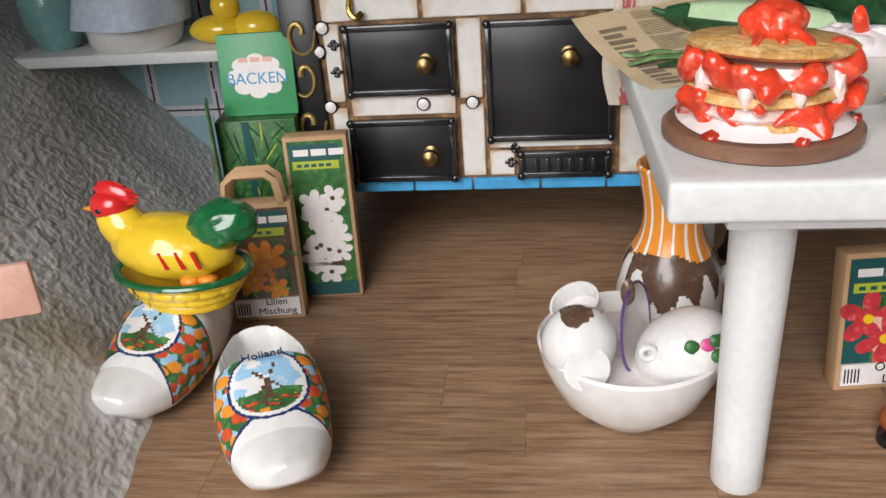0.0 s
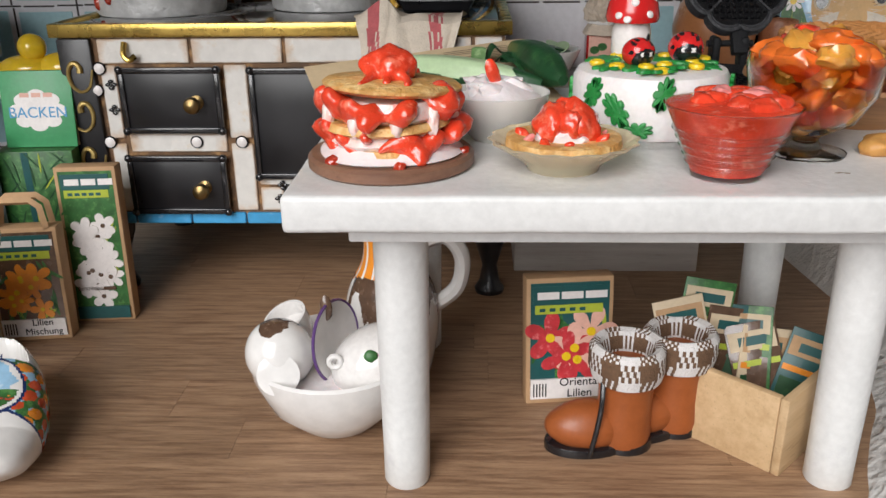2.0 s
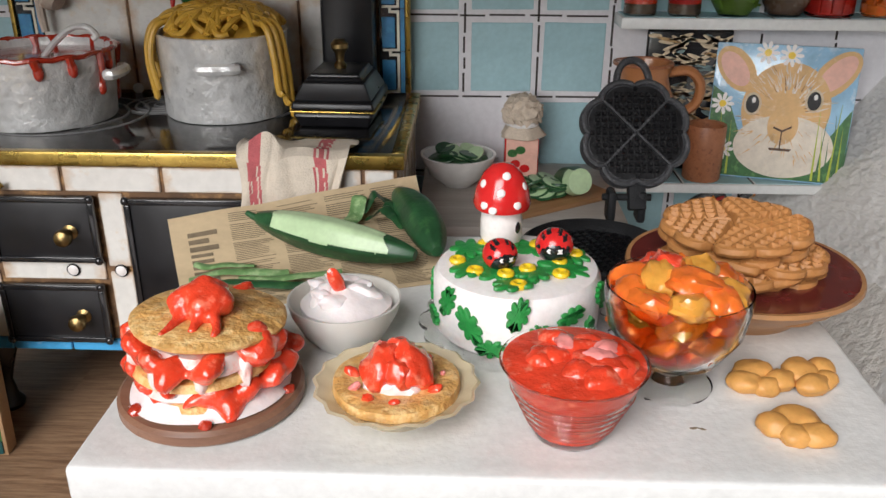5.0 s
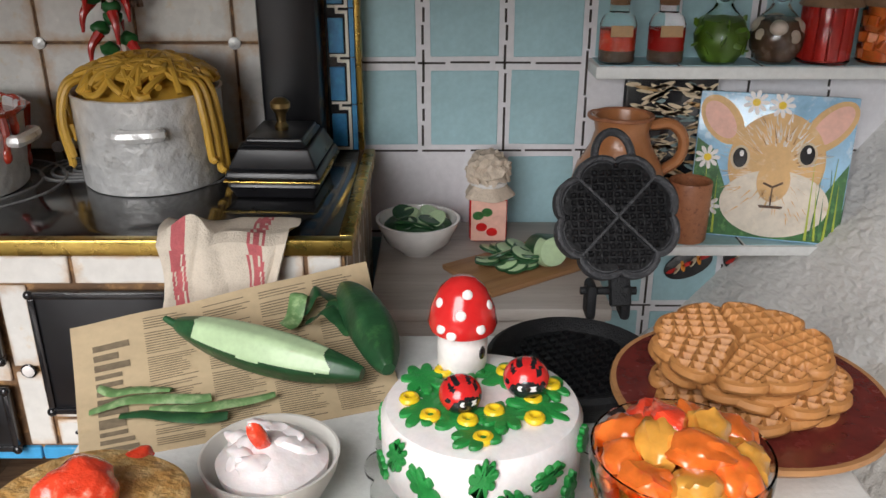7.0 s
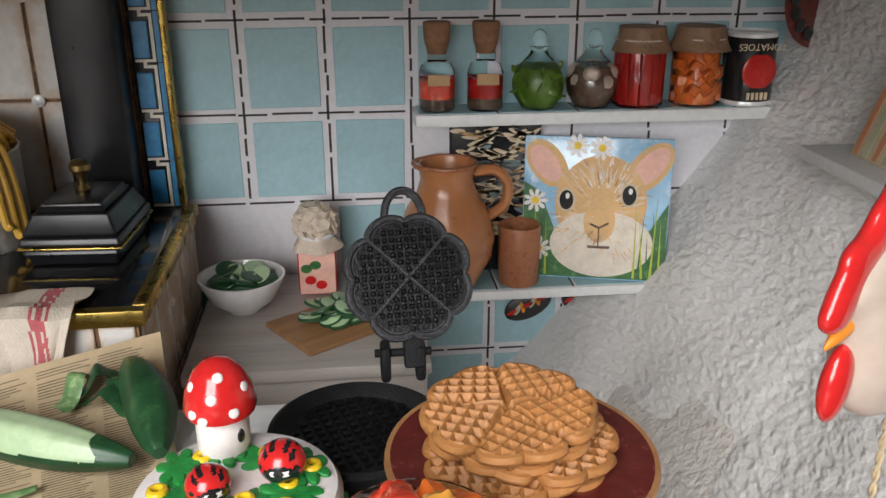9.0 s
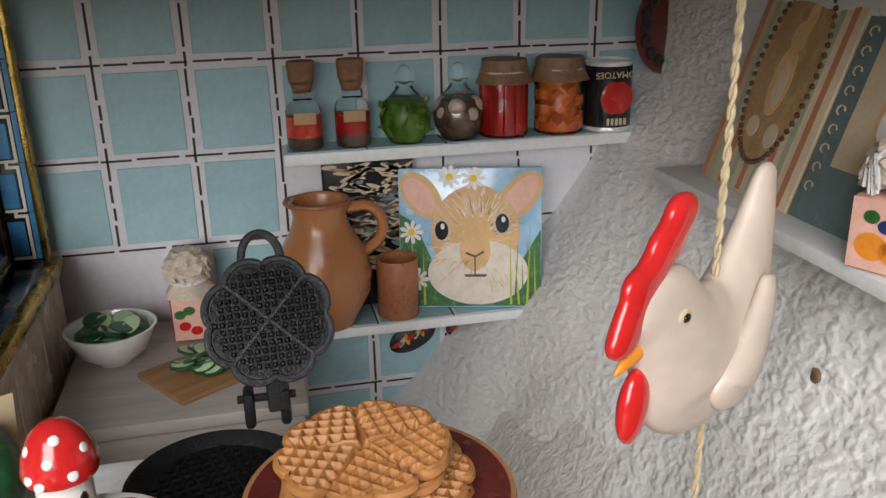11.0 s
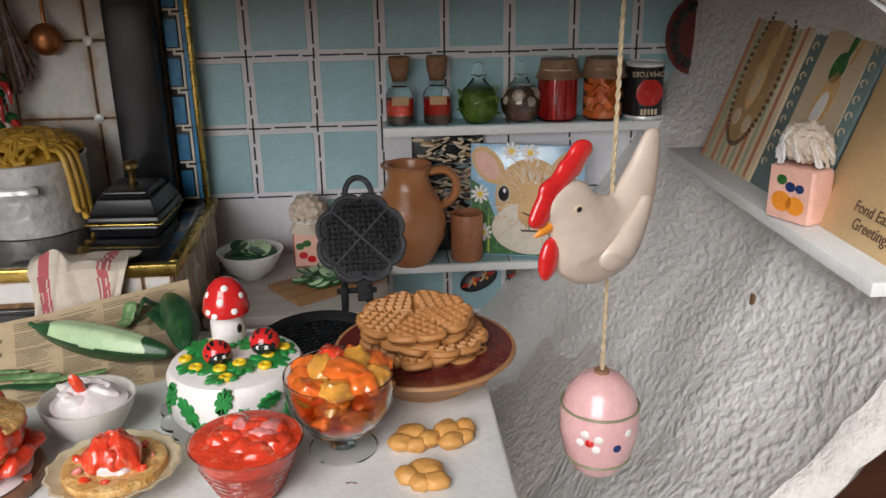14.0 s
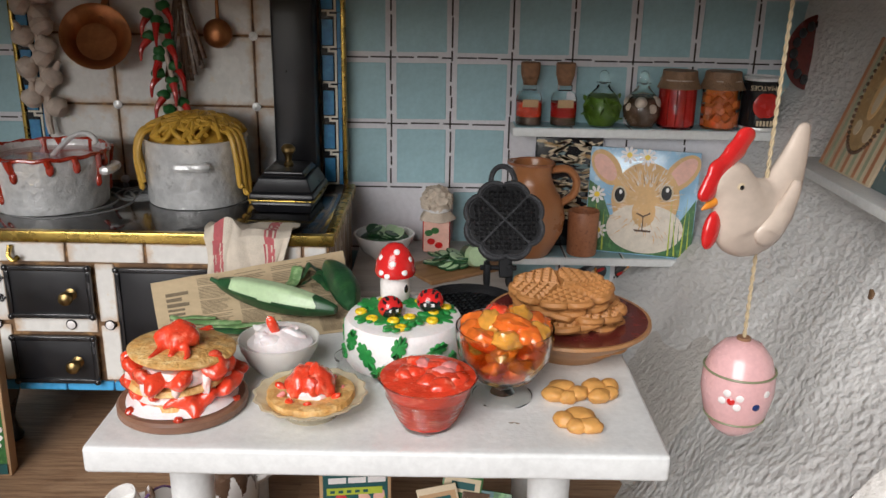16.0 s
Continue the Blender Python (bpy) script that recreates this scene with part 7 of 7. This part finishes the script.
    for k, (x, z, m_) in enumerate(((.3, .95, rose), (.12, .72, rose), (.5, .78, GREEN_PRINT), (.02, .95, GREEN_PRINT), (.45, 1.08, GREEN_PRINT))):
        part("rose_print", blob(.15, .05, .13, .2, 3, k, 2, m=T(x, -.66 - .02 * k + .25 * max(0, z - .7), z, -25, 0, 10)), m_, tp)
    # tall striped jug behind the bowl
    jg = thing("drip_glazed_jug", -4.4, 17.9, FLOOR, 0, "bulbous white jug with orange stripes and brown drips", "jug")
    part("body", lathe([(p.x, p.y) for p in smooth_line([(.01, 0, 0), (.8, 0, 0), (.95, .12, 0), (1.1, .9, 0), (1.15, 1.6, 0), (1.0, 2.3, 0), (.7, 2.9, 0), (.62, 3.5, 0), (.75, 4.3, 0), (.8, 4.5, 0), (.68, 4.45, 0), (.55, 3.5, 0), (.01, 3.2, 0)], 12)], 180), [PORCELAIN, ORANGE_PAINT, BROWN_PRINT], jg,
         zones=lambda c: 2 if 1.55 + 2.4 * abs(noise.noise(Vector((c.x * 2.2, c.y * 2.2, 1)))) + .2 * noise.noise(c * 4) < c.z < 2.65 + .2 * noise.noise(c * 2) else 1 if c.z > 2.5 and math.sin(math.atan2(c.y, c.x) * 16) > -.75 else 0)
    part("handle", tube(smooth_line([(.6, .1, 3.3), (1.3, .1, 3.5), (1.7, .1, 3.0), (1.6, .1, 2.2), (1.05, .1, 1.7)], 6), .2, 9), PORCELAIN, jg)


def hanging_hen():
    ball = lambda x, z, r, ry: blob(r, ry, r, m=T(x, 0, z), sub=4)
    line = lambda pts, r, e: tube(smooth_line([(x, 0, z) for x, z in pts], 6), r, 20, r_end=e)
    body = fused([ball(-.17, .86, .88, .64), line([(-.35, .9), (-.6, 1.4), (-.82, 1.85)], .7, .44), ball(-.84, 1.86, .46, .4),
                  line([(-.05, .9), (.3, 1.3), (.6, 2.0), (.82, 2.85)], .74, .17), ball(.82, 2.83, .175, .17), ball(.64, 2.0, .32, .26), ball(-.3, 1.3, .56, .52)], .055)
    wing = fused([tube(smooth_line([(-.16, -.62, .7), (.04, -.66, 1.0), (.28, -.62, 1.4), (.48, -.52, 1.74)], 6), .33, 16, r_end=.11), blob(.34, .24, .34, m=T(-.16, -.6, .68)),
                  tube([(.16, -.62, .9), (.52, -.5, 1.42)], .2, 12, r_end=.07), tube([(.06, -.62, .75), (.46, -.54, 1.1)], .2, 12, r_end=.07)], .04)
    comb = fused([tube(smooth_line([(-1.36, 0, 1.68), (-1.26, 0, 1.95), (-1.1, 0, 2.2), (-.9, 0, 2.46), (-.74, 0, 2.66), (-.62, 0, 2.86)], 6), .19, 14, r_end=.2), ball(-1.36, 1.68, .19, .18), ball(-.62, 2.85, .21, .2), ball(-1.14, 2.2, .24, .2), ball(-.82, 2.54, .24, .2)], .04)
    wattle = blob(.17, .2, .44, 0, 1, 1, 3, m=T(-1.16, 0, .82, 0, 6, 0))
    beak = lathe([(0, 0), (.13, 0), (.1, .15), (.03, .32), (0, .34)], 14, m=T(-1.14, 0, 1.5, 0, -118, 0))
    eye = blob(.1, .05, .1, 0, 1, 1, 2, m=T(-.84, -.4, 1.8))
    eye2 = blob(.05, .05, .055, 0, 1, 1, 2, m=T(-.85, -.445, 1.8))
    whole = pieces((body, 0), (wing, 0), (comb, 1), (wattle, 1), (beak, 2), (eye, 3), (eye2, 4))
    for v in whole.verts:
        v.co.y *= .66
    part("hen_pendant", whole, [BONE, RED_PAINT, ORANGE_PAINT, CREAM_CARD, BLACK_PAINT], None, "cream lacquered hen pendant hanging on a cord", category="pendant", at=cpose(8.72, 13.36, 10.27, 0, 0, 34) @ Matrix.Diagonal((1.34, 1.0, .91, 1)))
    eg = thing("egg_pendant", 8.76, 13.4, 5.95, 0, "pink lacquered wooden egg with dots on a cord", "pendant")
    part("egg", lathe([(0, 0), (.3, .03), (.52, .22), (.7, .6), (.8, 1.1), (.79, 1.5), (.66, 1.92), (.42, 2.2), (.16, 2.3), (0, 2.3)], 48), PINK_WOOD, eg)
    for z, r in ((1.62, .775), (.48, .655)):
        part("painted_line", tube([(r * math.cos(a * math.pi / 28), r * math.sin(a * math.pi / 28), z) for a in range(56)], .025, 6, closed=True), OLIVE, eg)
    for a, z, mt in ((282, 1.02, NAVY), (242, 1.12, RED_PAINT), (235, 1.3, WHITE_PAINT), (255, 1.22, WHITE_PAINT), (228, 1.1, WHITE_PAINT), (252, 1.0, WHITE_PAINT), (300, 1.3, WHITE_PAINT)):
        part("painted_dot", blob(.09, .02, .085, sub=2, m=T(.795 * math.cos(radians(a)), .795 * math.sin(radians(a)), z, 0, 0, a + 90)), mt, eg)
    part("eyelet", lathe([(0, 2.25), (.16, 2.27), (.15, 2.36), (0, 2.36)], 16), CORK, eg)
    cd = thing("hanging_cord", 0, 0, 0, 0, "thin twisted golden cord", "cord")
    for lo, hi in ((Vector((8.76, 13.4, 8.2)), Vector((8.76, 13.4, 10.4))), (Vector((8.76, 13.4, 11.4)), Vector((8.8, 13.42, 16.6)))):
        n = int((hi - lo).length / .06)
        for s in (0, math.pi):
            part("strand", tube([lo + (hi - lo) * i / n + .024 * Vector((math.cos(i * .9 + s), math.sin(i * .9 + s), 0)) for i in range(n + 1)], .026, 6), CORD, cd)


def right_shelf():
    sh = tagged(new("wall_shelf"), "white painted shelf on the curved plaster wall", "shelf")
    part("board", box(13.95, 17.5, 13.2, 25.2, 9.66, 9.98, .05), WHITE_WOOD, sh)

    def card(y, w, h, x, label, lean=19):
        th = thing("greeting_card", x, y, 9.99, 0, label, "card")
        th.matrix_world = cpose(x, y, 9.99) @ pose(0, 0, 0, 0, lean, 0) @ pose(0, 0, 0, 0, 0, -90)
        return th

    def flat(th, name, outline, mat, lift):
        part(name, prism(outline, 0, .008 * lift, m=UP), mat, th, smooth=False)
    # local x runs from the back wall to the front, the printed side looks into the room
    a = card(22.45, 0, 0, 14.7, "striped card with oval picture in a bead frame")
    part("card", box(-1.75, 1.75, 0, .1, 0, 5.6, .02), CREAM_CARD, a)
    for k in range(9):
        flat(a, "stripe", [(-1.7 + .38 * k, .05), (-1.52 + .38 * k, .05), (-1.52 + .38 * k, 5.55), (-1.7 + .38 * k, 5.55)], (ORANGE_STRIPE, GREEN_STRIPE)[k % 2], 1)
    flat(a, "oval_picture", oval(1.05, 2.1, 48, 0, 2.85), PICTURE_BROWN, 2)
    for k in range(60):
        t = k * math.pi / 30
        part("bead", blob(.075, .06, .075, sub=1, m=T(1.07 * math.cos(t), -.04, 2.85 + 2.12 * math.sin(t))), BROWN_PRINT, a)
    for fx, fz, rx, rz2, mt in ((-.05, 2.6, .35, .8, TAN), (0, 3.6, .25, .35, TAN), (.1, 4.1, .09, .4, TAN), (.25, 4.05, .08, .35, TAN), (-.4, 1.5, .2, .25, CREAM_CARD), (.35, 1.4, .22, .28, CREAM_CARD), (0, 2.5, .18, .5, CREAM_CARD)):
        flat(a, "painted_shape", oval(rx, rz2, 24, fx, fz), mt, 3 if mt is TAN else 4)
    b = card(19.0, 0, 0, 14.75, "grey green card with pale picture and scroll border")
    part("card", box(-1.65, 1.65, 0, .1, 0, 5.9, .02), TEAL_CARD, b)
    flat(b, "pale_picture", [(-1.0, 1.2), (1.15, 1.2), (1.15, 5.1), (-1.0, 5.1)], CREAM_CARD, 2)
    for fx, fz, rx, rz2, mt in ((.1, 2.6, .4, .8, TAN), (.1, 3.5, .3, .4, GREEN_PRINT), (.35, 4.2, .12, .5, GREEN_PRINT), (.6, 4.0, .1, .4, TAN), (.05, 2.4, .22, .5, WHITE_PAINT)):
        flat(b, "painted_shape", oval(rx, rz2, 24, fx, fz, -12), mt, 3 if mt is not WHITE_PAINT else 4)
    for k in range(26):
        x = -1.35 if k % 2 else 1.4
        z = .5 + .2 * k
        part("scroll", tube([(x + .12 * math.cos(t * .9), -.02, z + .1 * math.sin(t * .9)) for t in range(6)], .02, 5), CREAM_CARD, b)
    c = card(15.1, 0, 0, 14.7, "cream card with oval picture and Easter greeting")
    part("card", box(-2.0, 2.0, 0, .1, 0, 5.7, .02), stuff("buff_card", (0.62, 0.43, 0.22), .6, var=.12, scale=1), c)
    flat(c, "oval_frame", oval(1.25, 1.9, 48, .45, 3.6), GREEN_STRIPE, 1)
    flat(c, "oval_picture", oval(1.12, 1.76, 48, .45, 3.6), CREAM_CARD, 2)
    for fx, fz, rx, rz2, mt in ((.4, 3.6, .55, .95, WHITE_PAINT), (.6, 4.7, .35, .5, WHITE_PAINT), (.75, 5.3, .14, .5, TAN), (.3, 3.9, .3, .7, OLIVE), (-.2, 2.9, .3, .35, GREEN_PRINT), (1.0, 3.2, .25, .3, RED_JAR), (.5, 2.5, .7, .15, GREEN_PRINT)):
        flat(c, "painted_shape", oval(rx, rz2, 24, fx, fz, 8), mt, 3 if mt is WHITE_PAINT else 4)
    for k in range(6):
        flat(c, "ribbon", oval(.28, .12, 16, -1.25, 4.4 + .28 * k, 20 * (-1) ** k), GREEN_PRINT, 4)
    for k in range(9):
        flat(c, "sprig", oval(.06, .35, 12, 1.45 + .08 * math.sin(k), .4 + .22 * k, 30 * (-1) ** k), OLIVE, 3)
    writing("greeting", "Fond Easter\nGreeting.", .36, BROWN_PRINT, c, T(.2, -.03, .62, 90, 0, 0), .006)
    j = thing("lace_topped_jar", 14.42, 17.25, 9.99, 0, "square jar with orange fruit print and white lace top", "jar")
    j.matrix_world = cpose(14.42, 17.25, 9.99) @ pose(0, 0, 0, 0, 0, -66) @ Matrix.Scale(.86, 4)
    part("jar_body", box(-.72, .72, -.45, .45, 0, 1.55, .14, 3), PALE_PINK, j)
    part("label_print", box(-.66, .66, -.47, -.45, .06, 1.5), PALE_PINK, j, smooth=False)
    for x, z, r, mt in ((-.2, .55, .33, ORANGE_PAINT), (.25, .5, .3, ORANGE_PAINT), (.05, 1.0, .16, NAVY), (-.25, 1.15, .16, GREEN_PRINT), (.35, 1.0, .14, NAVY)):
        part("fruit_print", prism(oval(r, r * .85, 20, x, z), .47, .48 + .01 * (r < .2), m=UP), mt, j)
    part("lace_cap", blob(.68, .6, .55, .25, 4, 2, 4, m=T(0, 0, 2.2)), LACE, j, "crocheted lace cap")
    g = random.Random(4)
    for k in range(60):
        a = g.uniform(0, 6.28)
        b2 = g.uniform(-.5, 1.2)
        part("lace_thread", tube([(.3 * math.cos(a), -.1 + .3 * math.sin(a), 2.6 - .2 * g.random()), (.66 * math.cos(a), .6 * math.sin(a), 2.3 - .2 * b2), (.75 * math.cos(a + .3), .68 * math.sin(a + .3), 1.9 - .3 * g.random())], .05, 5), WOOL_WHITE if k % 2 else LACE, j)


def left_shelf():
    z = 5.36
    v = thing("teal_vase", -22.6, 27.0, z, 0, "small glazed teal vase", "vase")
    part("vase", lathe([(0, 0), (.6, 0), (.65, .1), (.95, .8), (1.0, 1.5), (.8, 2.2), (.7, 2.5), (.62, 2.4), (0, 2.2)], 36), TEAL_VASE, v)
    c = thing("cloth_covered_pot", -19.9, 26.9, z, 0, "white pot with pale blue checked cloth cover", "pot")
    part("pot", lathe([(0, 0), (1.3, 0), (1.45, .2), (1.6, 1.2), (1.5, 2.0), (0, 2.0)], 44, wob=.04), PORCELAIN, c)
    part("cloth", lathe([(1.85, .75), (1.75, 1.3), (1.6, 2.0), (1.2, 2.3), (0, 2.4), (0, 2.3), (1.1, 2.2), (1.5, 1.95), (1.7, 1.2), (1.8, .75)], 64, wob=.16, seed=6), PALE_BLUE, c)
    y = thing("yellow_ornament", -16.6, 26.7, z, 0, "small glossy yellow ornament", "ornament")
    bm = blob(.95, .6, .45, .05, 1, 1, 3, m=T(-.5, 0, .42))
    blob(.75, .55, .5, .05, 1, 2, 3, bm=bm, m=T(.7, 0, .45))
    blob(.45, .4, .45, .05, 1, 2, 3, bm=bm, m=T(-.2, 0, 1.1))
    part("yellow_ornament_body", bm, YELLOW_GLAZE, y)
    w = thing("woven_cloth", -17.6, 13.9, 2.9, 20, "corner of a pink woven cloth", "cloth")
    part("cloth", box(-.9, .9, -.1, .1, 0, 1.1, .08, 2), PALE_PINK, w)


clog(-12.6, 14.3, 24, "white clog with a painted windmill on the floor")
clog(-15.7, 16.4, -13, "white clog with painted tulips under the hen dish")
hen_dish()
packet(-12.8, 20.4, 6, 1.62, 4.45, .55, "white gladiolus seed packet standing on the floor", KRAFT, GREEN_PRINT, WHITE_PAINT, "", -3)
packet(-14.2, 19.2, 8, 1.85, 3.15, .6, "brown paper seed bag with carrying handle", KRAFT, BROWN_PRINT, ORANGE_PAINT, "Lilien\nMischung", -4, True, .26)
packet(-.2, 16.35, 7, 2.0, 3.05, .5, "red lily seed packet standing under the table", KRAFT, TEAL_DARK, SOIL_RED, "Oriental\nLilien", -6, False, .28)
cookbooks()
boots()
seed_box()
crockery()
hanging_hen()
right_shelf()
left_shelf()
